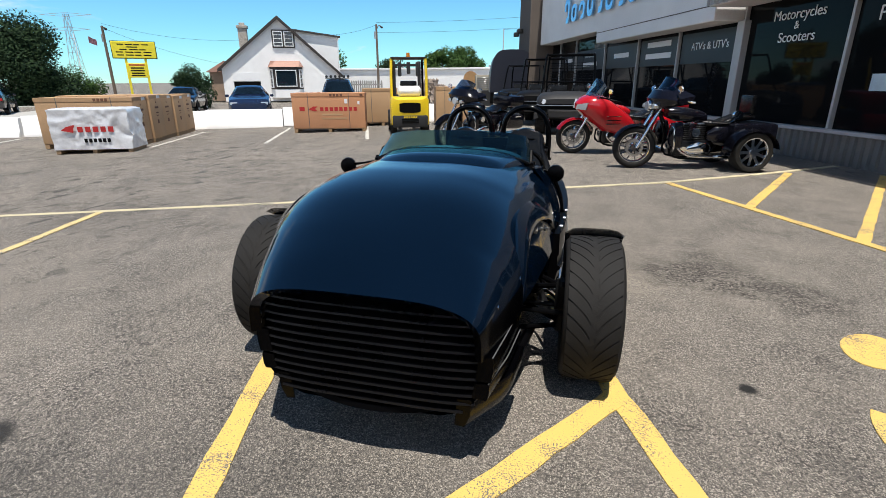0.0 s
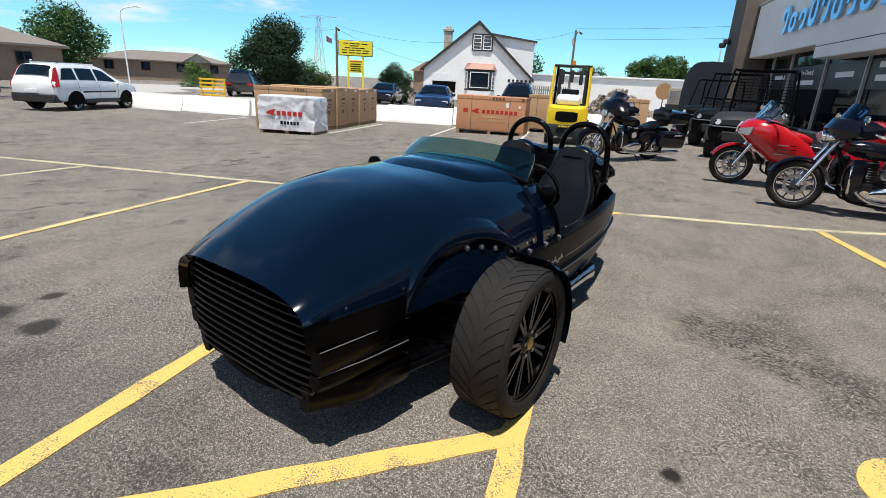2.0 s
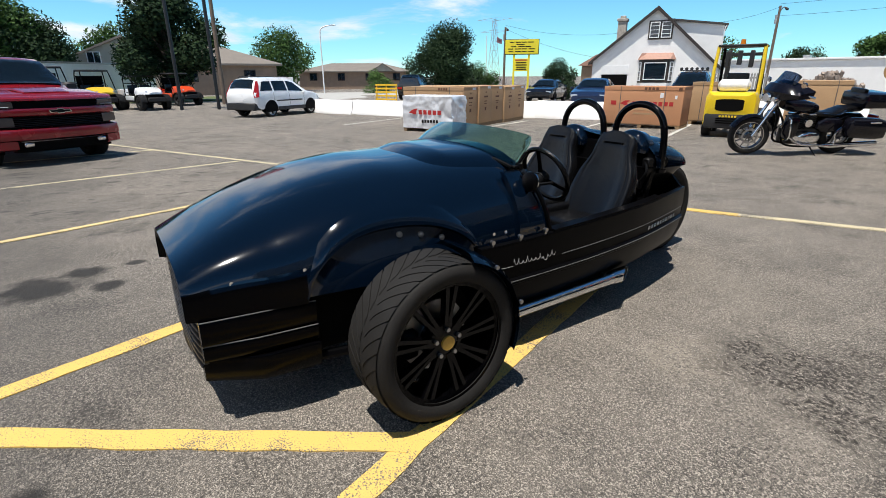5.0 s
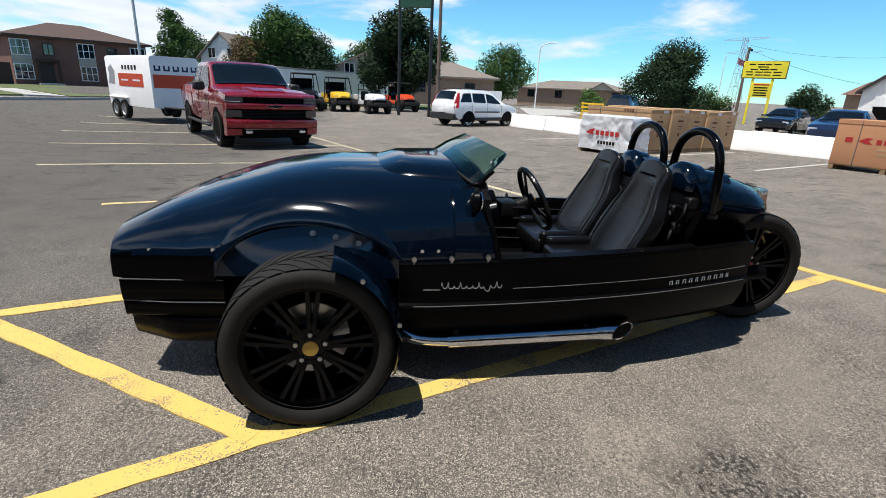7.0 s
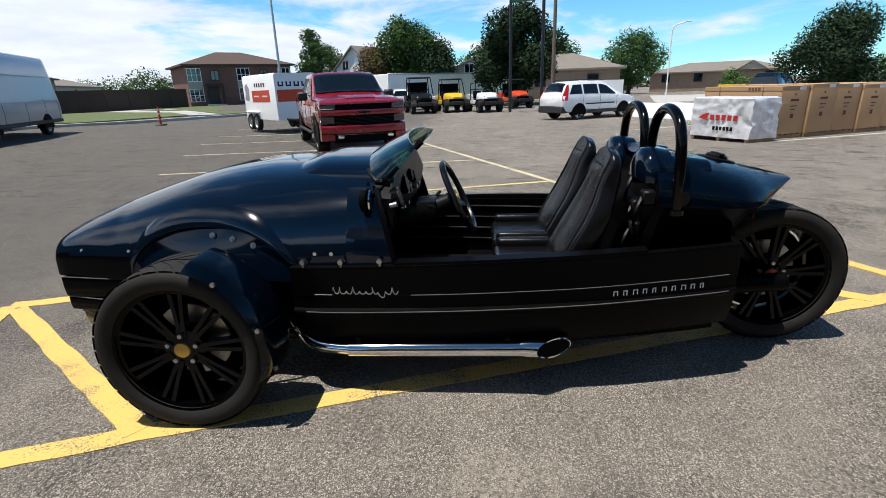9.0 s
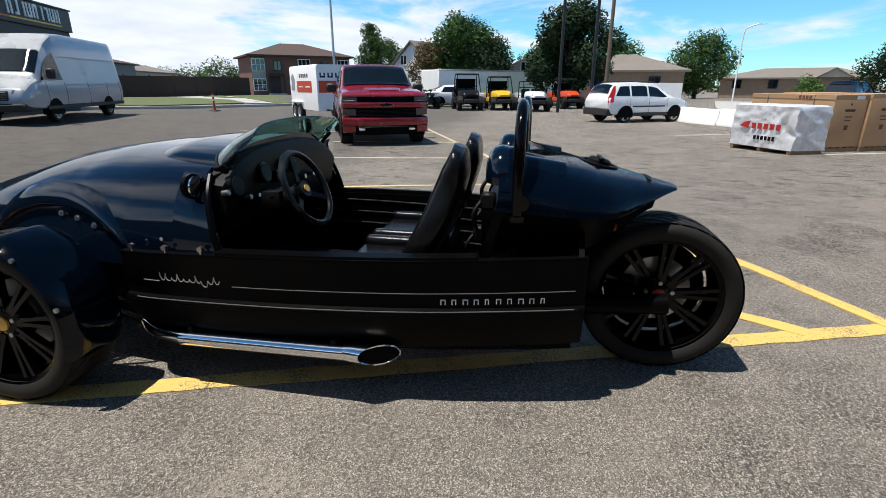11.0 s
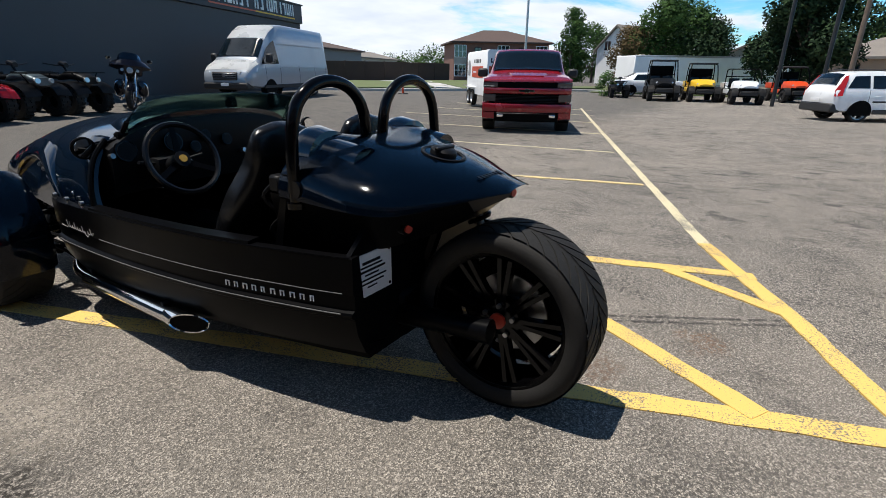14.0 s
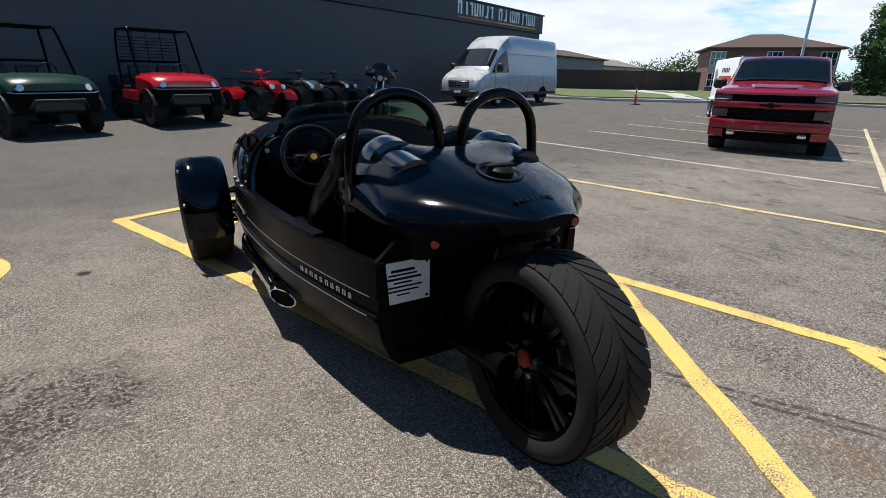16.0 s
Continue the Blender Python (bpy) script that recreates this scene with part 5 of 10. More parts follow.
def make_lettering():
    """Bars the size of the maker's letters, a script bar, and the plate on the rear wall."""
    row = new("maker_lettering")
    row.parent = ROADSTER
    tagged(row, "row of small white letter-sized bars")
    for k in range(10):
        bm = B()
        v = 1.67 + 0.0405 * k
        cr = lerp(v, (0.36, 1.0, 2.2), (0.385, 0.395, 0.415))
        u = side_u(v + 0.012) - 0.002
        dx = (side_u(v + 0.024) - side_u(v)) / 0.024
        t = Matrix(((1, dx, 0, u - dx * 0.012), (0, 1, 0, v), (0, 0, 1, cr + 0.026), (0, 0, 0, 1)))
        w = (0.019, 0.017, 0.020, 0.018, 0.015)[k % 5]
        for y0, y1, z0, z1 in ((0, 0.0036, 0, 0.021), (w - 0.0036, w, 0, 0.021), (0.0036, w - 0.0036, 0.0175, 0.021)):
            box(bm, 0, 0.003, 0.002 + y0, 0.002 + y1, z0, z1, 0.0, t)
        part("letter_bar", bm, LETTER, row, smooth=False)
    bm = B()
    pts = []
    for k in range(121):
        v = 0.535 + 0.27 * k / 120
        tall = 0.030 if k < 16 or 34 < k < 46 or 74 < k < 84 or k > 106 else 0.013
        dip = 0.014 if 84 < k < 96 else 0.0
        a = 2 * math.pi * k / 12
        pts.append((side_u(v) + 0.0022, v + 0.004 * math.cos(a), 0.468 + tall * (0.5 + 0.5 * math.sin(a)) - dip))
    tube(bm, pts, 0.0019, 5)
    tube(bm, [(side_u(v) + 0.002, v, 0.463) for v in np.linspace(0.46, 0.535, 4)], 0.0018, 5)
    part("script_lettering", bm, SCRIPT, ROADSTER, "thin grey script-like stroke on the side", smooth=False)
    bm = B()
    box(bm, 0.240, 0.437, 2.186, 2.190, 0.450, 0.604, 0.0)
    plate = part("notice_plate", bm, mat("printed_aluminium_plate", (0.74, 0.75, 0.76), 0.4, 0.2, 0.1), ROADSTER, "silver notice plate with dark lines", smooth=False)
    bm = B()
    for k, (a, b, h) in enumerate(((0.30, 0.39, 0.010), (0.29, 0.40, 0.006), (0.275, 0.415, 0.008), (0.31, 0.38, 0.006), (0.27, 0.42, 0.006), (0.285, 0.405, 0.006), (0.32, 0.37, 0.005))):
        z = 0.572 - k * 0.015
        box(bm, a, b, 2.190, 2.1912, z - h / 2, z + h / 2)
    for x in (0.252, 0.427):
        for z in (0.462, 0.592):
            disc(bm, (x, 2.190, z), 0.006, (0, 1, 0), 8, 0.004)
    part("print", bm, DARK, plate, smooth=False)


make_lettering()


# ---- road vehicles: x ahead, y to the left, z up from the ground ----
TRIMBLK = mat("unpainted_black_plastic", (0.018, 0.018, 0.019), 0.6, 0.0, 0.2, 6.0, 120.0, bump=0.1)
ALLOY = mat("silver_alloy", (0.52, 0.52, 0.53), 0.3, 0.85, 0.1, 8.0, 90.0)
HEADLAMP = mat("headlamp_lens", (0.62, 0.64, 0.66), 0.08, 0.4, 0.1, 10.0, 60.0, coat=0.5)
TAILRED = mat("tail_lamp_red", (0.38, 0.012, 0.010), 0.15, 0.0, 0.1, 8.0, 60.0, coat=0.5)
SMOKED = mat("smoked_lamp_lens", (0.05, 0.045, 0.05), 0.10, 0.0, 0.1, 10.0, 60.0, coat=0.5)
AMBER = mat("amber_lens", (0.75, 0.24, 0.02), 0.2, 0.0, 0.1)
REDPAINT = mat("cherry_red_paint", (0.26, 0.006, 0.013), 0.27, 0.25, 0.12, 2.0, 60.0, coat=0.8)
WHITEPAINT = mat("white_vehicle_paint", (0.80, 0.81, 0.81), 0.28, 0.0, 0.05, 2.0, 60.0, coat=0.6)
SILVERPAINT = mat("silver_vehicle_paint", (0.33, 0.365, 0.41), 0.32, 0.25, 0.08, 1.5, 60.0, coat=0.6)
BLUECAR = mat("dark_blue_paint", (0.012, 0.024, 0.065), 0.25, 0.2, 0.15, 2.0, 60.0, coat=0.8)
BLACKCAR = mat("black_vehicle_paint", (0.006, 0.006, 0.008), 0.2, 0.0, 0.15, 2.0, 60.0, coat=0.9)
GREYCAR = mat("grey_vehicle_paint", (0.10, 0.13, 0.14), 0.3, 0.4, 0.1, 2.0, 60.0, coat=0.6)
REDGLOSS = mat("bright_red_paint", (0.46, 0.008, 0.014), 0.22, 0.0, 0.1, 3.0, 60.0, coat=0.9)
ORANGE = mat("orange_plastic", (0.62, 0.060, 0.012), 0.4, 0.0, 0.12)
YELLOWP = mat("yellow_machine_paint", (0.80, 0.56, 0.015), 0.35, 0.0, 0.1, 3.0, 70.0, coat=0.3)
UTVYEL = mat("yellow_plastic", (0.72, 0.43, 0.02), 0.4, 0.0, 0.1)
GREENP = mat("dark_green_plastic", (0.010, 0.036, 0.024), 0.30, 0.0, 0.15, 4.0, 70.0, coat=0.0, spec=0.4)
TAN = mat("tan_vinyl", (0.42, 0.24, 0.10), 0.6, 0.0, 0.15)


def simple_wheel_mesh(r, w, rim=0.66, spokes=6, knob=False):
    """Tyre and rim meshes about the y axis, outer face towards +y."""
    t = B()
    h = w / 2
    revolve(t, [(r * rim, -h * 0.8), (r * (rim + 0.08), -h), (r * 0.93, -h), (r, -h * 0.72), (r, h * 0.72), (r * 0.93, h), (r * (rim + 0.08), h), (r * rim, h * 0.8)], 28, "y")
    if knob:
        for k in range(18):
            a = 2 * math.pi * k / 18
            for s in (-1, 1):
                mm = Matrix.Rotation(a + 0.17 * (s > 0), 4, "Y") @ Matrix.Translation((0, s * h * 0.5, r))
                box(t, -r * 0.09, r * 0.09, -h * 0.38, h * 0.38, -0.008, r * 0.055, 0, mm)
    f = B()
    rr = r * rim
    revolve(f, [(rr, -h * 0.7), (rr * 0.92, -h * 0.4), (rr * 0.92, h * 0.55), (rr * 1.0, h * 0.86), (rr * 1.06, h * 0.9)], 28, "y")
    for k in range(spokes):
        a = 2 * math.pi * k / spokes
        rows = []
        for q, wd, y in ((0.12, 0.16, 0.62), (0.55, 0.10, 0.60), (0.97, 0.12, 0.66)):
            c, s = math.cos(a), math.sin(a)
            x0, z0 = rr * q * c, rr * q * s
            dx, dz = -s * rr * wd, c * rr * wd
            rows.append([(x0 + dx, h * y, z0 + dz), (x0 - dx, h * y, z0 - dz), (x0 - dx, h * (y - 0.35), z0 - dz), (x0 + dx, h * (y - 0.35), z0 + dz)])
        loft(f, rows)
    disc(f, (0, h * 0.55, 0), rr * 0.24, (0, 1, 0), 14, h * 0.3)
    bk = B()
    disc(bk, (0, h * 0.05, 0), rr * 0.9, (0, 1, 0), 24, 0.01)
    return link("tyre", t, RUBBER), link("rim", f, ALLOY), link("brake_disc", bk, MATTE)


WHEELS = {}


def put_wheel(parent, x, y, r, w, rim=0.66, spokes=6, knob=False, rim_mat=None, steer=0.0):
    key = (round(r, 3), round(w, 3), rim, spokes, knob, rim_mat.name if rim_mat else "")
    if key not in WHEELS:
        ms = simple_wheel_mesh(r, w, rim, spokes, knob)
        if rim_mat:
            ms[1].materials[0] = rim_mat
        WHEELS[key] = ms
    wh = new("wheel")
    wh.parent = parent
    wh.matrix_local = pose(x, y, r, 0, 0, (0 if y >= 0 else 180) + steer)
    for nm, me in zip(("tyre", "rim", "brake_disc"), WHEELS[key]):
        share(nm, me, wh)
    return wh


class Shell:
    """A car body lofted from stations (x, sill z, belt z, roof z, half width, half roof width)."""

    def __init__(self, stations):
        self.st = sorted(stations)

    def ring(self, x):
        xs = [s[0] for s in self.st]
        zb, zl, zt, w, wt = (lerp(x, xs, [s[i] for s in self.st]) for i in range(1, 6))
        half = [(0.0, zb), (w * 0.86, zb), (w * 0.965, zb + 0.05), (w, zb + (zl - zb) * 0.45), (w * 0.992, zb + (zl - zb) * 0.80), (w * 0.965, zl)]
        if zt - zl > 0.12:
            half += [(w * 0.965 + (wt - w * 0.965) * 0.5, zl + (zt - 0.075 - zl) * 0.5), (wt, zt - 0.075), (wt * 0.93, zt - 0.02), (wt * 0.55, zt + 0.004), (0.0, zt + 0.012)]
        else:
            half += [(w * 0.93, zl + (zt - zl) * 0.4), (w * 0.86, zl + (zt - zl) * 0.75), (w * 0.7, zt - 0.004), (w * 0.35, zt + 0.01), (0.0, zt + 0.014)]
        return [Vector((x, y, z)) for y, z in half]

    def mesh(self, extra=()):
        bm = B()
        xs = sorted({*(s[0] for s in self.st), *np.linspace(self.st[0][0], self.st[-1][0], 24).tolist(), *extra})
        rings = []
        for x in xs:
            h = self.ring(x)
            rings.append(h + [Vector((p.x, -p.y, p.z)) for p in reversed(h[1:-1])])
        loft(bm, rings)
        return bm

    def side_point(self, x, f, s, out=0.0):
        """f: 0 at the belt, 1 at the roof edge."""
        h = self.ring(x)
        p = h[5].lerp(h[7], f)
        return Vector((x, s * (p.y + out), p.z))

    def side_pane(self, x0, x1, x2, x3, s, lo=0.10, hi=0.93, out=0.010):
        """Pane with foot from x0 to x1 and head from x2 to x3."""
        bm = B()
        n = 6
        rows = []
        for k in range(n + 1):
            a = self.side_point(x0 + (x1 - x0) * k / n, lo, s, out)
            c = self.side_point(x2 + (x3 - x2) * k / n, hi, s, out)
            rows.append([a, a.lerp(c, 0.5) + Vector((0, s * 0.004, 0)), c])
        loft(bm, rows, closed=False)
        bmesh.ops.solidify(bm, geom=list(bm.faces), thickness=0.008)
        return bm

    def screen_pane(self, xa, xb, out=0.03, inset=0.92):
        """Front or rear glass on the slope between two stations."""
        bm = B()
        rows = []
        for k in range(7):
            x = xa + (xb - xa) * (0.16 + 0.78 * k / 6)
            h = self.ring(x)
            row = []
            for q in (h[7], h[8], h[9], h[10]):
                row.append(Vector((q.x, q.y * inset, q.z)))
            full = row + [Vector((q.x, -q.y, q.z)) for q in reversed(row[:-1])]
            rows.append(full)
        d = Vector((rows[-1][3].z - rows[0][3].z, 0, rows[0][3].x - rows[-1][3].x))
        d = d if d.z > 0 else -d
        d.normalize()
        loft(bm, [[p + d * out for p in r] for r in rows], closed=False)
        bmesh.ops.solidify(bm, geom=list(bm.faces), thickness=0.006)
        return bm


def arches(parent, sh, xs, r, z, material=None):
    for x in xs:
        for s in (1, -1):
            bm = B()
            w = sh.ring(x)[3].y
            pts = [(x + r * math.cos(a), s * (w + 0.004), max(z + r * math.sin(a), 0.25)) for a in np.linspace(-0.35, math.pi + 0.35, 20)]
            extrude_poly(bm, pts, (0, -s * 0.25, 0))
            part("wheel_arch", bm, material or MATTE, parent, smooth=False)


def seams(parent, sh, xs, z0, s, material=None):
    for x in xs:
        bm = B()
        h = sh.ring(x)
        pts = [Vector((x, s * (p.y + 0.001), p.z)) for p in h[2:6]]
        tube(bm, pts, 0.006, 4)
        part("door_seam", bm, material or MATTE, parent)


def make_suv():
    """White estate-like off-roader, its tail towards the sign posts."""
    o = empty("parked_suv", on_ground(-22.42, 8.94, 121.7) @ Matrix.Scale(0.918, 4), "white off-road estate car with dark lower trim, parked", "car")
    sh = Shell([(-2.40, 0.60, 0.98, 1.06, 0.80, 0.70), (-2.32, 0.44, 1.09, 1.22, 0.89, 0.76), (-2.16, 0.38, 1.13, 1.52, 0.92, 0.70), (-1.98, 0.36, 1.14, 1.69, 0.93, 0.68), (-1.6, 0.36, 1.14, 1.755, 0.95, 0.69),
                (-0.6, 0.34, 1.12, 1.78, 0.95, 0.69), (0.10, 0.34, 1.10, 1.75, 0.95, 0.68), (0.50, 0.34, 1.09, 1.66, 0.95, 0.67), (0.85, 0.34, 1.08, 1.46, 0.95, 0.70), (1.38, 0.34, 1.07, 1.12, 0.95, 0.85), (1.85, 0.36, 1.01, 1.07, 0.93, 0.8), (2.22, 0.42, 0.90, 0.96, 0.86, 0.75), (2.36, 0.48, 0.78, 0.85, 0.78, 0.66), (2.42, 0.50, 0.70, 0.75, 0.70, 0.58)])
    part("body", sh.mesh(), WHITEPAINT, o)
    for s in (1, -1):
        bm = B()
        box(bm, -0.97, 0.99, s * 0.93, s * 0.965, 0.30, 0.46, 0.01)
        part("sill_cladding", bm, TRIMBLK, o)
    bm = B()
    box(bm, -2.44, -2.05, -0.88, 0.88, 0.34, 0.66, 0.04)
    part("rear_bumper", bm, TRIMBLK, o)
    bm = B()
    box(bm, 2.1, 2.43, -0.82, 0.82, 0.32, 0.52, 0.04)
    part("front_bumper", bm, TRIMBLK, o)
    for s in (1, -1):
        for q in ((-2.00, -1.22, -1.72, -1.20, s), (-1.12, -0.22, -1.10, -0.22, s), (-0.12, 0.98, -0.12, 0.42, s)):
            part("side_window", sh.side_pane(*q, lo=0.10, hi=0.86), GLASSDARK, o)
        seams(o, sh, (-1.20, -0.12, 0.95), 0.4, s)
        bm = B()
        box(bm, -1.05, 0.80, s * 0.952, s * 0.966, 0.70, 0.76, 0.004)
        part("rub_strip", bm, TRIMBLK, o)
        for x in (-1.0, 0.05):
            bm = B()
            box(bm, x, x + 0.18, s * 0.94, s * 0.965, 0.90, 0.93, 0.006)
            part("door_handle", bm, WHITEPAINT, o)
        bm = B()
        box(bm, 0.70, 0.86, s * 0.96, s * 1.14, 1.00, 1.13, 0.03)
        part("door_mirror", bm, WHITEPAINT, o)
        bm = B()
        extrude_poly(bm, [(-2.38, s * 0.84, 0.90), (-2.14, s * 0.935, 0.92), (-2.12, s * 0.915, 1.14), (-1.99, s * 0.80, 1.44), (-1.95, s * 0.73, 1.63), (-2.05, s * 0.70, 1.60), (-2.20, s * 0.76, 1.36), (-2.36, s * 0.80, 1.12)], (-0.012, s * 0.014, 0))
        part("tail_lamp", bm, TAILRED, o)
        bm = B()
        extrude_poly(bm, [(2.36, s * 0.50, 0.72), (2.36, s * 0.50, 0.84), (2.05, s * 0.90, 0.92), (2.05, s * 0.93, 0.76)], (0.03, s * 0.02, 0))
        part("headlamp", bm, HEADLAMP, o)
        bm = B()
        tube(bm, [(-1.75, s * 0.60, 1.78), (-1.6, s * 0.60, 1.82), (0.1, s * 0.60, 1.82), (0.25, s * 0.60, 1.77)], 0.018, 6)
        part("roof_rail", bm, TRIMBLK, o)
    part("rear_window", sh.screen_pane(-2.33, -1.98), GLASSDARK, o)
    part("windscreen", sh.screen_pane(1.36, 0.50), GLASSDARK, o)
    bm = B()
    box(bm, -2.47, -2.44, -0.26, 0.26, 0.72, 0.83, 0.004)
    part("number_plate", bm, LETTER, o)
    arches(o, sh, (-1.42, 1.44), 0.42, 0.36)
    for x in (-1.42, 1.44):
        for y in (0.83, -0.83):
            put_wheel(o, x, y, 0.375, 0.24, 0.68, 5, rim_mat=ALLOY)


def make_pickup():
    """Big red crew-cab pickup facing the roadster."""
    o = empty("pickup_truck", on_ground(-12.27, 0.18, 25.0) @ Matrix.Scale(0.98, 4), "large shiny cherry-red crew-cab pickup truck", "pickup truck")
    sh = Shell([(-2.94, 0.62, 1.28, 1.34, 0.97, 0.9), (-2.0, 0.52, 1.30, 1.36, 1.01, 0.95), (-1.02, 0.50, 1.30, 1.36, 1.01, 0.95), (-1.0, 0.50, 1.28, 1.84, 1.01, 0.82), (-0.6, 0.48, 1.27, 1.92, 1.01, 0.83),
                (0.5, 0.46, 1.26, 1.92, 1.01, 0.83), (0.75, 0.46, 1.26, 1.86, 1.01, 0.82), (1.45, 0.46, 1.28, 1.34, 1.01, 0.9), (2.2, 0.50, 1.26, 1.33, 1.01, 0.92), (2.62, 0.60, 1.21, 1.27, 1.00, 0.9), (2.76, 0.66, 1.15, 1.20, 0.92, 0.85)])
    part("body", sh.mesh(), REDPAINT, o)
    # open cargo bed
    bm = B()
    box(bm, -2.80, -1.12, -0.80, 0.80, 1.30, 1.375, 0.01)
    part("bed_cover", bm, TRIMBLK, o)
    for s in (1, -1):
        for q in ((-0.92, -0.12, -0.86, -0.12, s), (-0.03, 1.20, -0.03, 0.62, s)):
            part("side_window", sh.side_pane(*q), GLASSDARK, o)
        seams(o, sh, (-0.98, -0.07, 1.10), 0.5, s)
        bm = B()
        box(bm, 0.78, 0.98, s * 1.02, s * 1.27, 1.24, 1.45, 0.04)
        part("door_mirror", bm, TRIMBLK, o)
        for x in (-0.30, 0.72):
            bm = B()
            box(bm, x - 0.12, x + 0.12, s * 1.005, s * 1.03, 1.10, 1.14, 0.01)
            part("door_handle", bm, REDPAINT, o)
        bm = B()
        box(bm, -1.6, 1.15, s * 0.98, s * 1.08, 0.42, 0.48, 0.02)
        part("side_step", bm, TRIMBLK, o)
        bm = B()
        extrude_poly(bm, [(-2.93, s * 0.88, 0.90), (-2.93, s * 0.97, 0.90), (-2.93, s * 0.97, 1.26), (-2.93, s * 0.88, 1.26)], (-0.02, 0, 0))
        part("tail_lamp", bm, TAILRED, o)
    part("windscreen", sh.screen_pane(1.47, 0.72, inset=0.97), GLASSDARK, o)
    part("rear_window", sh.screen_pane(-1.0, -0.62), GLASSDARK, o)
    # front: everything follows one bowed line across the nose
    def front(name, material, y0, y1, layers, parent=o, n=15):
        bm = B()
        rows = []
        for y in np.linspace(y0, y1, n):
            bow = 0.20 * (abs(y) / 1.0) ** 3
            rows.append([(2.96 + dx - bow, y, z) for dx, z in layers] + [(2.70 - bow, y, layers[-1][1]), (2.70 - bow, y, layers[0][1])])
        loft(bm, rows)
        return part(name, bm, material, parent)

    grille = front("grille", MATTE, -0.86, 0.86, ((-0.05, 0.70), (-0.05, 1.17)))
    front("grille_lip", REDPAINT, -0.98, 0.98, ((-0.02, 1.155), (0.015, 1.165), (0.01, 1.20), (-0.05, 1.235)), grille)
    front("grille_bar", REDPAINT, -0.98, 0.98, ((-0.01, 0.905), (0.015, 0.925), (0.025, 0.985), (0.012, 1.035), (-0.02, 1.045)), grille)
    for k in range(5):
        front("mesh_bar", TRIMBLK, -0.74, 0.74, ((-0.035, 0.735 + k * 0.030), (-0.025, 0.742 + k * 0.030), (-0.035, 0.749 + k * 0.030)), grille, 9)
    bm = B()
    pts = [(-0.17, 0.970), (-0.06, 0.970), (-0.05, 0.950), (0.05, 0.950), (0.06, 0.970), (0.17, 0.970), (0.15, 1.015), (0.05, 1.015), (0.04, 1.035), (-0.05, 1.035), (-0.06, 1.015), (-0.19, 1.015)]
    extrude_poly(bm, [(2.985, y, z - 0.013) for y, z in pts], (0.012, 0, 0))
    badge = part("badge", bm, CHROME, grille)
    bm = B()
    extrude_poly(bm, [(2.998, y * 0.88, 0.980 + (z - 0.993) * 0.72) for y, z in pts], (0.006, 0, 0))
    part("badge_inset", bm, DARK, badge)
    front("bumper", REDPAINT, -1.0, 1.0, ((-0.03, 0.50), (0.03, 0.52), (0.05, 0.60), (0.03, 0.69), (-0.04, 0.715)))
    front("bumper_line", STEEL, -0.66, 0.66, ((0.040, 0.485), (0.052, 0.490), (0.040, 0.497)))
    front("lower_grille", MATTE, -0.72, 0.72, ((-0.10, 0.30), (-0.03, 0.34), (-0.03, 0.49)))
    for s in (1, -1):
        front("bumper_corner", REDPAINT, s * 0.72, s * 1.0, ((-0.06, 0.34), (0.02, 0.37), (0.03, 0.505)), n=7)
        front("headlamp", SMOKED, s * 0.66, s * 0.99, ((0.0, 1.05), (0.016, 1.075), (0.008, 1.155)), n=6)
        front("lamp_strip", HEADLAMP, s * 0.72, s * 0.97, ((0.012, 1.062), (0.022, 1.068), (0.014, 1.075)), n=6)
        front("lamp_cluster", SMOKED, s * 0.70, s * 0.99, ((-0.005, 0.745), (0.010, 0.77), (0.006, 0.895)), n=6)
        bm = B()
        box(bm, 2.90, 2.985, s * 0.58 - 0.075, s * 0.58 + 0.075, 0.40, 0.475, 0.02)
        part("tow_hook", bm, CHROME, o)
    bm = B()
    blob(bm, [(1.62, 0, 1.335, 0.50, 0.012, 0.5), (1.75, 0, 1.345, 0.50, 0.028, 0.5), (2.35, 0, 1.335, 0.42, 0.028, 0.5), (2.62, 0, 1.285, 0.36, 0.012, 0.5)])
    part("bonnet_crease", bm, REDPAINT, o)
    arches(o, sh, (-1.85, 1.90), 0.50, 0.41)
    for x in (-1.85, 1.90):
        for y in (0.885, -0.885):
            put_wheel(o, x, y, 0.41, 0.28, 0.62, 6)


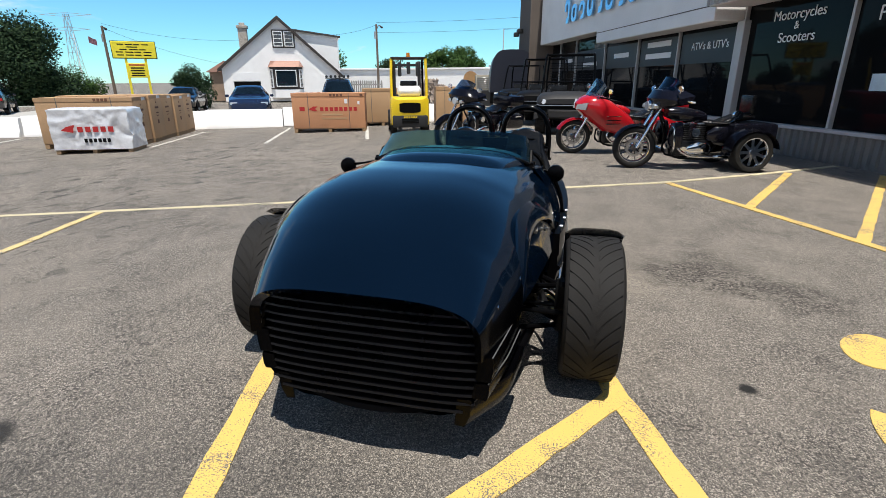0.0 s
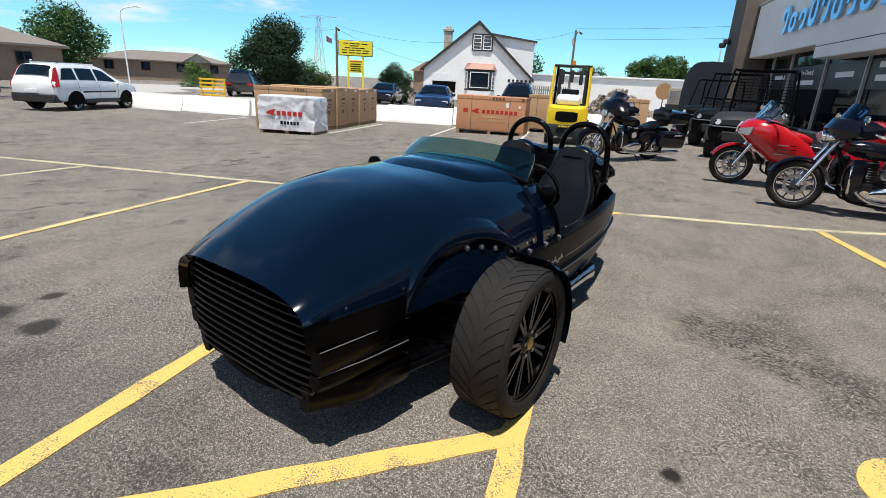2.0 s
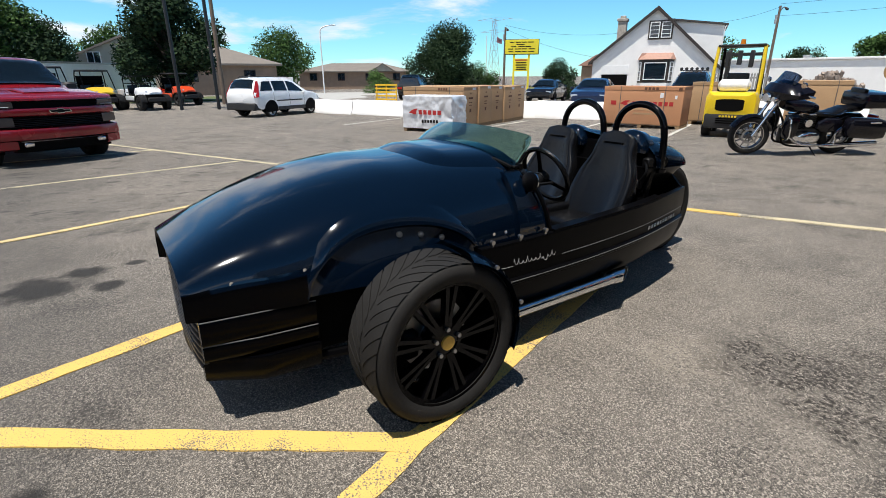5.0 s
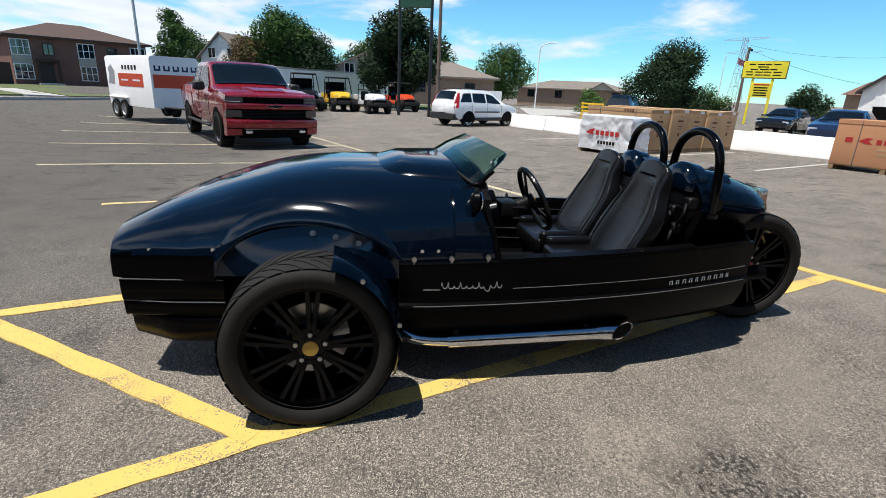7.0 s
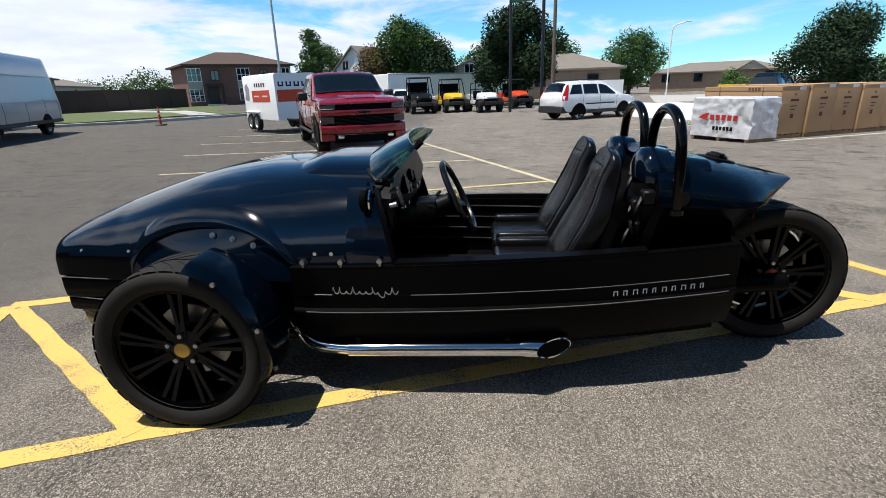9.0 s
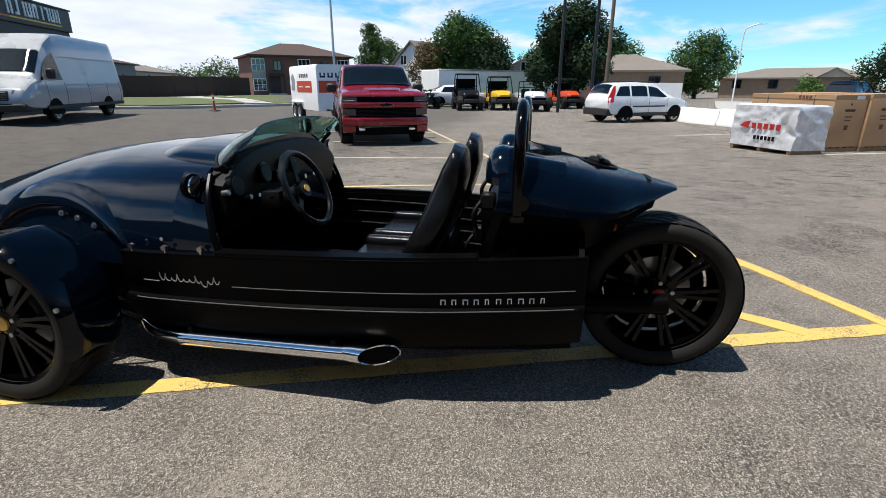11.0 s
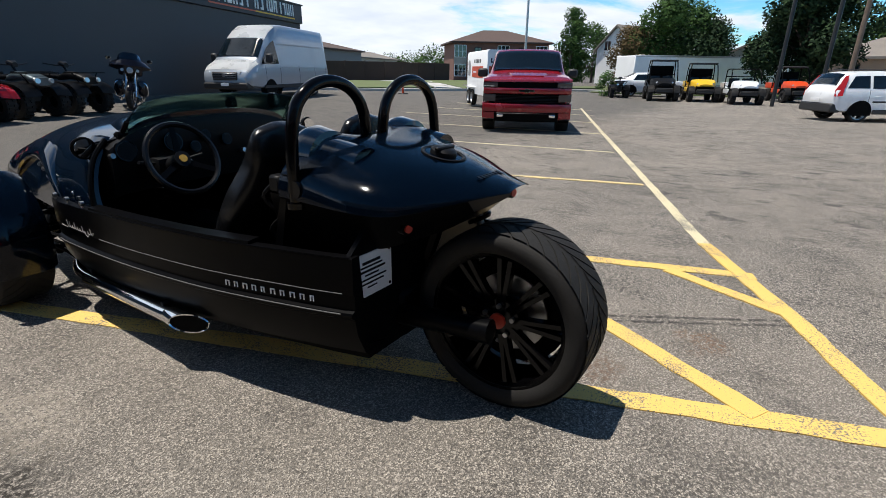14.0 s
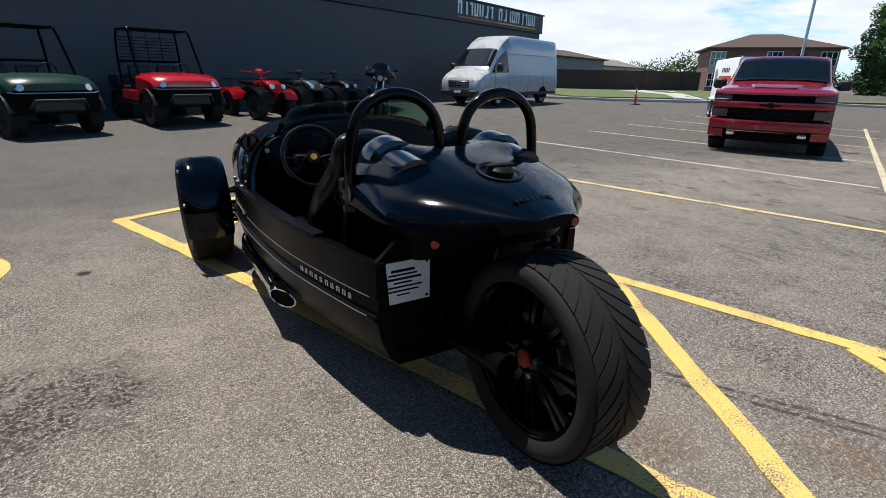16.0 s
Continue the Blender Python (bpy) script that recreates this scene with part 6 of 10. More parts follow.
def make_van():
    """High-roofed panel van along the dark wall."""
    o = empty("panel_van", on_ground(-13.34, -11.58, 21.3) @ Matrix.Scale(0.97, 4), "silver high-roofed panel van beside the dark wall, its sunlit roof front and bonnet coloured white", "van")
    sh = Shell([(-3.35, 0.50, 1.25, 2.62, 0.98, 0.78), (-3.2, 0.42, 1.25, 2.72, 1.02, 0.80), (0.4, 0.42, 1.22, 2.76, 1.02, 0.80), (1.0, 0.42, 1.22, 2.69, 1.02, 0.79), (1.45, 0.42, 1.22, 2.46, 1.02, 0.79), (1.80, 0.42, 1.22, 2.18, 1.02, 0.81), (2.55, 0.42, 1.28, 1.42, 1.01, 0.90),
                (2.95, 0.45, 1.14, 1.24, 0.99, 0.86), (3.22, 0.50, 0.96, 1.05, 0.93, 0.78), (3.33, 0.55, 0.80, 0.86, 0.82, 0.6)])
    part("body", sh.mesh(), SILVERPAINT, o)
    # sunlight on the roof's front, put in as a white skin
    bm = B()
    rows = []
    for x in (0.98, 1.2, 1.44, 1.78):
        h = sh.ring(x)
        half = [Vector((p.x + 0.01, p.y * 1.0, p.z + 0.012)) for p in h[7:]]
        rows.append(half + [Vector((p.x, -p.y, p.z)) for p in reversed(half[:-1])])
    loft(bm, rows, closed=False)
    bmesh.ops.solidify(bm, geom=list(bm.faces), thickness=0.01)
    part("sunlit_roof_front", bm, WHITEPAINT, o)
    # sunlit bonnet, likewise coloured white over the silver body
    bm = B()
    rows = []
    for x in (2.60, 2.78, 2.95, 3.22):
        h = sh.ring(x)
        half = [Vector((p.x, p.y * 1.0, p.z + 0.010)) for p in h[5:]]
        rows.append(half + [Vector((p.x, -p.y, p.z)) for p in reversed(half[:-1])])
    loft(bm, rows, closed=False)
    bmesh.ops.solidify(bm, geom=list(bm.faces), thickness=0.01)
    part("bonnet", bm, WHITEPAINT, o)
    bm = B()
    for s in (1, -1):
        box(bm, -3.2, 2.4, s * 0.99, s * 1.03, 0.40, 0.53, 0.02)
    box(bm, 2.95, 3.38, -0.90, 0.90, 0.38, 0.62, 0.05)
    part("lower_trim", bm, TRIMBLK, o)
    part("windscreen", sh.screen_pane(2.57, 1.76, inset=0.98), GLASSDARK, o)
    for s in (1, -1):
        part("cab_window", sh.side_pane(1.15, 2.42, 1.22, 1.86, s, 0.06, 0.72), GLASSDARK, o)
        seams(o, sh, (1.12, 2.2, -0.45, -1.9, -3.05), 0.5, s)
        bm = B()
        box(bm, 2.05, 2.22, s * 1.03, s * 1.28, 1.32, 1.64, 0.05)
        part("door_mirror", bm, TRIMBLK, o)
        bm = B()
        extrude_poly(bm, [(3.30, s * 0.55, 0.86), (3.28, s * 0.60, 0.98), (2.72, s * 1.0, 1.14), (2.82, s * 1.0, 0.98)], (0.02, s * 0.02, 0.01))
        part("headlamp", bm, HEADLAMP, o)
        bm = B()
        box(bm, -3.0, 1.0, s * 1.018, s * 1.03, 1.15, 1.165)
        box(bm, -3.0, 1.0, s * 0.93, s * 0.945, 2.02, 2.035)
        part("body_crease", bm, SILVERPAINT, o)
    bm = B()
    box(bm, 3.20, 3.36, -0.50, 0.50, 0.70, 0.98, 0.03)
    grille = part("grille", bm, TRIMBLK, o)
    for k in range(4):
        bm = B()
        box(bm, 3.34, 3.375, -0.47, 0.47, 0.735 + 0.06 * k, 0.755 + 0.06 * k, 0.004)
        part("grille_bar", bm, STEEL, grille)
    bm = B()
    disc(bm, (3.385, 0, 0.86), 0.06, (1, 0, 0), 16, 0.02)
    part("badge", bm, ALLOY, grille)
    bm = B()
    box(bm, 3.38, 3.395, -0.16, 0.16, 0.50, 0.60, 0.003)
    part("number_plate", bm, LETTER, o)
    arches(o, sh, (-1.85, 1.90), 0.40, 0.34)
    for x in (-1.85, 1.90):
        for y in (0.90, -0.90):
            put_wheel(o, x, y, 0.345, 0.22, 0.62, 8)


def make_trailer():
    """White hire trailer with an orange band."""
    o = empty("box_trailer", on_ground(-18.58, -4.03, 42.0, 0.08) @ Matrix.Scale(0.95, 4), "white enclosed hire trailer with orange panels, twin axles", "trailer")
    bm = B()
    rows = []
    for x, k in ((-1.83, 1.0), (1.55, 1.0), (1.83, 0.93)):
        h = 2.24 - 0.05 * (1 - k)
        w = 0.915 * k
        rows.append([(x, w, 0.48), (x, w, h - 0.10), (x, w - 0.04, h - 0.02), (x, w - 0.12, h), (x, -w + 0.12, h), (x, -w + 0.04, h - 0.02), (x, -w, h - 0.10), (x, -w, 0.48)])
    loft(bm, rows)
    part("box", bm, WHITE, o)
    for s in (1, -1):
        bm = B()
        box(bm, -0.75, 1.35, s * 0.916, s * 0.922, 1.17, 1.62)
        part("orange_panel", bm, ORANGE, o, smooth=False)
        bm = B()
        for k in range(5):
            box(bm, -0.35 + k * 0.27, -0.19 + k * 0.27, s * 0.916, s * 0.922, 1.75, 1.90)
        part("letter_bar", bm, DARK, o, smooth=False)
        for k in range(2):
            bm = B()
            box(bm, -0.50 + k * 1.0, 0.10 + k * 1.0, s * 0.922, s * 0.926, 1.36, 1.42)
            part("pale_print", bm, LETTER, o, smooth=False)
        bm = B()
        extrude_poly(bm, [(-1.70, s * 0.916, 1.25), (-1.15, s * 0.916, 1.22), (-1.05, s * 0.916, 1.70), (-1.30, s * 0.916, 1.92), (-1.62, s * 0.916, 1.80), (-1.55, s * 0.916, 1.55)], (0, s * 0.006, 0))
        part("picture_panel", bm, mat("grey_print", (0.35, 0.35, 0.36), 0.6), o, smooth=False)
        bm = B()
        box(bm, -1.63, -0.03, s * 0.90, s * 1.02, 0.74, 0.78, 0.01)
        part("mudguard", bm, WHITE, o)
        for x in (-1.20, -0.46):
            put_wheel(o, x, s * 0.90, 0.34, 0.20, 0.60, 8)
    bm = B()
    box(bm, 1.826, 1.834, -0.78, 0.78, 1.17, 1.62)
    part("orange_panel", bm, ORANGE, o, smooth=False)
    bm = B()
    for k in range(5):
        y = -0.72 + k * 0.32
        box(bm, 1.826, 1.834, y, y + 0.06, 1.74, 1.92)
        box(bm, 1.826, 1.834, y + 0.061, y + 0.16, 1.74, 1.80)
        box(bm, 1.826, 1.834, y + 0.161, y + 0.22, 1.74, 1.92)
    part("letter_bar", bm, BLUECAR, o, smooth=False)
    bm = B()
    tube(bm, [(1.83, 0.5, 0.50), (2.9, 0.0, 0.48)], 0.04, 6)
    tube(bm, [(1.83, -0.5, 0.50), (2.9, 0.0, 0.48)], 0.04, 6)
    tube(bm, [(2.6, 0, 0.5), (2.6, 0, 0.02)], 0.03, 6)
    part("drawbar", bm, TRIMBLK, o)


def make_car(x, y, yaw, paint, label, tall=False, lamps=False):
    o = empty("parked_car", on_ground(x, y, yaw), label, "car", "parked cars behind the low wall")
    r = 1.66 if tall else 1.42
    sh = Shell([(-2.3, 0.50, 0.85, 0.92, 0.78, 0.6), (-2.2, 0.34, 0.95, 1.02 if not tall else 1.45, 0.86, 0.62), (-1.7, 0.28, 0.96, 1.08 if not tall else r, 0.90, 0.62), (-1.0, 0.26, 0.94, r - 0.02, 0.91, 0.60), (0.1, 0.26, 0.92, r, 0.91, 0.60),
                (0.45, 0.26, 0.92, r - 0.08, 0.91, 0.58), (1.25, 0.27, 0.92, 0.97, 0.90, 0.8), (2.0, 0.30, 0.80, 0.85, 0.86, 0.75), (2.3, 0.42, 0.62, 0.68, 0.74, 0.6)])
    part("body", sh.mesh(), paint, o)
    for s in (1, -1):
        part("side_window", sh.side_pane(-1.25, -0.25, -1.0, -0.25, s), GLASSDARK, o)
        part("side_window", sh.side_pane(-0.17, 0.95, -0.17, 0.35, s), GLASSDARK, o)
        seams(o, sh, (-1.2, -0.2, 0.95), 0.3, s)
        bm = B()
        box(bm, -2.32, -2.24, s * 0.50, s * 0.84, 0.72, 0.86, 0.01)
        part("tail_lamp", bm, TAILRED, o)
        bm = B()
        box(bm, 2.10, 2.26, s * 0.48, s * 0.78, 0.62, 0.74, 0.02)
        part("headlamp", bm, HEADLAMP, o)
        bm = B()
        box(bm, 0.62, 0.78, s * 0.90, s * 1.06, 0.92, 1.04, 0.03)
        part("door_mirror", bm, paint, o)
    part("windscreen", sh.screen_pane(1.25, 0.45), GLASSDARK, o)
    part("rear_window", sh.screen_pane(-1.72 if not tall else -2.2, -1.0 if not tall else -1.7), GLASSDARK, o)
    if lamps:
        bm = B()
        box(bm, 0.02, 0.07, -0.62, 0.62, r + 0.02, r + 0.06, 0.01)
        part("lamp_bar", bm, TRIMBLK, o)
        for k in range(6):
            bm = B()
            tube(bm, [(0.01, -0.55 + k * 0.22, r + 0.12), (0.09, -0.55 + k * 0.22, r + 0.12)], 0.07, 10)
            part("roof_lamp", bm, TRIMBLK, o)
    arches(o, sh, (-1.35, 1.38), 0.38, 0.32)
    for wx in (-1.35, 1.38):
        for wy in (0.80, -0.80):
            put_wheel(o, wx, wy, 0.32, 0.21, 0.64, 7)


make_suv()
make_van()
make_trailer()


def make_semitrailer():
    """Long white goods trailer standing behind the row of machines."""
    o = empty("goods_trailer", on_ground(-41.1, 0.94, 133.4), "long white goods trailer parked behind the machines", "trailer")
    L = 6.2
    bm = B()
    box(bm, -L, L, -1.25, 1.25, 0.62, 2.52, 0.04)
    part("box", bm, WHITEWALL, o)
    for s in (1, -1):
        bm = B()
        box(bm, -L - 0.01, L + 0.01, s * 1.251, s * 1.275, 0.56, 0.68, 0.01)
        box(bm, -L - 0.01, L + 0.01, s * 1.251, s * 1.275, 2.44, 2.55, 0.01)
        part("rail", bm, ALLOY, o)
        for k in range(21):
            bm = B()
            x = -L + 0.3 + k * 0.58
            box(bm, x, x + 0.03, s * 1.251, s * 1.262, 0.681, 2.439)
            part("rib", bm, WHITEWALL, o, smooth=False)
        for x in (-5.0, -3.8):
            put_wheel(o, x, s * 1.0, 0.48, 0.26, 0.60, 8)
        bm = B()
        box(bm, 3.4, 3.55, s * 0.75 - 0.07, s * 0.75 + 0.07, 0.0, 0.62, 0.01)
        part("landing_leg", bm, TRIMBLK, o)


make_semitrailer()
make_car(-33.8, -1.0, 112, WHITEPAINT, "white saloon car parked behind the machines")
make_car(-15.3, 22.3, 303, BLUECAR, "dark blue saloon car parked before the white house")
make_car(-23.2, 27.1, 300, BLACKCAR, "black saloon car parked beside a hedge")
make_car(-31.65, 22.0, 137, BLACKCAR, "dark estate car parked behind the crates", True)
make_car(-12.3, 25.6, 296, BLACKCAR, "black off-road car with roof lamps behind the crates", True, True)


# ---- motorcycles: x ahead, y left; the rear contact point at the origin ----
def spoked_wheel(parent, x, r, w, spokes=9, lean=0.0, y=0.0, rim_mat=None):
    wh = new("wheel")
    wh.parent = parent
    wh.matrix_local = pose(x, y, r, 0, 0, lean)
    bm = B()
    rr = r - w * 0.42
    revolve(bm, [(rr + w * 0.42 * math.cos(a) * 1.0, w * 0.5 * math.sin(a)) for a in np.linspace(0, 2 * math.pi, 12, endpoint=False)], 36, "y", closed=True)
    part("tyre", bm, RUBBER, wh)
    bm = B()
    ri = r - w * 0.84
    revolve(bm, [(ri + 0.012, -w * 0.32), (ri - 0.012, -w * 0.22), (ri - 0.012, w * 0.22), (ri + 0.012, w * 0.32)], 32, "y")
    for k in range(spokes):
        a = 2 * math.pi * k / spokes
        tube(bm, [(0.04 * math.cos(a), 0.02, 0.04 * math.sin(a)), (ri * math.cos(a + 0.12), 0.012, ri * math.sin(a + 0.12))], 0.0085, 6)
    disc(bm, (0, 0, 0), 0.05, (0, 1, 0), 14, w * 0.9)
    part("rim", bm, rim_mat or GUNMETAL, wh)
    bm = B()
    revolve(bm, [(ri + 0.014, -w * 0.34), (ri + 0.022, 0.0), (ri + 0.014, w * 0.34), (ri + 0.006, w * 0.34), (ri + 0.006, -w * 0.34)], 32, "y", closed=True)
    part("rim_edge", bm, CHROME, wh)
    for s in (1, -1):
        bm = B()
        revolve(bm, [(0.10, s * w * 0.52), (0.135, s * w * 0.52), (0.135, s * w * 0.56), (0.10, s * w * 0.56)], 24, "y", closed=True)
        part("brake_disc", bm, STEEL, wh)
    return wh


def blob(bm, rows, n=20):
    """Rows of (x, y centre, z centre, half width, half height, power) lofted into a smooth shell."""
    rings = []
    for x, yc, zc, hw, hh, p in rows:
        rings.append([(x, yc + hw * math.copysign(abs(math.cos(a)) ** p, math.cos(a)), zc + hh * math.copysign(abs(math.sin(a)) ** p, math.sin(a))) for a in (2 * math.pi * k / n for k in range(n))])
    loft(bm, rings)


make_pickup()


GUNMETAL = mat("dark_chrome_wheel", (0.10, 0.10, 0.11), 0.22, 0.9, 0.1, 8.0, 90.0)
BIKEBLACK = mat("black_engine_finish", (0.008, 0.008, 0.009), 0.35, 0.0, 0.2, 9.0, 120.0, spec=0.3)


def make_motorcycle(m, label, paint, kind="tourer", trim=None):
    """kind: tourer (batwing fairing, hard cases), sport (full fairing), trike (two rear wheels)."""
    o = empty("motorcycle" if kind != "trike" else "motor_trike", m, label, "motorcycle", "motorcycles on show")
    wb = 1.62
    trim = trim or CHROME
    steer = -14.0
    fw = spoked_wheel(o, wb, 0.335, 0.13, 10, steer)
    if kind == "trike":
        for s in (1, -1):
            put_wheel(o, 0.0, s * 0.52, 0.31, 0.20, 0.68, 9, False, CHROME)
            bm = B()
            rows = []
            for a in np.linspace(radians(-8), radians(172), 18):
                rows.append([(0.38 * math.cos(a), s * (0.40 + 0.24 * t), 0.31 + (0.37 - 0.05 * t ** 4) * math.sin(a)) for t in (0, 0.3, 0.6, 0.85, 1.0)])
            loft(bm, rows, closed=False)
            bmesh.ops.solidify(bm, geom=list(bm.faces), thickness=0.012)
            part("rear_wing", bm, paint, o)
        bm = B()
        box(bm, -0.50, 0.22, -0.36, 0.36, 0.34, 0.72, 0.06, seg=2)
        part("rear_box", bm, paint, o)
    else:
        spoked_wheel(o, 0.0, 0.325, 0.15, 10)
    # fork, bars
    for s in (1, -1):
        bm = B()
        tube(bm, [(wb, s * 0.10, 0.335), (wb - 0.34, s * 0.10, 0.98)], (0.03, 0.024), 10)
        part("fork_leg", bm, trim, o)
        bm = B()
        tube(bm, spline([(wb - 0.36, s * 0.06, 1.00), (wb - 0.36, s * 0.20, 1.10), (wb - 0.50, s * 0.40, 1.08), (wb - 0.62, s * 0.46, 1.05)], 4), 0.014, 8)
        tube(bm, [(wb - 0.52, s * 0.41, 1.075), (wb - 0.66, s * 0.475, 1.04)], 0.019, 8)
        part("handlebar", bm, trim if kind != "sport" else SATIN, o)
        bm = B()
        tube(bm, [(wb - 0.46, s * 0.36, 1.09), (wb - 0.42, s * 0.44, 1.22)], 0.006, 5)
        blob(bm, [(wb - 0.44, s * 0.46, 1.24, 0.02, 0.02, 0.8), (wb - 0.43, s * 0.46, 1.24, 0.065, 0.045, 0.8), (wb - 0.41, s * 0.46, 1.24, 0.06, 0.04, 0.8)])
        part("mirror", bm, trim, o)
    bm = B()
    rows = []
    for a in np.linspace(radians(25), radians(165), 14):
        rows.append([(wb + 0.375 * math.cos(a), 0.085 * t, 0.335 + (0.375 - 0.03 * abs(t) ** 3) * math.sin(a)) for t in np.linspace(-1, 1, 7)])
    loft(bm, rows, closed=False)
    bmesh.ops.solidify(bm, geom=list(bm.faces), thickness=0.006)
    part("front_wing", bm, paint, o)
    # engine: two finned cylinders over a crankcase
    bm = B()
    box(bm, 0.42, 1.00, -0.16, 0.16, 0.20, 0.45, 0.05, seg=2)
    part("crankcase", bm, BIKEBLACK, o)
    for s in (1, -1):
        bm = B()
        blob(bm, [(0.46, s * 0.19, 0.33, 0.02, 0.05, 0.8), (0.52, s * 0.20, 0.33, 0.05, 0.095, 0.8), (0.68, s * 0.20, 0.33, 0.05, 0.105, 0.8), (0.82, s * 0.19, 0.31, 0.035, 0.07, 0.8), (0.86, s * 0.18, 0.31, 0.01, 0.03, 0.8)])
        disc(bm, (0.90, s * 0.18, 0.30), 0.06, (0, 1, 0), 18, 0.06)
        part("engine_cover", bm, trim, o)
    if kind != "sport":
        for x, tilt in ((0.62, 0.10), (0.84, -0.12)):
            bm = B()
            box(bm, x - 0.06, x + 0.06, -0.08, 0.08, 0.45, 0.70, 0.01)
            barrel = part("cylinder", bm, BIKEBLACK, o)
            for k in range(7):
                z = 0.46 + k * 0.032
                bm = B()
                box(bm, x - 0.085 - tilt * (z - 0.46), x + 0.085 - tilt * (z - 0.46), -0.11, 0.11, z, z + 0.018, 0.004)
                part("fin", bm, BIKEBLACK, barrel)
            bm = B()
            box(bm, x - 0.075 - tilt * 0.24, x + 0.075 - tilt * 0.24, -0.105, 0.105, 0.686, 0.725, 0.012)
            part("rocker_cover", bm, trim, o)
        for s in (1,):
            bm = B()
            disc(bm, (0.74, s * 0.19, 0.58), 0.065, (0, 1, 0), 20, 0.07)
            part("air_cleaner", bm, trim, o)
    # frame and exhausts
    bm = B()
    for s in (1, -1):
        tube(bm, spline([(wb - 0.33, 0, 0.92), (1.10, s * 0.10, 0.55), (1.02, s * 0.13, 0.20), (0.30, s * 0.14, 0.20), (0.15, s * 0.14, 0.50)], 5), 0.018, 8)
    part("frame", bm, DARK, o)
    for s in (1, -1):
        bm = B()
        tube(bm, spline([(0.90, s * 0.13, 0.55), (1.00, s * 0.20, 0.36), (0.80, s * 0.24, 0.22), (0.40, s * 0.25, 0.20)], 5), 0.022, 10)
        tube(bm, [(0.42, s * 0.25, 0.20), (0.30, s * 0.26, 0.20), (-0.52, s * 0.28, 0.24)], (0.028, 0.045, 0.045), 14)
        part("exhaust", bm, trim, o)
    # tank and seat
    bm = B()
    blob(bm, [(0.50, 0, 0.79, 0.05, 0.06, 0.8), (0.62, 0, 0.82, 0.12, 0.09, 0.8), (0.82, 0, 0.84, 0.165, 0.115, 0.8), (1.02, 0, 0.86, 0.15, 0.11, 0.8), (1.16, 0, 0.88, 0.09, 0.07, 0.8)])
    part("fuel_tank", bm, paint, o)
    bm = B()
    blob(bm, [(0.62, 0, 0.72, 0.06, 0.03, 0.7), (0.50, 0, 0.71, 0.15, 0.05, 0.7), (0.30, 0, 0.69, 0.18, 0.06, 0.7), (0.16, 0, 0.74, 0.16, 0.07, 0.7), (0.06, 0, 0.79, 0.15, 0.055, 0.7), (-0.18, 0, 0.80, 0.15, 0.05, 0.7), (-0.26, 0, 0.80, 0.10, 0.03, 0.7)])
    seat = part("saddle", bm, LEATHER, o)
    bm = B()
    tube(bm, spline([(0.48, 0.17, 0.73), (0.22, 0.19, 0.72), (0.10, 0.17, 0.79)], 5), 0.010, 6)
    part("seat_trim", bm, trim, seat)
    bm = B()
    rows = [(0.20, 0, 0.58, 0.15, 0.06, 0.7), (0.0, 0, 0.66, 0.12, 0.06, 0.7), (-0.28, 0, 0.62, 0.11, 0.10, 0.7), (-0.40, 0, 0.50, 0.09, 0.14, 0.7)]
    blob(bm, rows)
    part("rear_wing" if kind != "trike" else "seat_base", bm, paint, o)
    if kind == "sport":
        bm = B()
        blob(bm, [(wb + 0.02, 0, 0.93, 0.07, 0.05, 0.7), (wb - 0.10, 0, 0.93, 0.23, 0.15, 0.7), (wb - 0.26, 0, 0.89, 0.33, 0.25, 0.72), (wb - 0.50, 0, 0.78, 0.35, 0.33, 0.7), (wb - 0.80, 0, 0.66, 0.30, 0.28, 0.7), (wb - 1.05, 0, 0.58, 0.24, 0.20, 0.7), (wb - 1.20, 0, 0.52, 0.18, 0.12, 0.7)])
        part("fairing", bm, paint, o)
        for s in (1, -1):
            bm = B()
            extrude_poly(bm, [(wb + 0.01, s * 0.04, 0.88), (wb + 0.0, s * 0.05, 0.96), (wb - 0.12, s * 0.26, 1.02), (wb - 0.09, s * 0.24, 0.88)], (0.03, s * 0.02, 0.0))
            part("headlamp", bm, HEADLAMP, o)
            for k in range(3):
                bm = B()
                box(bm, wb - 0.78, wb - 0.48, s * 0.338, s * 0.352, 0.62 + 0.07 * k, 0.635 + 0.07 * k)
                part("fairing_strip", bm, trim, o)
            bm = B()
            box(bm, -0.52, 0.12, s * 0.16, s * 0.42, 0.40, 0.74, 0.07, seg=2)
            part("side_case", bm, paint, o)
        bm = B()
        box(bm, -0.62, -0.10, -0.30, 0.30, 0.80, 1.16, 0.09, seg=2)
        part("top_case", bm, paint, o)
        sx, sz = wb - 0.14, 1.02
    else:
        # batwing fairing with lamps
        bm = B()
        rows = []
        for y in np.linspace(-1, 1, 17):
            x = wb - 0.22 - 0.20 * abs(y) ** 2.2
            zt = 1.26 - 0.13 * abs(y) ** 2.5
            zb = 0.93 + 0.09 * abs(y) ** 1.5
            hw = 0.45 * y
            rows.append([(x - 0.24, hw, zt + 0.01), (x - 0.03, hw, zt - 0.03), (x + 0.05, hw, (zt + zb) / 2), (x + 0.01, hw, zb + 0.01), (x - 0.16, hw, zb), (x - 0.22, hw, (zt + zb) / 2)])
        loft(bm, rows)
        part("fairing", bm, paint, o)
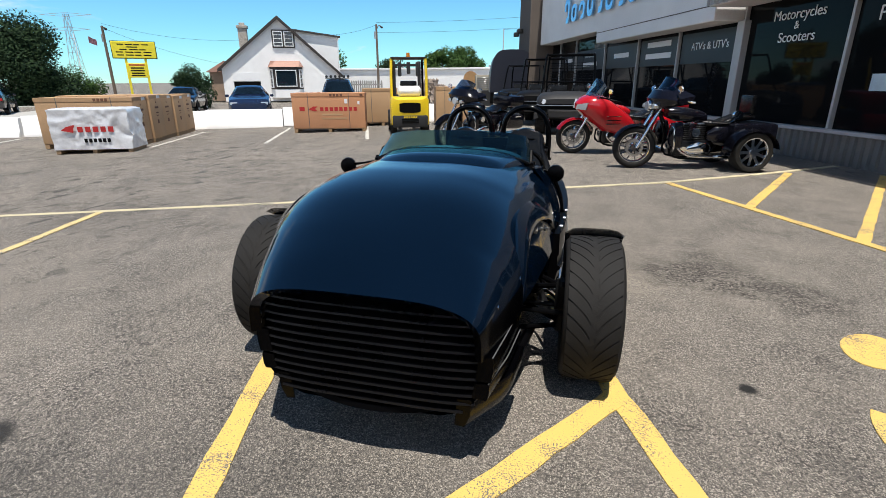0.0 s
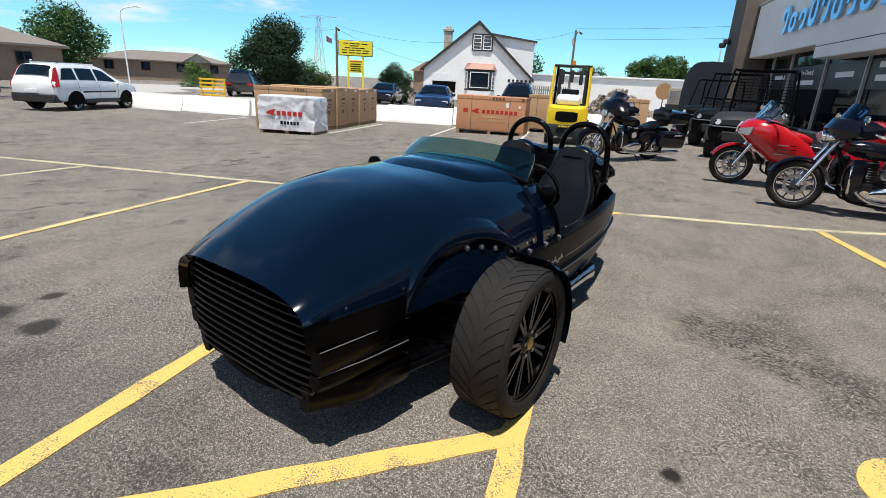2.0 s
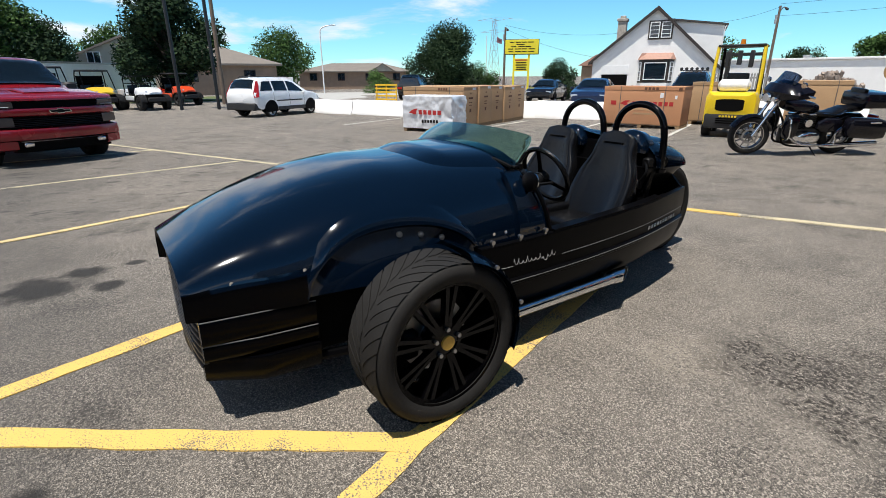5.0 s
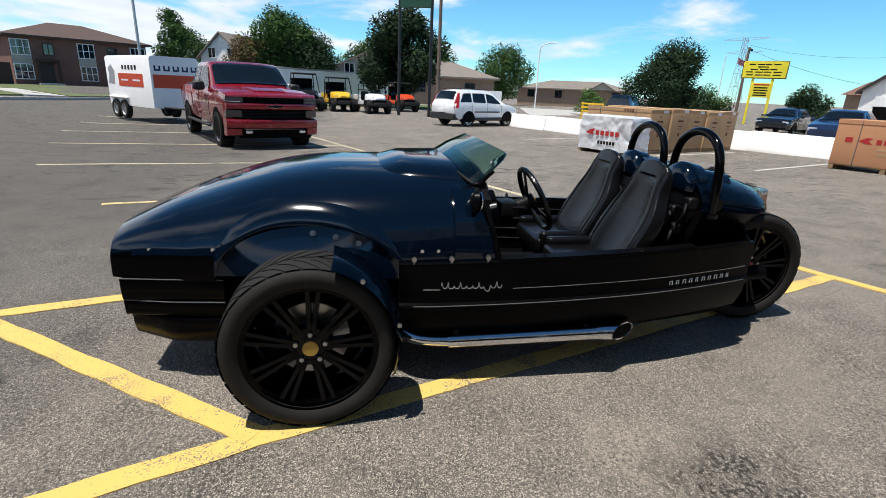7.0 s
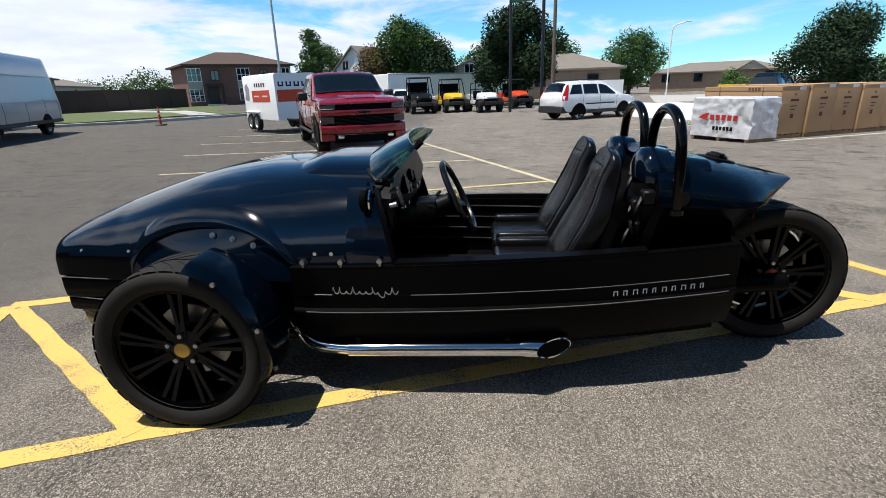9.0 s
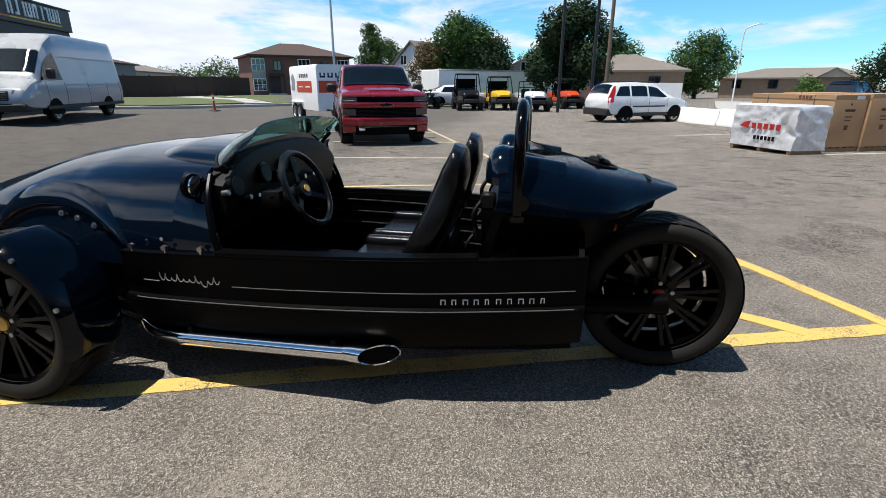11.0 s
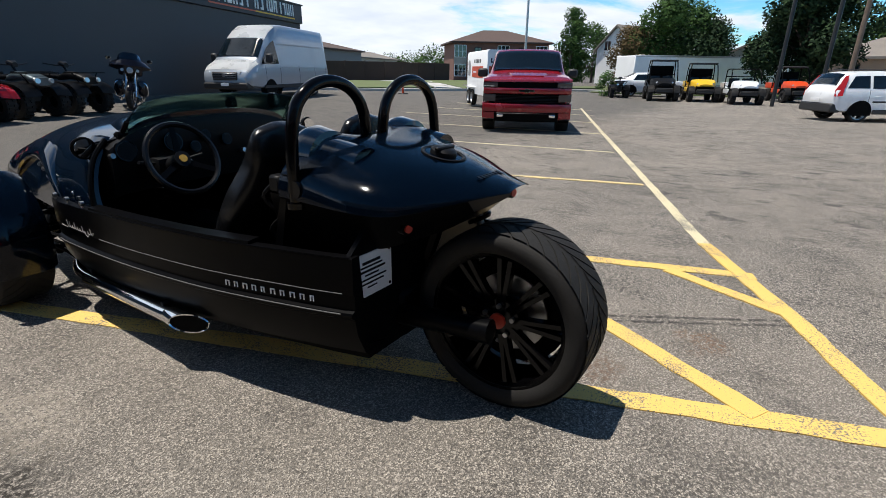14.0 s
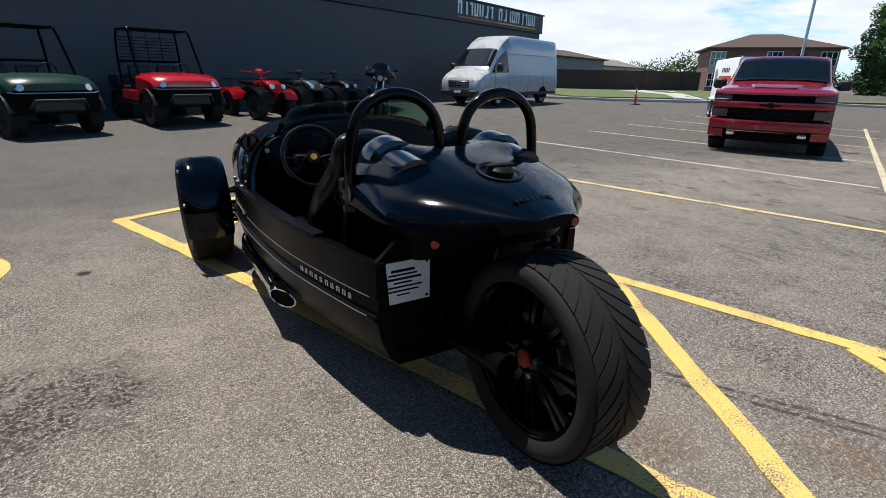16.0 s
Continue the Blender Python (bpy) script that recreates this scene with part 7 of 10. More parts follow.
        for y, r in ((0, 0.085), (0.17, 0.045), (-0.17, 0.045)):
            bm = B()
            xx = wb - 0.20 if y == 0 else wb - 0.22
            revolve(bm, [(0.001, 0.03), (r * 0.8, 0.025), (r, 0.0), (r * 0.9, -0.06), (0.02, -0.09)], 20, "x", Matrix.Translation((xx + 0.03, y, 0.985)))
            lamp = part("headlamp", bm, trim, o)
            bm = B()
            disc(bm, (xx + 0.062, y, 0.985), r * 0.82, (1, 0, 0), 18, 0.01)
            part("lens", bm, HEADLAMP, lamp)
        for s in (1, -1):
            if kind == "tourer":
                bm = B()
                blob(bm, [(0.12, s * 0.29, 0.52, 0.06, 0.10, 0.6), (0.08, s * 0.29, 0.52, 0.11, 0.17, 0.55), (-0.40, s * 0.29, 0.50, 0.11, 0.18, 0.55), (-0.56, s * 0.29, 0.48, 0.08, 0.15, 0.55)])
                case = part("side_case", bm, paint, o)
                bm = B()
                box(bm, -0.40, -0.20, s * 0.395, s * 0.41, 0.60, 0.63, 0.005)
                part("latch", bm, trim, case)
                bm = B()
                tube(bm, spline([(0.24, s * 0.30, 0.22), (0.28, s * 0.31, 0.42), (0.20, s * 0.30, 0.52)], 4), 0.014, 6)
                part("case_guard", bm, trim, o)
            # leg shield and side cover fill the flank
            bm = B()
            blob(bm, [(1.19, s * 0.25, 0.52, 0.05, 0.10, 0.7), (1.15, s * 0.26, 0.54, 0.10, 0.20, 0.6), (1.02, s * 0.26, 0.55, 0.10, 0.20, 0.6), (0.97, s * 0.25, 0.54, 0.04, 0.12, 0.7)])
            part("leg_shield", bm, paint, o)
            bm = B()
            blob(bm, [(0.52, s * 0.14, 0.52, 0.03, 0.06, 0.7), (0.42, s * 0.15, 0.54, 0.07, 0.13, 0.6), (0.18, s * 0.15, 0.54, 0.07, 0.13, 0.6), (0.08, s * 0.14, 0.52, 0.03, 0.07, 0.7)])
            part("side_cover", bm, paint, o)
            bm = B()
            tube(bm, spline([(1.12, s * 0.12, 0.70), (1.16, s * 0.34, 0.66), (1.14, s * 0.36, 0.36), (1.05, s * 0.14, 0.28)], 5), 0.015, 8)
            part("crash_bar", bm, trim, o)
        if kind == "tourer":
            bm = B()
            box(bm, -0.64, -0.10, -0.30, 0.30, 0.82, 1.08, 0.08, seg=2)
            part("top_case", bm, paint, o)
        bm = B()
        box(bm, -0.20, -0.12, -0.16, 0.16, 0.86, 1.14, 0.035, seg=2)
        rest = part("backrest", bm, LEATHER, o)
        if kind == "trike":
            bm = B()
            disc(bm, (0.10, 0.20, 0.84), 0.07, (0.1, 1, 0.1), 18, 0.06)
            part("speaker", bm, trim, o)
        sx, sz = wb - 0.30, 1.22
    # clear screen
    bm = B()
    rows = []
    hgt = 0.20 if kind != "sport" else 0.40
    for y in np.linspace(-1, 1, 13):
        x = sx - 0.10 * abs(y) ** 2
        rows.append([(x, 0.27 * y, sz), (x - hgt * 0.55, 0.235 * y, sz + hgt * (1 - 0.35 * abs(y) ** 3)), (x - hgt * 0.55 - 0.006, 0.235 * y, sz + hgt * (1 - 0.35 * abs(y) ** 3)), (x - 0.008, 0.27 * y, sz)])
    loft(bm, rows)
    part("screen", bm, glass("smoked_screen" if kind != "sport" else "clear_screen", (0.06, 0.09, 0.16) if kind != "sport" else (0.72, 0.78, 0.78)), o)
    bm = B()
    box(bm, -0.60 if kind != "trike" else -0.53, -0.55 if kind != "trike" else -0.49, -0.10, 0.10, 0.60, 0.68, 0.01)
    part("tail_lamp", bm, TAILRED, o)
    if kind != "trike":
        bm = B()
        tube(bm, [(0.60, 0.14, 0.22), (0.52, 0.34, 0.01)], 0.012, 6)
        part("side_stand", bm, DARK, o)
    return o


def bike_pose(front, rear, lean=0.0, size=1.0):
    f, r = Vector(front), Vector(rear)
    d = (f - r).normalized()
    yaw = math.degrees(math.atan2(d.y, d.x))
    b = f - d * 1.62 * size
    return pose(b.x, b.y, ground_z(b.x, b.y)) @ pose(0, 0, 0, 0, 0, yaw) @ pose(0, 0, 0, -lean, 0, 0) @ Matrix.Scale(size, 4)


BLACKBIKE = mat("black_motorcycle_paint", (0.006, 0.006, 0.010), 0.12, 0.0, 0.2, 6.0, 90.0, spec=0.4)
make_motorcycle(bike_pose((-2.75, 11.22), (-1.93, 12.54), 6, 0.97), "black touring motorcycle with hard cases on its side stand", BLACKBIKE, "tourer")
make_motorcycle(bike_pose((-0.12, 10.72), (1.31, 11.40), 6, 0.97), "bright red touring motorcycle with a full fairing", REDGLOSS, "sport")
make_motorcycle(bike_pose((0.86, 9.18), (2.42, 9.66), 0, 0.98), "black and dark red motor trike with chrome engine", BLACKBIKE, "trike")
make_motorcycle(bike_pose((-5.9, -8.0), (-6.7, -9.6), 6), "black cruiser motorcycle before the dark wall", BLACKBIKE, "tourer")


# ---- off-road machines: x ahead, y left ----
def make_utv(m, label, paint, roof=True, screen=False, tall=1.92, bed=True, cage_mat=None, name="utility_vehicle", sporty=False):
    o = empty(name, m, label, "off-road vehicle", "off-road vehicles on show")
    cm = cage_mat or SATIN
    L, W = 1.38, 0.70
    for x in (-0.98, 0.98):
        for y in (0.62, -0.62):
            put_wheel(o, x, y, 0.33, 0.24, 0.52, 5, True, TRIMBLK)
    bm = B()
    box(bm, -1.30, 1.25, -0.48, 0.48, 0.36, 0.52, 0.03)
    for s in (1, -1):
        box(bm, -0.45, 0.55, s * 0.48, s * 0.72, 0.40, 0.47, 0.02)
    part("chassis", bm, TRIMBLK, o)
    bm = B()
    rows = []
    for x, w, z0, z1 in ((0.45, 0.62, 0.60, 1.10), (0.80, 0.57, 0.66, 1.04), (1.12, 0.46, 0.72, 0.96), (1.36, 0.30, 0.74, 0.86)) if sporty else ((0.52, 0.74, 0.60, 1.05), (0.85, 0.74, 0.66, 1.04), (1.15, 0.73, 0.72, 1.00), (1.34, 0.70, 0.76, 0.94), (1.40, 0.66, 0.78, 0.88)):
        rows.append([(x, w, z0), (x, w, z1 - 0.10), (x, w * 0.88, z1 - 0.01), (x, w * 0.4, z1 + 0.02), (x, -w * 0.4, z1 + 0.02), (x, -w * 0.88, z1 - 0.01), (x, -w, z1 - 0.10), (x, -w, z0)])
    loft(bm, rows)
    part("bonnet", bm, paint, o)
    bm = B()
    loft(bm, [[(x, -w, 0.38), (x, -w, 0.78), (x, w, 0.78), (x, w, 0.38)] for x, w in ((1.00, 0.40), (1.20, 0.44 if sporty else 0.70), (1.36, 0.36 if sporty else 0.69), (1.41, 0.30 if sporty else 0.62))])
    part("front_fascia", bm, MATTE, o)
    bm = B()
    tw = 0.40 if sporty else 0.70
    tube(bm, [(1.36, -tw, 0.76), (1.425, 0.1 - tw, 0.74), (1.43, tw - 0.1, 0.74), (1.36, tw, 0.76)], 0.012, 6)
    part("trim_bar", bm, SATIN if sporty else STEEL, o)
    for s in (1, -1):
        bm = B()
        rows = []
        for a in np.linspace(radians(10), radians(170), 12):
            rows.append([(0.98 + 0.42 * math.cos(a), s * (0.46 + 0.30 * t), 0.36 + 0.42 * math.sin(a) - 0.03 * t ** 3) for t in (0, 0.5, 1)])
        loft(bm, rows, closed=False)
        bmesh.ops.solidify(bm, geom=list(bm.faces), thickness=0.012)
        part("front_wing", bm, TRIMBLK, o)
        bm = B()
        disc(bm, (1.385 if not sporty else 1.18, s * (0.52 if not sporty else 0.36), 0.83 if not sporty else 0.90), 0.062 if not sporty else 0.045, (1, s * 0.3, 0.2), 16, 0.06)
        part("headlamp", bm, HEADLAMP, o)
        bm = B()
        box(bm, -0.45, 0.50, s * 0.69, s * 0.73, 0.48, 0.70, 0.02)
        part("side_panel", bm, paint, o)
    bm = B()
    box(bm, 1.30, 1.46, -0.40, 0.40, 0.42, 0.62, 0.03)
    tube(bm, [(1.44, -0.45, 0.50), (1.52, -0.38, 0.62), (1.52, 0.38, 0.62), (1.44, 0.45, 0.50)], 0.022, 8)
    part("bumper", bm, TRIMBLK, o)
    for y in (0.30, -0.30):
        bm = B()
        box(bm, -0.35, 0.18, y - 0.24, y + 0.24, 0.66, 0.80, 0.05, seg=2)
        box(bm, -0.48, -0.34, y - 0.24, y + 0.24, 0.72, 1.22, 0.05, seg=2)
        part("seat", bm, LEATHER, o)
    bm = B()
    for s in (1, -1):
        tube(bm, spline([(0.62, s * 0.68, 0.98), (0.40, s * 0.66, 1.45), (0.22, s * 0.62, tall - 0.03), (0.12, s * 0.60, tall)], 4), 0.026, 8)
        tube(bm, spline([(-0.52, s * 0.68, 0.60), (-0.54, s * 0.66, 1.50), (-0.50, s * 0.62, tall - 0.03), (-0.42, s * 0.60, tall)], 4), 0.026, 8)
        tube(bm, [(0.12, s * 0.60, tall), (-0.42, s * 0.60, tall)], 0.024, 8)
        tube(bm, [(0.55, s * 0.68, 0.74), (-0.50, s * 0.68, 0.90)], 0.018, 6)
    for x, z in ((0.12, tall), (-0.44, tall), (-0.54, 1.30)):
        tube(bm, [(x, -0.60 if z == tall else -0.66, z), (x, 0.60 if z == tall else 0.66, z)], 0.024, 8)
    part("roll_cage", bm, cm, o)
    if screen:
        for k in range(8):
            bm = B()
            tube(bm, [(-0.555, -0.60, 1.32 + k * 0.07), (-0.555, 0.60, 1.32 + k * 0.07)], 0.008, 5)
            part("guard_bar", bm, cm, o)
        for y in (-0.30, 0.0, 0.30):
            bm = B()
            tube(bm, [(-0.557, y, 1.30), (-0.557, y, tall)], 0.008, 5)
            part("guard_bar", bm, cm, o)
    if roof:
        bm = B()
        blob(bm, [(0.30, 0, tall + 0.02, 0.52, 0.02, 0.4), (0.18, 0, tall + 0.035, 0.66, 0.035, 0.4), (-0.45, 0, tall + 0.04, 0.66, 0.035, 0.4), (-0.60, 0, tall + 0.02, 0.55, 0.02, 0.4)])
        part("roof", bm, TRIMBLK, o)
        bm = B()
        box(bm, -0.585, -0.565, -0.60, 0.60, 0.95, tall - 0.22, 0.01)
        part("rear_screen", bm, MATTE, o)
    if bed:
        bm = B()
        box(bm, -1.42, -0.60, -0.66, 0.66, 0.70, 0.76, 0.01)
        box(bm, -1.42, -0.60, 0.63, 0.68, 0.74, 1.00, 0.01)
        box(bm, -1.42, -0.60, -0.68, -0.63, 0.74, 1.00, 0.01)
        box(bm, -1.44, -1.39, -0.66, 0.66, 0.74, 1.00, 0.01)
        part("cargo_bed", bm, paint if paint is not REDGLOSS else TRIMBLK, o)
    bm = B()
    ring = [(0.36 + 0.05 * math.sin(a), 0.30 + 0.16 * math.cos(a), 1.10 + 0.15 * math.sin(a)) for a in (2 * math.pi * k / 20 for k in range(20))]
    tube(bm, ring, 0.013, 6, closed=True)
    tube(bm, [(0.36, 0.30, 1.10), (0.58, 0.30, 0.95)], 0.02, 6)
    part("steering_wheel", bm, DARK, o)
    return o


def make_atv(m, label, paint):
    o = empty("quad_bike", m, label, "quad bike", "off-road vehicles on show")
    for x in (-0.60, 0.62):
        for y in (0.42, -0.42):
            put_wheel(o, x, y, 0.30, 0.22, 0.50, 5, True, TRIMBLK)
    bm = B()
    blob(bm, [(-0.55, 0, 0.55, 0.14, 0.16, 0.6), (0.0, 0, 0.50, 0.18, 0.20, 0.6), (0.60, 0, 0.50, 0.14, 0.16, 0.6)])
    part("frame", bm, TRIMBLK, o)
    bm = B()
    blob(bm, [(0.05, 0, 0.80, 0.12, 0.06, 0.7), (0.35, 0, 0.86, 0.17, 0.09, 0.7), (0.70, 0, 0.82, 0.22, 0.09, 0.7), (0.92, 0, 0.74, 0.20, 0.08, 0.7)])
    part("bonnet", bm, paint, o)
    for sx in (1, -1):
        for s in (1, -1):
            bm = B()
            rows = []
            for a in np.linspace(radians(15), radians(165), 10):
                rows.append([(sx * 0.61 + 0.40 * math.cos(a), s * (0.16 + 0.38 * t), 0.36 + 0.38 * math.sin(a) - 0.03 * t ** 2) for t in (0, 0.5, 1)])
            loft(bm, rows, closed=False)
            bmesh.ops.solidify(bm, geom=list(bm.faces), thickness=0.012)
            part("wing", bm, paint if paint is REDGLOSS and s * sx > 0 else BIKEBLACK, o)
    bm = B()
    blob(bm, [(0.18, 0, 0.82, 0.12, 0.04, 0.7), (-0.1, 0, 0.83, 0.16, 0.06, 0.7), (-0.5, 0, 0.84, 0.16, 0.06, 0.7), (-0.62, 0, 0.84, 0.12, 0.04, 0.7)])
    part("saddle", bm, LEATHER, o)
    bm = B()
    tube(bm, [(0.30, 0, 0.86), (0.20, 0, 1.06)], 0.03, 8)
    tube(bm, spline([(0.10, -0.42, 1.12), (0.18, -0.15, 1.08), (0.18, 0.15, 1.08), (0.10, 0.42, 1.12)], 5), 0.016, 8)
    blob(bm, [(0.28, 0, 1.08, 0.06, 0.05, 0.7), (0.20, 0, 1.12, 0.11, 0.06, 0.7), (0.12, 0, 1.12, 0.07, 0.04, 0.7)])
    part("handlebar", bm, paint if paint is REDGLOSS else BIKEBLACK, o)
    for x0, x1 in ((0.55, 0.95), (-0.95, -0.55)):
        for k in range(4):
            bm = B()
            x = x0 + (x1 - x0) * k / 3
            tube(bm, [(x, -0.36, 0.92), (x, 0.36, 0.92)], 0.012, 6)
            part("rack_bar", bm, SATIN, o)
        for s in (1, -1):
            bm = B()
            tube(bm, [(x0, s * 0.36, 0.92), (x1, s * 0.36, 0.92)], 0.014, 6)
            part("rack_rail", bm, SATIN, o)
            bm = B()
            tube(bm, [(x0 + 0.2, s * 0.2, 0.70), (x0 + 0.2, s * 0.34, 0.92)], 0.012, 6)
            part("rack_stay", bm, SATIN, o)
    for s in (1, -1):
        bm = B()
        disc(bm, (0.93, s * 0.16, 0.76), 0.055, (1, s * 0.2, 0.1), 14, 0.05)
        part("headlamp", bm, HEADLAMP, o)
    return o


# row along the back of the lot, noses to the camera
make_utv(on_ground(-30.17, 0.25, 18.5) @ Matrix.Scale(1.05, 4), "black side-by-side with a roof, parked in a row", DARK, True, tall=1.95, sporty=True)
make_utv(on_ground(-30.71, 2.18, 17.6) @ Matrix.Scale(1.01, 4), "yellow and black side-by-side, parked in a row", UTVYEL, True, tall=1.88, sporty=True)
make_utv(on_ground(-29.76, 4.21, 19) @ Matrix.Scale(1.0, 4), "white side-by-side with a low cage, parked in a row", WHITEPAINT, False, tall=1.66, sporty=True)
make_utv(on_ground(-33.0, 6.25, 24) @ Matrix.Scale(0.97, 4), "orange-red side-by-side, parked in a row", ORANGE, True, tall=1.80, sporty=True)
make_atv(on_ground(-31.2, -2.3, 20), "black quad bike behind a weedy clump", DARK)
# machines before the dark wall
make_utv(on_ground(2.17, -6.24, 116), "dark green utility vehicle with an open cage", GREENP, False, tall=1.90)
make_utv(on_ground(-0.23, -7.20, 108), "red utility vehicle with a barred rear guard", REDGLOSS, False, True, 1.95)
make_atv(on_ground(-2.35, -7.55, 112), "red quad bike before the dark wall", REDGLOSS)
make_atv(on_ground(-3.5, -8.1, 112), "grey and black quad bike before the dark wall", GREYCAR)
make_atv(on_ground(-4.65, -8.6, 112), "black quad bike with a rear box", DARK)
# dark machines beside the shopfront
make_utv(on_ground(-1.2, 18.2, 266), "black utility vehicle with a tall cage by the shop", DARK, False, tall=2.0)
make_utv(on_ground(-0.35, 15.5, 268), "dark olive utility vehicle by the shop windows", TRIMBLK, False, True, 2.0)
make_utv(on_ground(-2.2, 21.5, 262), "black utility vehicle with chrome racks near the shop corner", DARK, False, tall=1.9)

# ---- crates, forklift ----
CARD = mat("kraft_cardboard", (0.46, 0.29, 0.155), 0.85, 0.0, 0.14, 1.5, 40.0, bump=0.15, bump_scale=90.0, per_object=0.12)
CARDRED = mat("reddish_cardboard", (0.52, 0.255, 0.13), 0.85, 0.0, 0.1, 1.5, 40.0, bump=0.12)
PALLET = mat("pallet_wood", (0.30, 0.20, 0.11), 0.85, 0.0, 0.25, 4.0, 60.0, bump=0.3, per_object=0.15)
FOIL = mat("silver_shrink_wrap", (0.74, 0.75, 0.77), 0.34, 0.25, 0.22, 2.2, 9.0, bump=0.8, bump_scale=9.0)
REDINK = mat("red_print", (0.42, 0.02, 0.02), 0.7)
BROWNINK = mat("brown_print", (0.13, 0.055, 0.03), 0.8)
STRAP = mat("grey_strap", (0.12, 0.11, 0.10), 0.6)


def pallet(parent, L, W):
    for k in range(5):
        y = -W / 2 + 0.06 + k * (W - 0.12) / 4
        bm = B()
        box(bm, -L / 2, L / 2, y - 0.05, y + 0.05, 0.095, 0.118, 0.003)
        part("deck_board", bm, PALLET, parent)
    for x in (-L / 2 + 0.06, 0, L / 2 - 0.06):
        bm = B()
        box(bm, x - 0.05, x + 0.05, -W / 2, W / 2, 0.0, 0.094, 0.004)
        part("bearer", bm, PALLET, parent)


def make_crate(x, y, yaw, L, W, H, material, label, faces=(), name="shipping_crate", group="crates on pallets"):
    """Carton on a pallet; x long side. faces: functions that print on it."""
    o = empty(name, on_ground(x, y, yaw), label, "crate", group)
    pallet(o, L, W)
    bm = B()
    box(bm, -L / 2, L / 2, -W / 2, W / 2, 0.120, H, 0.012, seg=2)
    c = part("carton", bm, material, o)
    bm = B()
    box(bm, -L / 2 - 0.008, L / 2 + 0.008, -W / 2 - 0.008, W / 2 + 0.008, H - 0.09, H + 0.008, 0.004)
    part("lid", bm, material, c)
    for px in (-L * 0.28, L * 0.28):
        bm = B()
        box(bm, px - 0.008, px + 0.008, -W / 2 - 0.011, W / 2 + 0.011, 0.10, H + 0.0105, 0.0)
        part("strap", bm, STRAP, c, smooth=False)
    for f in faces:
        f(c, L, W, H)
    return o


def handling_marks(c, L, W, H):
    """Small handling pictograms and print bars on the long and end faces."""
    for s in (-1, 1):
        for k in range(4):
            bm = B()
            x = L * 0.10 + k * 0.085
            box(bm, x, x + 0.06, s * (W / 2 + 0.009), s * (W / 2 + 0.012), H - 0.082, H - 0.015)
            part("pictogram", bm, BROWNINK, c, smooth=False)
    for y, w, z, h in ((-0.12, 0.26, 0.72, 0.05), (-0.10, 0.20, 0.62, 0.025), (-0.09, 0.16, 0.56, 0.02), (-0.06, 0.10, 0.40, 0.10)):
        bm = B()
        box(bm, L / 2 + 0.001, L / 2 + 0.004, y, y + w, z * H, z * H + h)
        part("print_bar", bm, BROWNINK, c, smooth=False)
    bm = B()
    box(bm, L / 2 + 0.009, L / 2 + 0.012, W * 0.12, W * 0.36, H - 0.085, H - 0.012)
    part("label", bm, LETTER, c, smooth=False)
    bm = B()
    box(bm, L / 2 + 0.001, L / 2 + 0.004, -W * 0.02, W * 0.04, H * 0.88 - 0.06, H * 0.88 - 0.02)
    part("pictogram", bm, BROWNINK, c, smooth=False)


E1 = 24.0
for k in range(5):
    # the near right-hand foot of each crate steps along the row
    cx, cy = -10.50 - 0.407 * (0.90 * k + 0.44) - 0.914 * 1.07, 10.80 + 0.914 * (0.90 * k + 0.44) - 0.407 * 1.07
    h = (1.18, 1.21, 1.19, 1.16, 1.19)[k]
    make_crate(cx + 0.05 * (k % 2), cy, E1 + (0, 0.8, -0.7, 0.5, 0)[k], 2.14, 0.87, h, CARD, "tall brown cardboard crate strapped to a pallet, in a row", (handling_marks,))


def red_marks(c, L, W, H):
    """The maker's mark and name as plain shapes, print bars and stickers on the front."""
    y = -W / 2
    bm = B()
    box(bm, -L * 0.40, -L * 0.33, y - 0.004, y - 0.001, H * 0.56, H * 0.66)
    part("red_square", bm, REDINK, c, smooth=False)
    bm = B()
    extrude_poly(bm, [(-L * 0.28, y - 0.001, H * 0.60), (-L * 0.21, y - 0.001, H * 0.67), (-L * 0.15, y - 0.001, H * 0.67), (-L * 0.19, y - 0.001, H * 0.61), (-L * 0.15, y - 0.001, H * 0.55), (-L * 0.21, y - 0.001, H * 0.55)], (0, -0.003, 0))
    part("red_emblem", bm, REDINK, c, smooth=False)
    for k in range(8):
        bm = B()
        x = -L * 0.12 + k * L * 0.066
        hh = 0.095 * H
        box(bm, x, x + L * 0.047, y - 0.004, y - 0.001, H * 0.555, H * 0.555 + hh)
        part("red_letter_bar", bm, REDINK, c, smooth=False)
    for z, w in ((0.44, 0.34), (0.34, 0.40)):
        bm = B()
        box(bm, -L * 0.10, -L * 0.10 + L * w * 0.85, y - 0.004, y - 0.001, H * z, H * z + 0.05)
        part("print_bar", bm, CARD, c, smooth=False)
    for k in range(4):
        bm = B()
        x = L * 0.02 + k * 0.10
        box(bm, x, x + 0.07, y - 0.012, y - 0.009, H * 0.92, H * 0.985)
        part("pictogram", bm, BROWNINK, c, smooth=False)
    for x, z, w, h in ((0.22, 0.80, 0.09, 0.13), (0.40, 0.76, 0.06, 0.09)):
        bm = B()
        box(bm, L * x, L * x + w, y - 0.004, y - 0.001, H * z - h / 2, H * z + h / 2)
        part("sticker", bm, LETTER, c, smooth=False)
    bm = B()
    box(bm, L * 0.435, L * 0.475, y - 0.012, y - 0.009, H * 0.92, H * 0.985)
    part("pictogram", bm, BROWNINK, c, smooth=False)


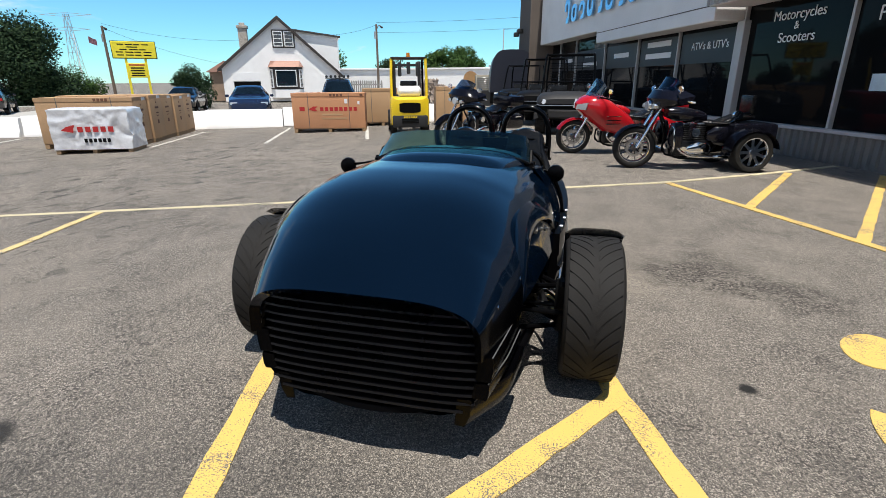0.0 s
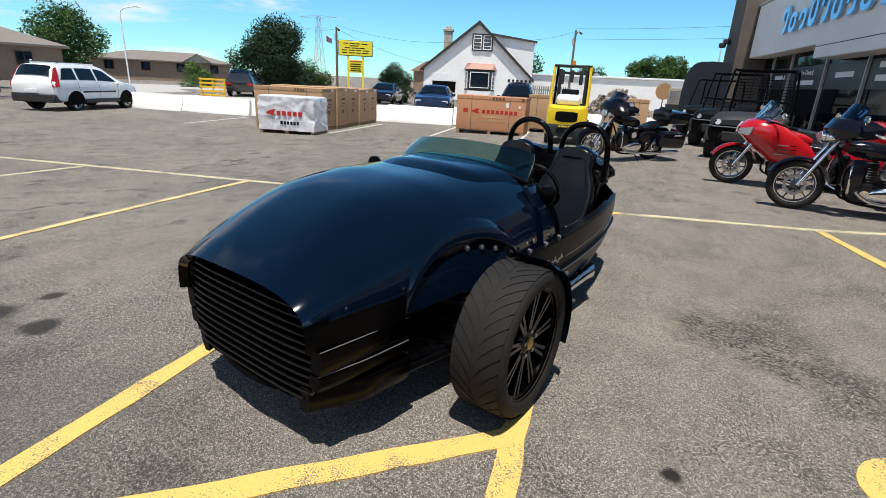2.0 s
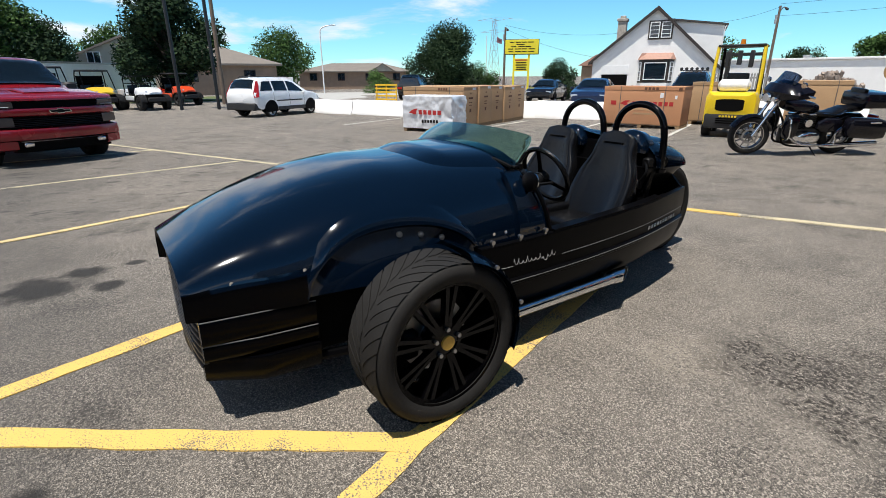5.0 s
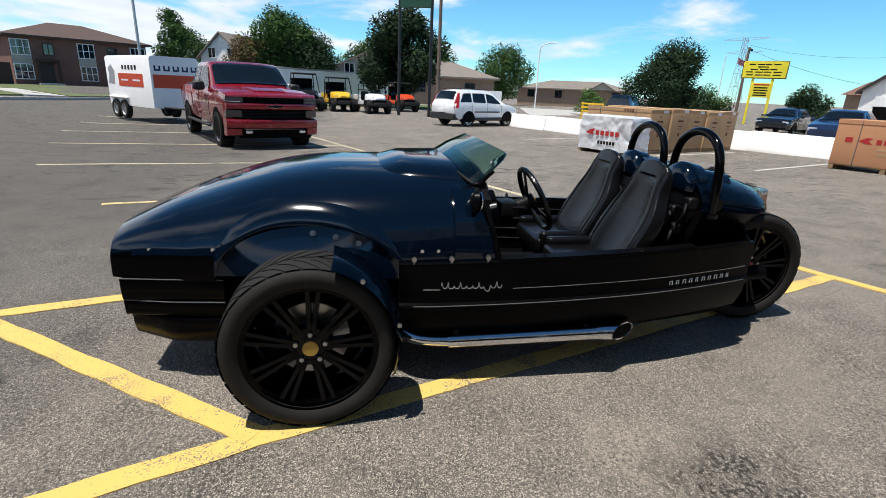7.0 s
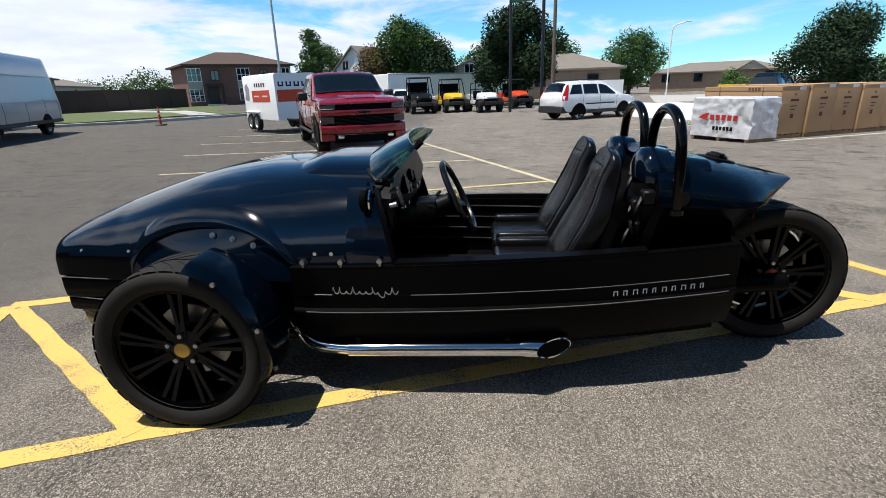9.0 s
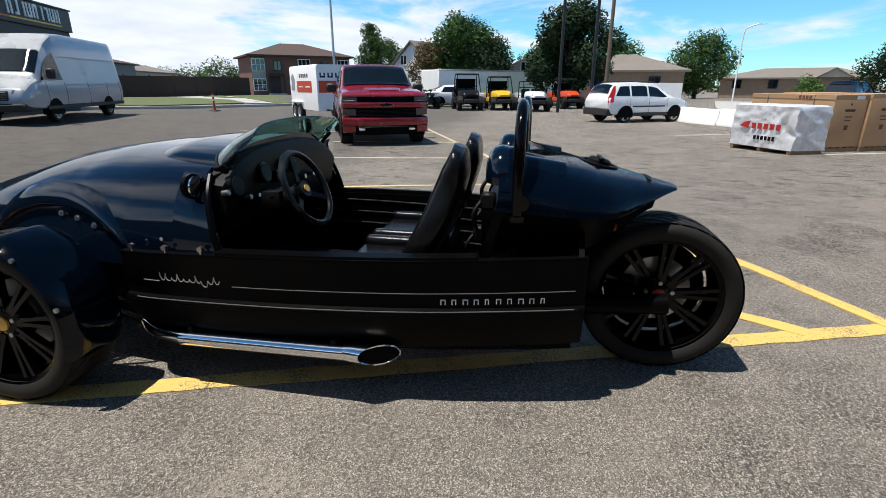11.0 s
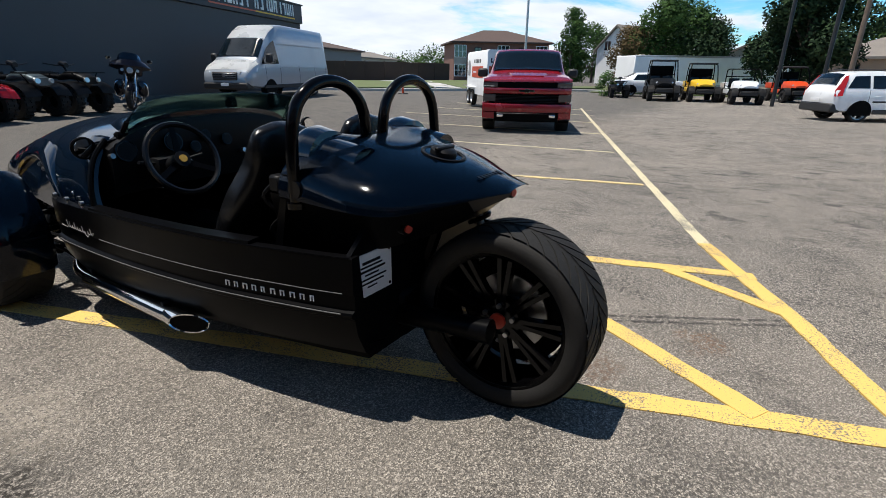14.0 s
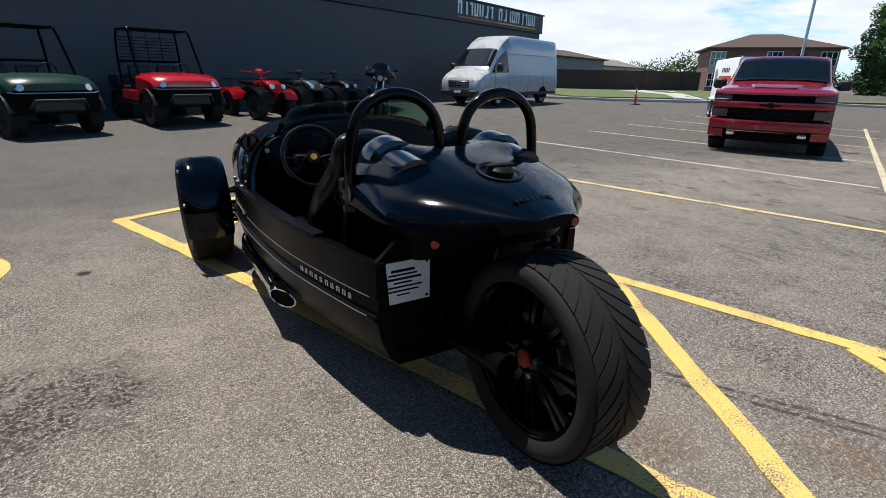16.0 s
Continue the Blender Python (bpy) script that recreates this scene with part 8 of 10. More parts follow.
make_crate(-7.38, 15.00, 20.3, 2.12, 1.05, 1.12, CARDRED, "reddish cardboard crate with red print on a pallet", (red_marks,), group="single crates")
make_crate(-6.6, 17.35, 20, 1.3, 1.0, 1.2, CARD, "brown cardboard crate behind the forklift", (), group="single crates")
make_crate(-4.1, 17.5, 20, 1.3, 1.0, 1.2, CARD, "brown cardboard crate behind the forklift", (), group="single crates")


def make_foil_crate():
    """Steel-framed crate in crumpled silver wrap with red print."""
    o = empty("wrapped_crate", on_ground(-10.60, 9.86, 25.0) @ Matrix.Scale(0.93, 4), "motorcycle crate in crumpled silver wrap with red print", "crate", "single crates")
    pallet(o, 1.70, 0.86)
    rnd = random.Random(4)
    bm = B()
    n, mm, kk = 34, 18, 20
    def wob():
        return rnd.uniform(-0.002, 0.002)
    L, W, H0, H1 = 1.72, 0.88, 0.10, 1.02
    rings = []
    for k in range(kk + 1):
        z = H0 + (H1 - H0) * k / kk
        rg = []
        for i in range(n):
            rg.append((-L / 2 + L * i / n, -W / 2 + wob(), z + wob() * 0.4))
        for j in range(mm):
            rg.append((L / 2 + wob(), -W / 2 + W * j / mm, z + wob() * 0.4))
        for i in range(n):
            rg.append((L / 2 - L * i / n, W / 2 + wob(), z + wob() * 0.4))
        for j in range(mm):
            rg.append((-L / 2 + wob(), W / 2 - W * j / mm, z + wob() * 0.4))
        rings.append(rg)
    top = [(x * 0.9, y * 0.85, H1 + 0.03 + wob()) for x, y, z in rings[-1]]
    loft(bm, rings + [top])
    # long creases that run slantwise over the wrap
    for _ in range(46):
        a = rnd.uniform(0, math.pi)
        d = Vector((math.cos(a), math.cos(a) * rnd.uniform(-1, 1), math.sin(a))).normalized()
        c = Vector((rnd.uniform(-L, L) / 2, rnd.uniform(-W, W) / 2, rnd.uniform(H0, H1)))
        wd, am = rnd.uniform(0.02, 0.07), rnd.uniform(-0.014, 0.014)
        for v in bm.verts:
            q = (v.co - c).dot(d)
            f = am * math.exp(-(q / wd) ** 2)
            v.co.x += f * (1 if abs(v.co.x) > L / 2 - 0.03 else 0.2)
            v.co.y += f * (1 if abs(v.co.y) > W / 2 - 0.03 else 0.2)
    wrap = part("wrap", bm, FOIL, o)
    y = -W / 2 - 0.03
    bm = B()
    extrude_poly(bm, [(-0.62, y, 0.55), (-0.36, y, 0.50), (-0.34, y, 0.60), (-0.30, y, 0.68), (-0.40, y, 0.66), (-0.50, y, 0.63)], (0, -0.004, 0))
    part("red_wing_shape", bm, REDINK, wrap, smooth=False)
    for k in range(5):
        bm = B()
        x = -0.26 + k * 0.165
        box(bm, x, x + 0.115, y - 0.004, y, 0.51, 0.635, 0.0)
        part("red_letter_bar", bm, REDINK, wrap, smooth=False)
    for k in range(6):
        bm = B()
        x = -0.16 + k * 0.10
        box(bm, x, x + 0.07, y - 0.004, y, 0.27, 0.36)
        part("dark_letter_bar", bm, DARK, wrap, smooth=False)


make_foil_crate()


def make_forklift():
    o = empty("forklift", on_ground(-4.75, 14.63, 90 + 21) @ Matrix.Scale(0.95, 4), "yellow and black forklift truck, rear counterweight showing", "forklift")
    # x ahead (mast), rear counterweight at -x
    bm = B()
    rows = []
    for x, w, z0, z1 in ((-1.05, 0.40, 0.42, 0.98), (-0.98, 0.52, 0.30, 1.04), (-0.75, 0.56, 0.25, 1.06), (-0.45, 0.56, 0.25, 1.06)):
        rows.append([(x, w, z0), (x, w, z1 - 0.10), (x, w * 0.9, z1), (x, -w * 0.9, z1), (x, -w, z1 - 0.10), (x, -w, z0)])
    loft(bm, rows)
    cw = part("counterweight", bm, YELLOWP, o)
    bm = B()
    rows = []
    for y in np.linspace(-0.36, 0.36, 11):
        d = 0.10 * (abs(y) / 0.36) ** 4
        rows.append([(-1.06 + d * 0.2, y, 0.62 + d), (-1.06 + d * 0.2, y, 0.90 - d * 0.6), (-0.9, y, 0.90 - d * 0.6), (-0.9, y, 0.62 + d)])
    loft(bm, rows)
    part("vent", bm, MATTE, cw)
    bm = B()
    box(bm, -1.08, -0.6, -0.50, 0.50, 0.22, 0.56, 0.06, seg=2)
    part("lower_weight", bm, TRIMBLK, o)
    for k in range(3):
        bm = B()
        box(bm, -1.10, -1.075, -0.24, 0.24, 0.34 + k * 0.05, 0.37 + k * 0.05, 0.004)
        part("slot", bm, MATTE, o)
    bm = B()
    for k in range(6):
        box(bm, -1.088, -1.08, -0.19 + k * 0.065, -0.145 + k * 0.065, 0.485, 0.53)
    part("maker_bars", bm, YELLOWP, o, smooth=False)
    bm = B()
    box(bm, -0.45, 0.62, -0.50, 0.50, 0.30, 0.62, 0.04)
    box(bm, -0.45, 0.10, -0.42, 0.42, 0.62, 0.95, 0.05)
    part("body", bm, YELLOWP, o)
    bm = B()
    box(bm, -0.30, 0.12, -0.24, 0.24, 0.96, 1.06, 0.04, seg=2)
    box(bm, -0.36, -0.26, -0.24, 0.24, 1.04, 1.48, 0.04, seg=2)
    part("seat", bm, LEATHER, o)
    for s in (1, -1):
        bm = B()
        tube(bm, [(-0.66, s * 0.50, 1.0), (-0.62, s * 0.50, 1.6), (-0.52, s * 0.48, 2.08)], 0.04, 8)
        part("rear_post", bm, YELLOWP, o)
        bm = B()
        tube(bm, [(0.55, s * 0.48, 0.62), (0.42, s * 0.46, 1.4), (0.25, s * 0.44, 2.08)], 0.035, 8)
        part("front_post", bm, SATIN, o)
        put_wheel(o, -0.62, s * 0.46, 0.26, 0.18, 0.55, 5)
        put_wheel(o, 0.62, s * 0.50, 0.32, 0.24, 0.55, 5)
        bm = B()
        box(bm, 0.82, 0.94, s * 0.34, s * 0.44, 0.10, 2.05, 0.01)
        part("mast_channel", bm, TRIMBLK, o)
        bm = B()
        box(bm, 1.0, 2.0, s * 0.18, s * 0.30, 0.05, 0.09, 0.01)
        part("fork", bm, TRIMBLK, o)
        bm = B()
        box(bm, -0.64, -0.58, s * 0.20, s * 0.30, 1.60, 1.98, 0.02)
        part("lamp", bm, TRIMBLK, o)
    bm = B()
    box(bm, -0.58, 0.34, -0.50, 0.50, 2.07, 2.12, 0.015)
    part("overhead_guard", bm, TRIMBLK, o)
    for z in (0.3, 1.0, 1.9):
        bm = B()
        box(bm, 0.84, 0.92, -0.40, 0.40, z, z + 0.08, 0.01)
        part("mast_cross", bm, TRIMBLK, o)
    bm = B()
    tube(bm, [(-0.72, -0.34, 1.20), (-0.72, -0.28, 1.20), (-0.72, 0.28, 1.20), (-0.72, 0.34, 1.20)], (0.06, 0.145, 0.145, 0.06), 18)
    part("gas_bottle", bm, WHITE, o)
    bm = B()
    tube(bm, [(-0.45, 0.0, 2.12), (-0.45, 0.0, 2.16)], 0.06, 12)
    tube(bm, [(-0.45, 0.0, 2.16), (-0.45, 0.0, 2.23)], 0.05, 12)
    part("beacon", bm, AMBER, o)
    bm = B()
    box(bm, -0.64, -0.56, -0.05, 0.05, 1.66, 1.98, 0.01)
    part("camera_mast", bm, TRIMBLK, o)


make_forklift()


# ---- low white wall of blocks, fence panels, rack ----
def wall_run(pts, h, t, piece, material, name, label, category):
    o = empty(name, pose(0, 0, 0), label, category, kind="structure")
    rnd = random.Random(7)
    for a, b in zip(pts, pts[1:]):
        a, b = Vector((*a, 0)), Vector((*b, 0))
        d = b - a
        n = max(1, round(d.length / piece))
        yaw = math.degrees(math.atan2(d.y, d.x))
        for k in range(n):
            c = a + d * ((k + 0.5) / n)
            bm = B()
            l = d.length / n / 2 - 0.012
            rows = []
            for z, w in ((0.0, 0.5), (0.10, 0.5), (0.22, 0.36), (h - 0.03, 0.28), (h, 0.22)):
                rows.append([(-l, -t * w, z), (l, -t * w, z), (l, t * w, z), (-l, t * w, z)])
            loft(bm, rows)
            ob = part("block", bm, material, o)
            ob.matrix_local = pose(c.x, c.y, ground_z(c.x, c.y) - 0.01, 0, 0, yaw + rnd.uniform(-0.8, 0.8))
    return o


wall_run([(-23.2, 10.75), (-16.8, 12.7), (-14.5, 14.6), (-12.5, 15.75), (-10.1, 16.7), (-3.6, 19.7)], 0.62, 0.5, 3.0, WHITEWALL, "low_wall", "low white-painted concrete barrier blocks", "barrier")


def panel_fence(pts, h, material, label, name="fence", step=2.0):
    o = empty(name, pose(0, 0, 0), label, "fence")
    for a, b in zip(pts, pts[1:]):
        a, b = Vector((*a, 0)), Vector((*b, 0))
        d = b - a
        n = max(1, round(d.length / step))
        yaw = math.degrees(math.atan2(d.y, d.x))
        for k in range(n):
            c = a + d * ((k + 0.5) / n)
            l = d.length / n / 2
            bm = B()
            box(bm, -l + 0.06, l - 0.06, -0.02, 0.02, 0.05, h, 0.006)
            part("panel", bm, material, o).matrix_local = pose(c.x, c.y, ground_z(c.x, c.y), 0, 0, yaw)
            bm = B()
            box(bm, -l - 0.06, -l + 0.058, -0.06, 0.06, 0.0, h + 0.08, 0.01)
            part("post", bm, material, o).matrix_local = pose(c.x, c.y, ground_z(c.x, c.y), 0, 0, yaw)
    return o


panel_fence([(-33.6, 10.6), (-33.2, 13.4)], 1.55, WHITE, "white vinyl privacy fence panels")
BROWNFENCE = mat("brown_timber_fence", (0.060, 0.036, 0.026), 0.85, 0.0, 0.25, 1.2, 30.0, bump=0.3)
panel_fence([(-33.0, -31.5), (-38.5, -26.5), (-47.0, -24.5)], 1.75, BROWNFENCE, "brown timber fence beside the lawn")


def make_rack():
    o = empty("timber_rack", on_ground(-30.6, 18.98, 31, -0.15) @ Matrix.Scale(0.92, 4), "yellow painted timber rack behind the low wall", "rack")
    for x in (-0.85, 0.0, 0.85):
        bm = B()
        box(bm, x - 0.04, x + 0.04, -0.04, 0.04, 0.0, 1.35, 0.008)
        part("post", bm, UTVYEL, o)
    for k in range(5):
        bm = B()
        box(bm, -0.95, 0.95, -0.065, -0.042, 0.18 + k * 0.26, 0.30 + k * 0.26, 0.005)
        part("board", bm, UTVYEL, o)


make_rack()


# ---- shop building on the right: s runs along the front, o outwards ----
SHOP = Matrix(((-0.342, -0.940, 0, 4.33), (0.940, -0.342, 0, 9.9), (0, 0, 1, 0), (0, 0, 0, 1)))   # local x: along, y: out of the wall
STUCCO = mat("grey_stucco", (0.82, 0.815, 0.80), 0.85, 0.0, 0.10, 1.2, 50.0, bump=0.25, bump_scale=90.0)
SHOPGLASS = mat("shop_window_glass", (0.006, 0.007, 0.008), 0.03, 0.0, 0.1, 1.0, 20.0, spec=0.07)
CORRU = mat("ribbed_grey_metal", (0.42, 0.42, 0.40), 0.5, 0.2, 0.15, 2.0, 60.0)
MULLION = mat("painted_mullion", (0.50, 0.50, 0.50), 0.45, 0.2, 0.1)
BROWNBRICK = mat("brown_render", (0.115, 0.092, 0.075), 0.85, 0.0, 0.2, 1.5, 60.0, bump=0.3)
BANNER = mat("dark_window_vinyl", (0.012, 0.014, 0.018), 0.4)
SIGNSILVER = mat("mirror_blue_letter", (0.30, 0.48, 0.66), 0.12, 0.9, 0.15, 1.5, 20.0)


def words(text, size, material, parent, m, name="lettering", depth=0.004, label=""):
    cu = bpy.data.curves.new(name, "FONT")
    cu.body, cu.size, cu.extrude = text, size, depth
    cu.align_x, cu.align_y = "CENTER", "CENTER"
    tmp = bpy.data.objects.new(name, cu)
    scene.collection.objects.link(tmp)
    me = bpy.data.meshes.new_from_object(tmp.evaluated_get(bpy.context.evaluated_depsgraph_get()))
    bpy.data.objects.remove(tmp)
    me.materials.clear()
    me.materials.append(material)
    ob = new(name, me)
    ob.parent = parent
    ob.matrix_local = m
    if label:
        tagged(ob, label)
    return ob


def make_shop():
    o = empty("showroom_building", SHOP, "single-storey showroom with dark glazing and a deep grey fascia", "building")

    def bx(name, x0, x1, y0, y1, z0, z1, material, bevel=0.01, parent=o):
        bm = B()
        box(bm, x0, x1, y0, y1, z0, z1, bevel)
        return part(name, bm, material, parent)

    # ribbed base wall
    bm = B()
    x = -9.0
    base = []
    while x < 16.8:
        base += [(x, 0.06), (x + 0.05, 0.06), (x + 0.07, 0.02), (x + 0.13, 0.02), (x + 0.15, 0.06)]
        x += 0.15
    loft(bm, [[(p, q, 0.0) for p, q in base], [(p, q, 0.48) for p, q in base]], closed=False)
    bmesh.ops.solidify(bm, geom=list(bm.faces), thickness=0.01)
    part("ribbed_base", bm, CORRU, o, smooth=False)
    bx("base_wall", -9.0, 17.0, -0.3, 0.0, 0.0, 0.48, STUCCO)
    bx("window_sill", -9.0, 17.0, -0.12, 0.10, 0.481, 0.55, MULLION)
    # glazing and mullions
    edges = [-9.0, -6.6, -4.2, -1.7, 0.77, 3.4, 5.9, 8.15, 10.66, 13.6, 15.6, 17.0]
    for a, b in zip(edges, edges[1:]):
        bx("window_pane", a + 0.04, b - 0.04, -0.06, -0.04, 0.55, 2.95, SHOPGLASS, 0)
        bx("mullion", b - 0.028, b + 0.028, -0.10, 0.03, 0.55, 2.95, MULLION, 0.006)
        if a > 2.0:
            bx("window_banner", a + 0.10, b - 0.10, -0.038, -0.034, 1.72, 2.42, BANNER, 0)
    bx("white_post", 3.28, 3.52, -0.10, 0.10, 0.48, 2.50, MULLION)
    bx("rear_mass", -9.0, 18.5, -9.0, -0.32, 0.0, 4.6, STUCCO)
    # fascia: ribbed over the near windows, smooth and deep further on
    bm = B()
    x = -9.0
    base = []
    while x < 3.3:
        base += [(x, 0.85), (x + 0.10, 0.85), (x + 0.13, 0.80), (x + 0.22, 0.80), (x + 0.25, 0.85)]
        x += 0.25
    loft(bm, [[(p, q, 2.78) for p, q in base], [(p, q, 4.9) for p, q in base]], closed=False)
    bmesh.ops.solidify(bm, geom=list(bm.faces), thickness=0.015)
    part("ribbed_fascia", bm, MULLION, o, smooth=False)
    bx("soffit", -9.0, 3.5, -0.30, 0.79, 2.76, 2.84, STUCCO)
    bx("fascia", 3.53, 10.0, -0.30, 0.62, 2.50, 4.75, STUCCO, 0.02)
    bx("fascia", 10.02, 16.8, -0.30, 0.60, 2.87, 4.75, STUCCO, 0.02)
    bx("fascia_groove", 3.55, 9.98, 0.62, 0.626, 2.80, 2.82, BROWNBRICK, 0)
    bx("fascia_cap", 3.50, 16.85, -0.30, 0.66, 4.75, 4.83, MULLION)
    bx("corner_pier", 16.87, 18.9, -0.6, 1.1, 0.0, 5.5, BROWNBRICK, 0.02)
    bx("pier_cap", 16.87, 18.95, -0.65, 1.15, 5.5, 5.6, MULLION, 0.01)
    bm = B()
    box(bm, 18.2, 18.5, 1.1, 1.35, 3.5, 3.7, 0.03)
    box(bm, 18.25, 18.45, 1.25, 1.5, 3.35, 3.55, 0.03)
    part("wall_lamp", bm, TRIMBLK, o)
    # big channel letters as upright bars and rounded shapes (no name is spelled)
    rnd = random.Random(11)
    sign = new("sign_letters")
    sign.parent = o
    tagged(sign, "row of raised mirror-blue sign letters, as plain shapes")
    pos = [12.85 - k * 0.79 for k in range(9)] + [4.6 - k * 0.79 for k in range(2)]
    for i, s in enumerate(pos):
        tall = 0.86 if i in (0, 3, 4, 8, 9, 11) else 0.58
        bm = B()
        c = pose(s, 0.66, 3.38)
        pts = []
        for k in range(18):
            a = 2 * math.pi * k / 18
            pts.append((0.28 * math.copysign(abs(math.cos(a)) ** 0.7, math.cos(a)), tall / 2 + tall / 2 * math.copysign(abs(math.sin(a)) ** 0.7, math.sin(a))))
        outer = [c @ Vector((p, 0.08, q)) for p, q in pts]
        inner = [c @ Vector((p * 0.45, 0.08, tall / 2 + (q - tall / 2) * 0.55)) for p, q in pts]
        cut = 18 if i % 2 else 14
        for k in range(cut):
            j = (k + 1) % 18
            v = [bm.verts.new(p) for p in (outer[k], outer[j], inner[j], inner[k])]
            w = [bm.verts.new(Vector(p) + Vector((0, -0.07, 0))) for p in (outer[k], outer[j], inner[j], inner[k])]
            for f in ((0, 1, 2, 3), (7, 6, 5, 4), (0, 4, 5, 1), (1, 5, 6, 2), (2, 6, 7, 3), (3, 7, 4, 0)):
                bm.faces.new([(v + w)[q] for q in f])
        part("sign_letter", bm, SIGNSILVER, sign, smooth=False)
    # window lettering
    R = pose(0, 0, 0, 90, 0, 180)

    def at(s, z, yy=-0.033):
        return pose(s, yy, z) @ R

    for t, s, z, sz in (("Motorcycles", 2.0, 2.47, 0.25), ("&", 2.0, 2.28, 0.20), ("Scooters", 1.97, 2.08, 0.25), ("Parts & Service", -0.55, 2.28, 0.30), ("Showroom", -0.52, 1.96, 0.30), ("Entrance", -0.52, 1.65, 0.30),
                        ("ATV's & UTV's", 4.62, 2.10, 0.24), ("Pre-Owned", 12.1, 2.22, 0.22)):
        words(t, sz, LETTER, o, at(s, z, -0.031))
    words("OPEN", 0.24, lamp_mat("red_neon", (1.0, 0.06, 0.03), 2.0), o, at(-0.6, 2.60, -0.031), "open_sign")
    for s, z, w in ((7.0, 2.28, 1.3), (7.0, 1.98, 1.4), (9.4, 2.10, 1.1), (12.1, 1.92, 1.4), (14.6, 2.12, 1.1)):
        bx("letter_bar", s - w / 2, s + w / 2, -0.033, -0.030, z - 0.07, z + 0.07, LETTER, 0)
    bm = B()
    extrude_poly(bm, [(0.22, -0.03, 1.42), (-0.72, -0.03, 1.42), (-0.72, -0.03, 1.53), (-1.15, -0.03, 1.29), (-0.72, -0.03, 1.05), (-0.72, -0.03, 1.17), (0.22, -0.03, 1.17)], (0, 0.004, 0))
    part("arrow_sign", bm, mat("pale_blue_sign", (0.55, 0.66, 0.72), 0.5), o, smooth=False)
    # things dimly seen behind the glass are left to the reflections


make_shop()


def make_canopy_trailer():
    """Black covered trailer with a rounded roof beyond the shop corner."""
    o = empty("covered_trailer", on_ground(-3.59, 27.24, 101, 0.25), "black covered trailer with a rounded roof behind the shop", "trailer")
    bm = B()
    rows = []
    for x in (-2.0, 1.6, 2.05):
        k = 1.0 if x < 2 else 0.85
        rows.append([(x, 1.0 * k * math.copysign(abs(math.cos(a)) ** 0.5, math.cos(a)), 0.6 + (1.9 * k) * math.sin(a) ** 0.6) for a in np.linspace(0, math.pi, 19)])
    loft(bm, rows, closed=True)
    part("body", bm, mat("black_tarpaulin", (0.010, 0.012, 0.022), 0.4, 0.0, 0.2, 1.5, 40.0, bump=0.2), o)
    for y in (0.85, -0.85):
        put_wheel(o, 0.0, y, 0.34, 0.20, 0.60, 8)


make_canopy_trailer()


def make_warehouse():
    o = empty("warehouse", pose(-11.5, 48.5, ground_z(-11.5, 48.5), 0, 0, 8), "long low white warehouse behind the yard", "building")
    bm = B()
    box(bm, -13, 16, 0, 14, 0, 2.55, 0.02)
    part("wall", bm, WHITEWALL, o)
    bm = B()
    box(bm, -13.1, 16.1, -0.15, 14.2, 2.551, 2.70, 0.02)
    part("parapet", bm, WHITE, o)
    for x, w in ((-6, 0.5), (3, 0.35), (9, 0.5)):
        bm = B()
        box(bm, x, x + w, 3, 3.6, 2.70, 3.0, 0.03)
        part("roof_vent", bm, STEEL, o)


make_warehouse()


def make_scrap():
    """Heap of cut scrap and stones before the warehouse, and a round board on a post."""
    rnd = random.Random(5)
    bm = B()
    for k in range(420):
        a, r = rnd.uniform(0, 2 * math.pi), rnd.random() ** 0.6
        x, y = 2.2 * r * math.cos(a), 1.0 * r * math.sin(a)
        z = 1.15 * (1 - r ** 1.6) * rnd.uniform(0.5, 1.0)
        s = rnd.uniform(0.05, 0.15)
        box(bm, -s, s, -s * 0.7, s * 0.7, -s * 0.5, s * 0.5, 0, pose(x, y, z + 0.05, rnd.uniform(0, 90), rnd.uniform(0, 90), rnd.uniform(0, 180)))
    m = mat("mixed_scrap", (0.34, 0.28, 0.23), 0.7, 0.0, 0.6, 3.0, 9.0, tint=(0.12, 0.07, 0.05))
    thing("scrap_heap", bm, m, "heap of mixed cut scrap and rubble", "scrap heap", kind="stuff", m=on_ground(-9.6, 33.6, 5) @ Matrix.Diagonal((1.0, 1.0, 1.35, 1)), smooth=False)
    o = empty("round_board", on_ground(-6.6, 32.1, 265), "round tan board on a post behind a motorcycle", "sign")
    bm = B()
    disc(bm, (0, 0, 1.55), 0.45, (1, 0, 0), 28, 0.05)
    part("board", bm, TAN, o)
    bm = B()
    tube(bm, [(-0.04, 0, 0), (-0.04, 0, 1.7)], 0.03, 8)
    part("post", bm, DARK, o)
    o = empty("equipment_cabinet", on_ground(-5.6, 31.2, 15), "beige ribbed equipment cabinet by the yard", "cabinet")
    bm = B()
    box(bm, -0.5, 0.5, -0.4, 0.4, 0.9, 1.75, 0.03)
    part("casing", bm, mat("beige_metal", (0.42, 0.38, 0.30), 0.6), o)
    bm = B()
    box(bm, -0.55, 0.55, -0.45, 0.45, 0.0, 0.9, 0.02)
    part("plinth", bm, TRIMBLK, o)
    for k in range(6):
        bm = B()
        box(bm, -0.44, 0.44, -0.415, -0.402, 1.0 + k * 0.11, 1.05 + k * 0.11, 0.003)
        part("louvre", bm, STEEL, o)


make_scrap()


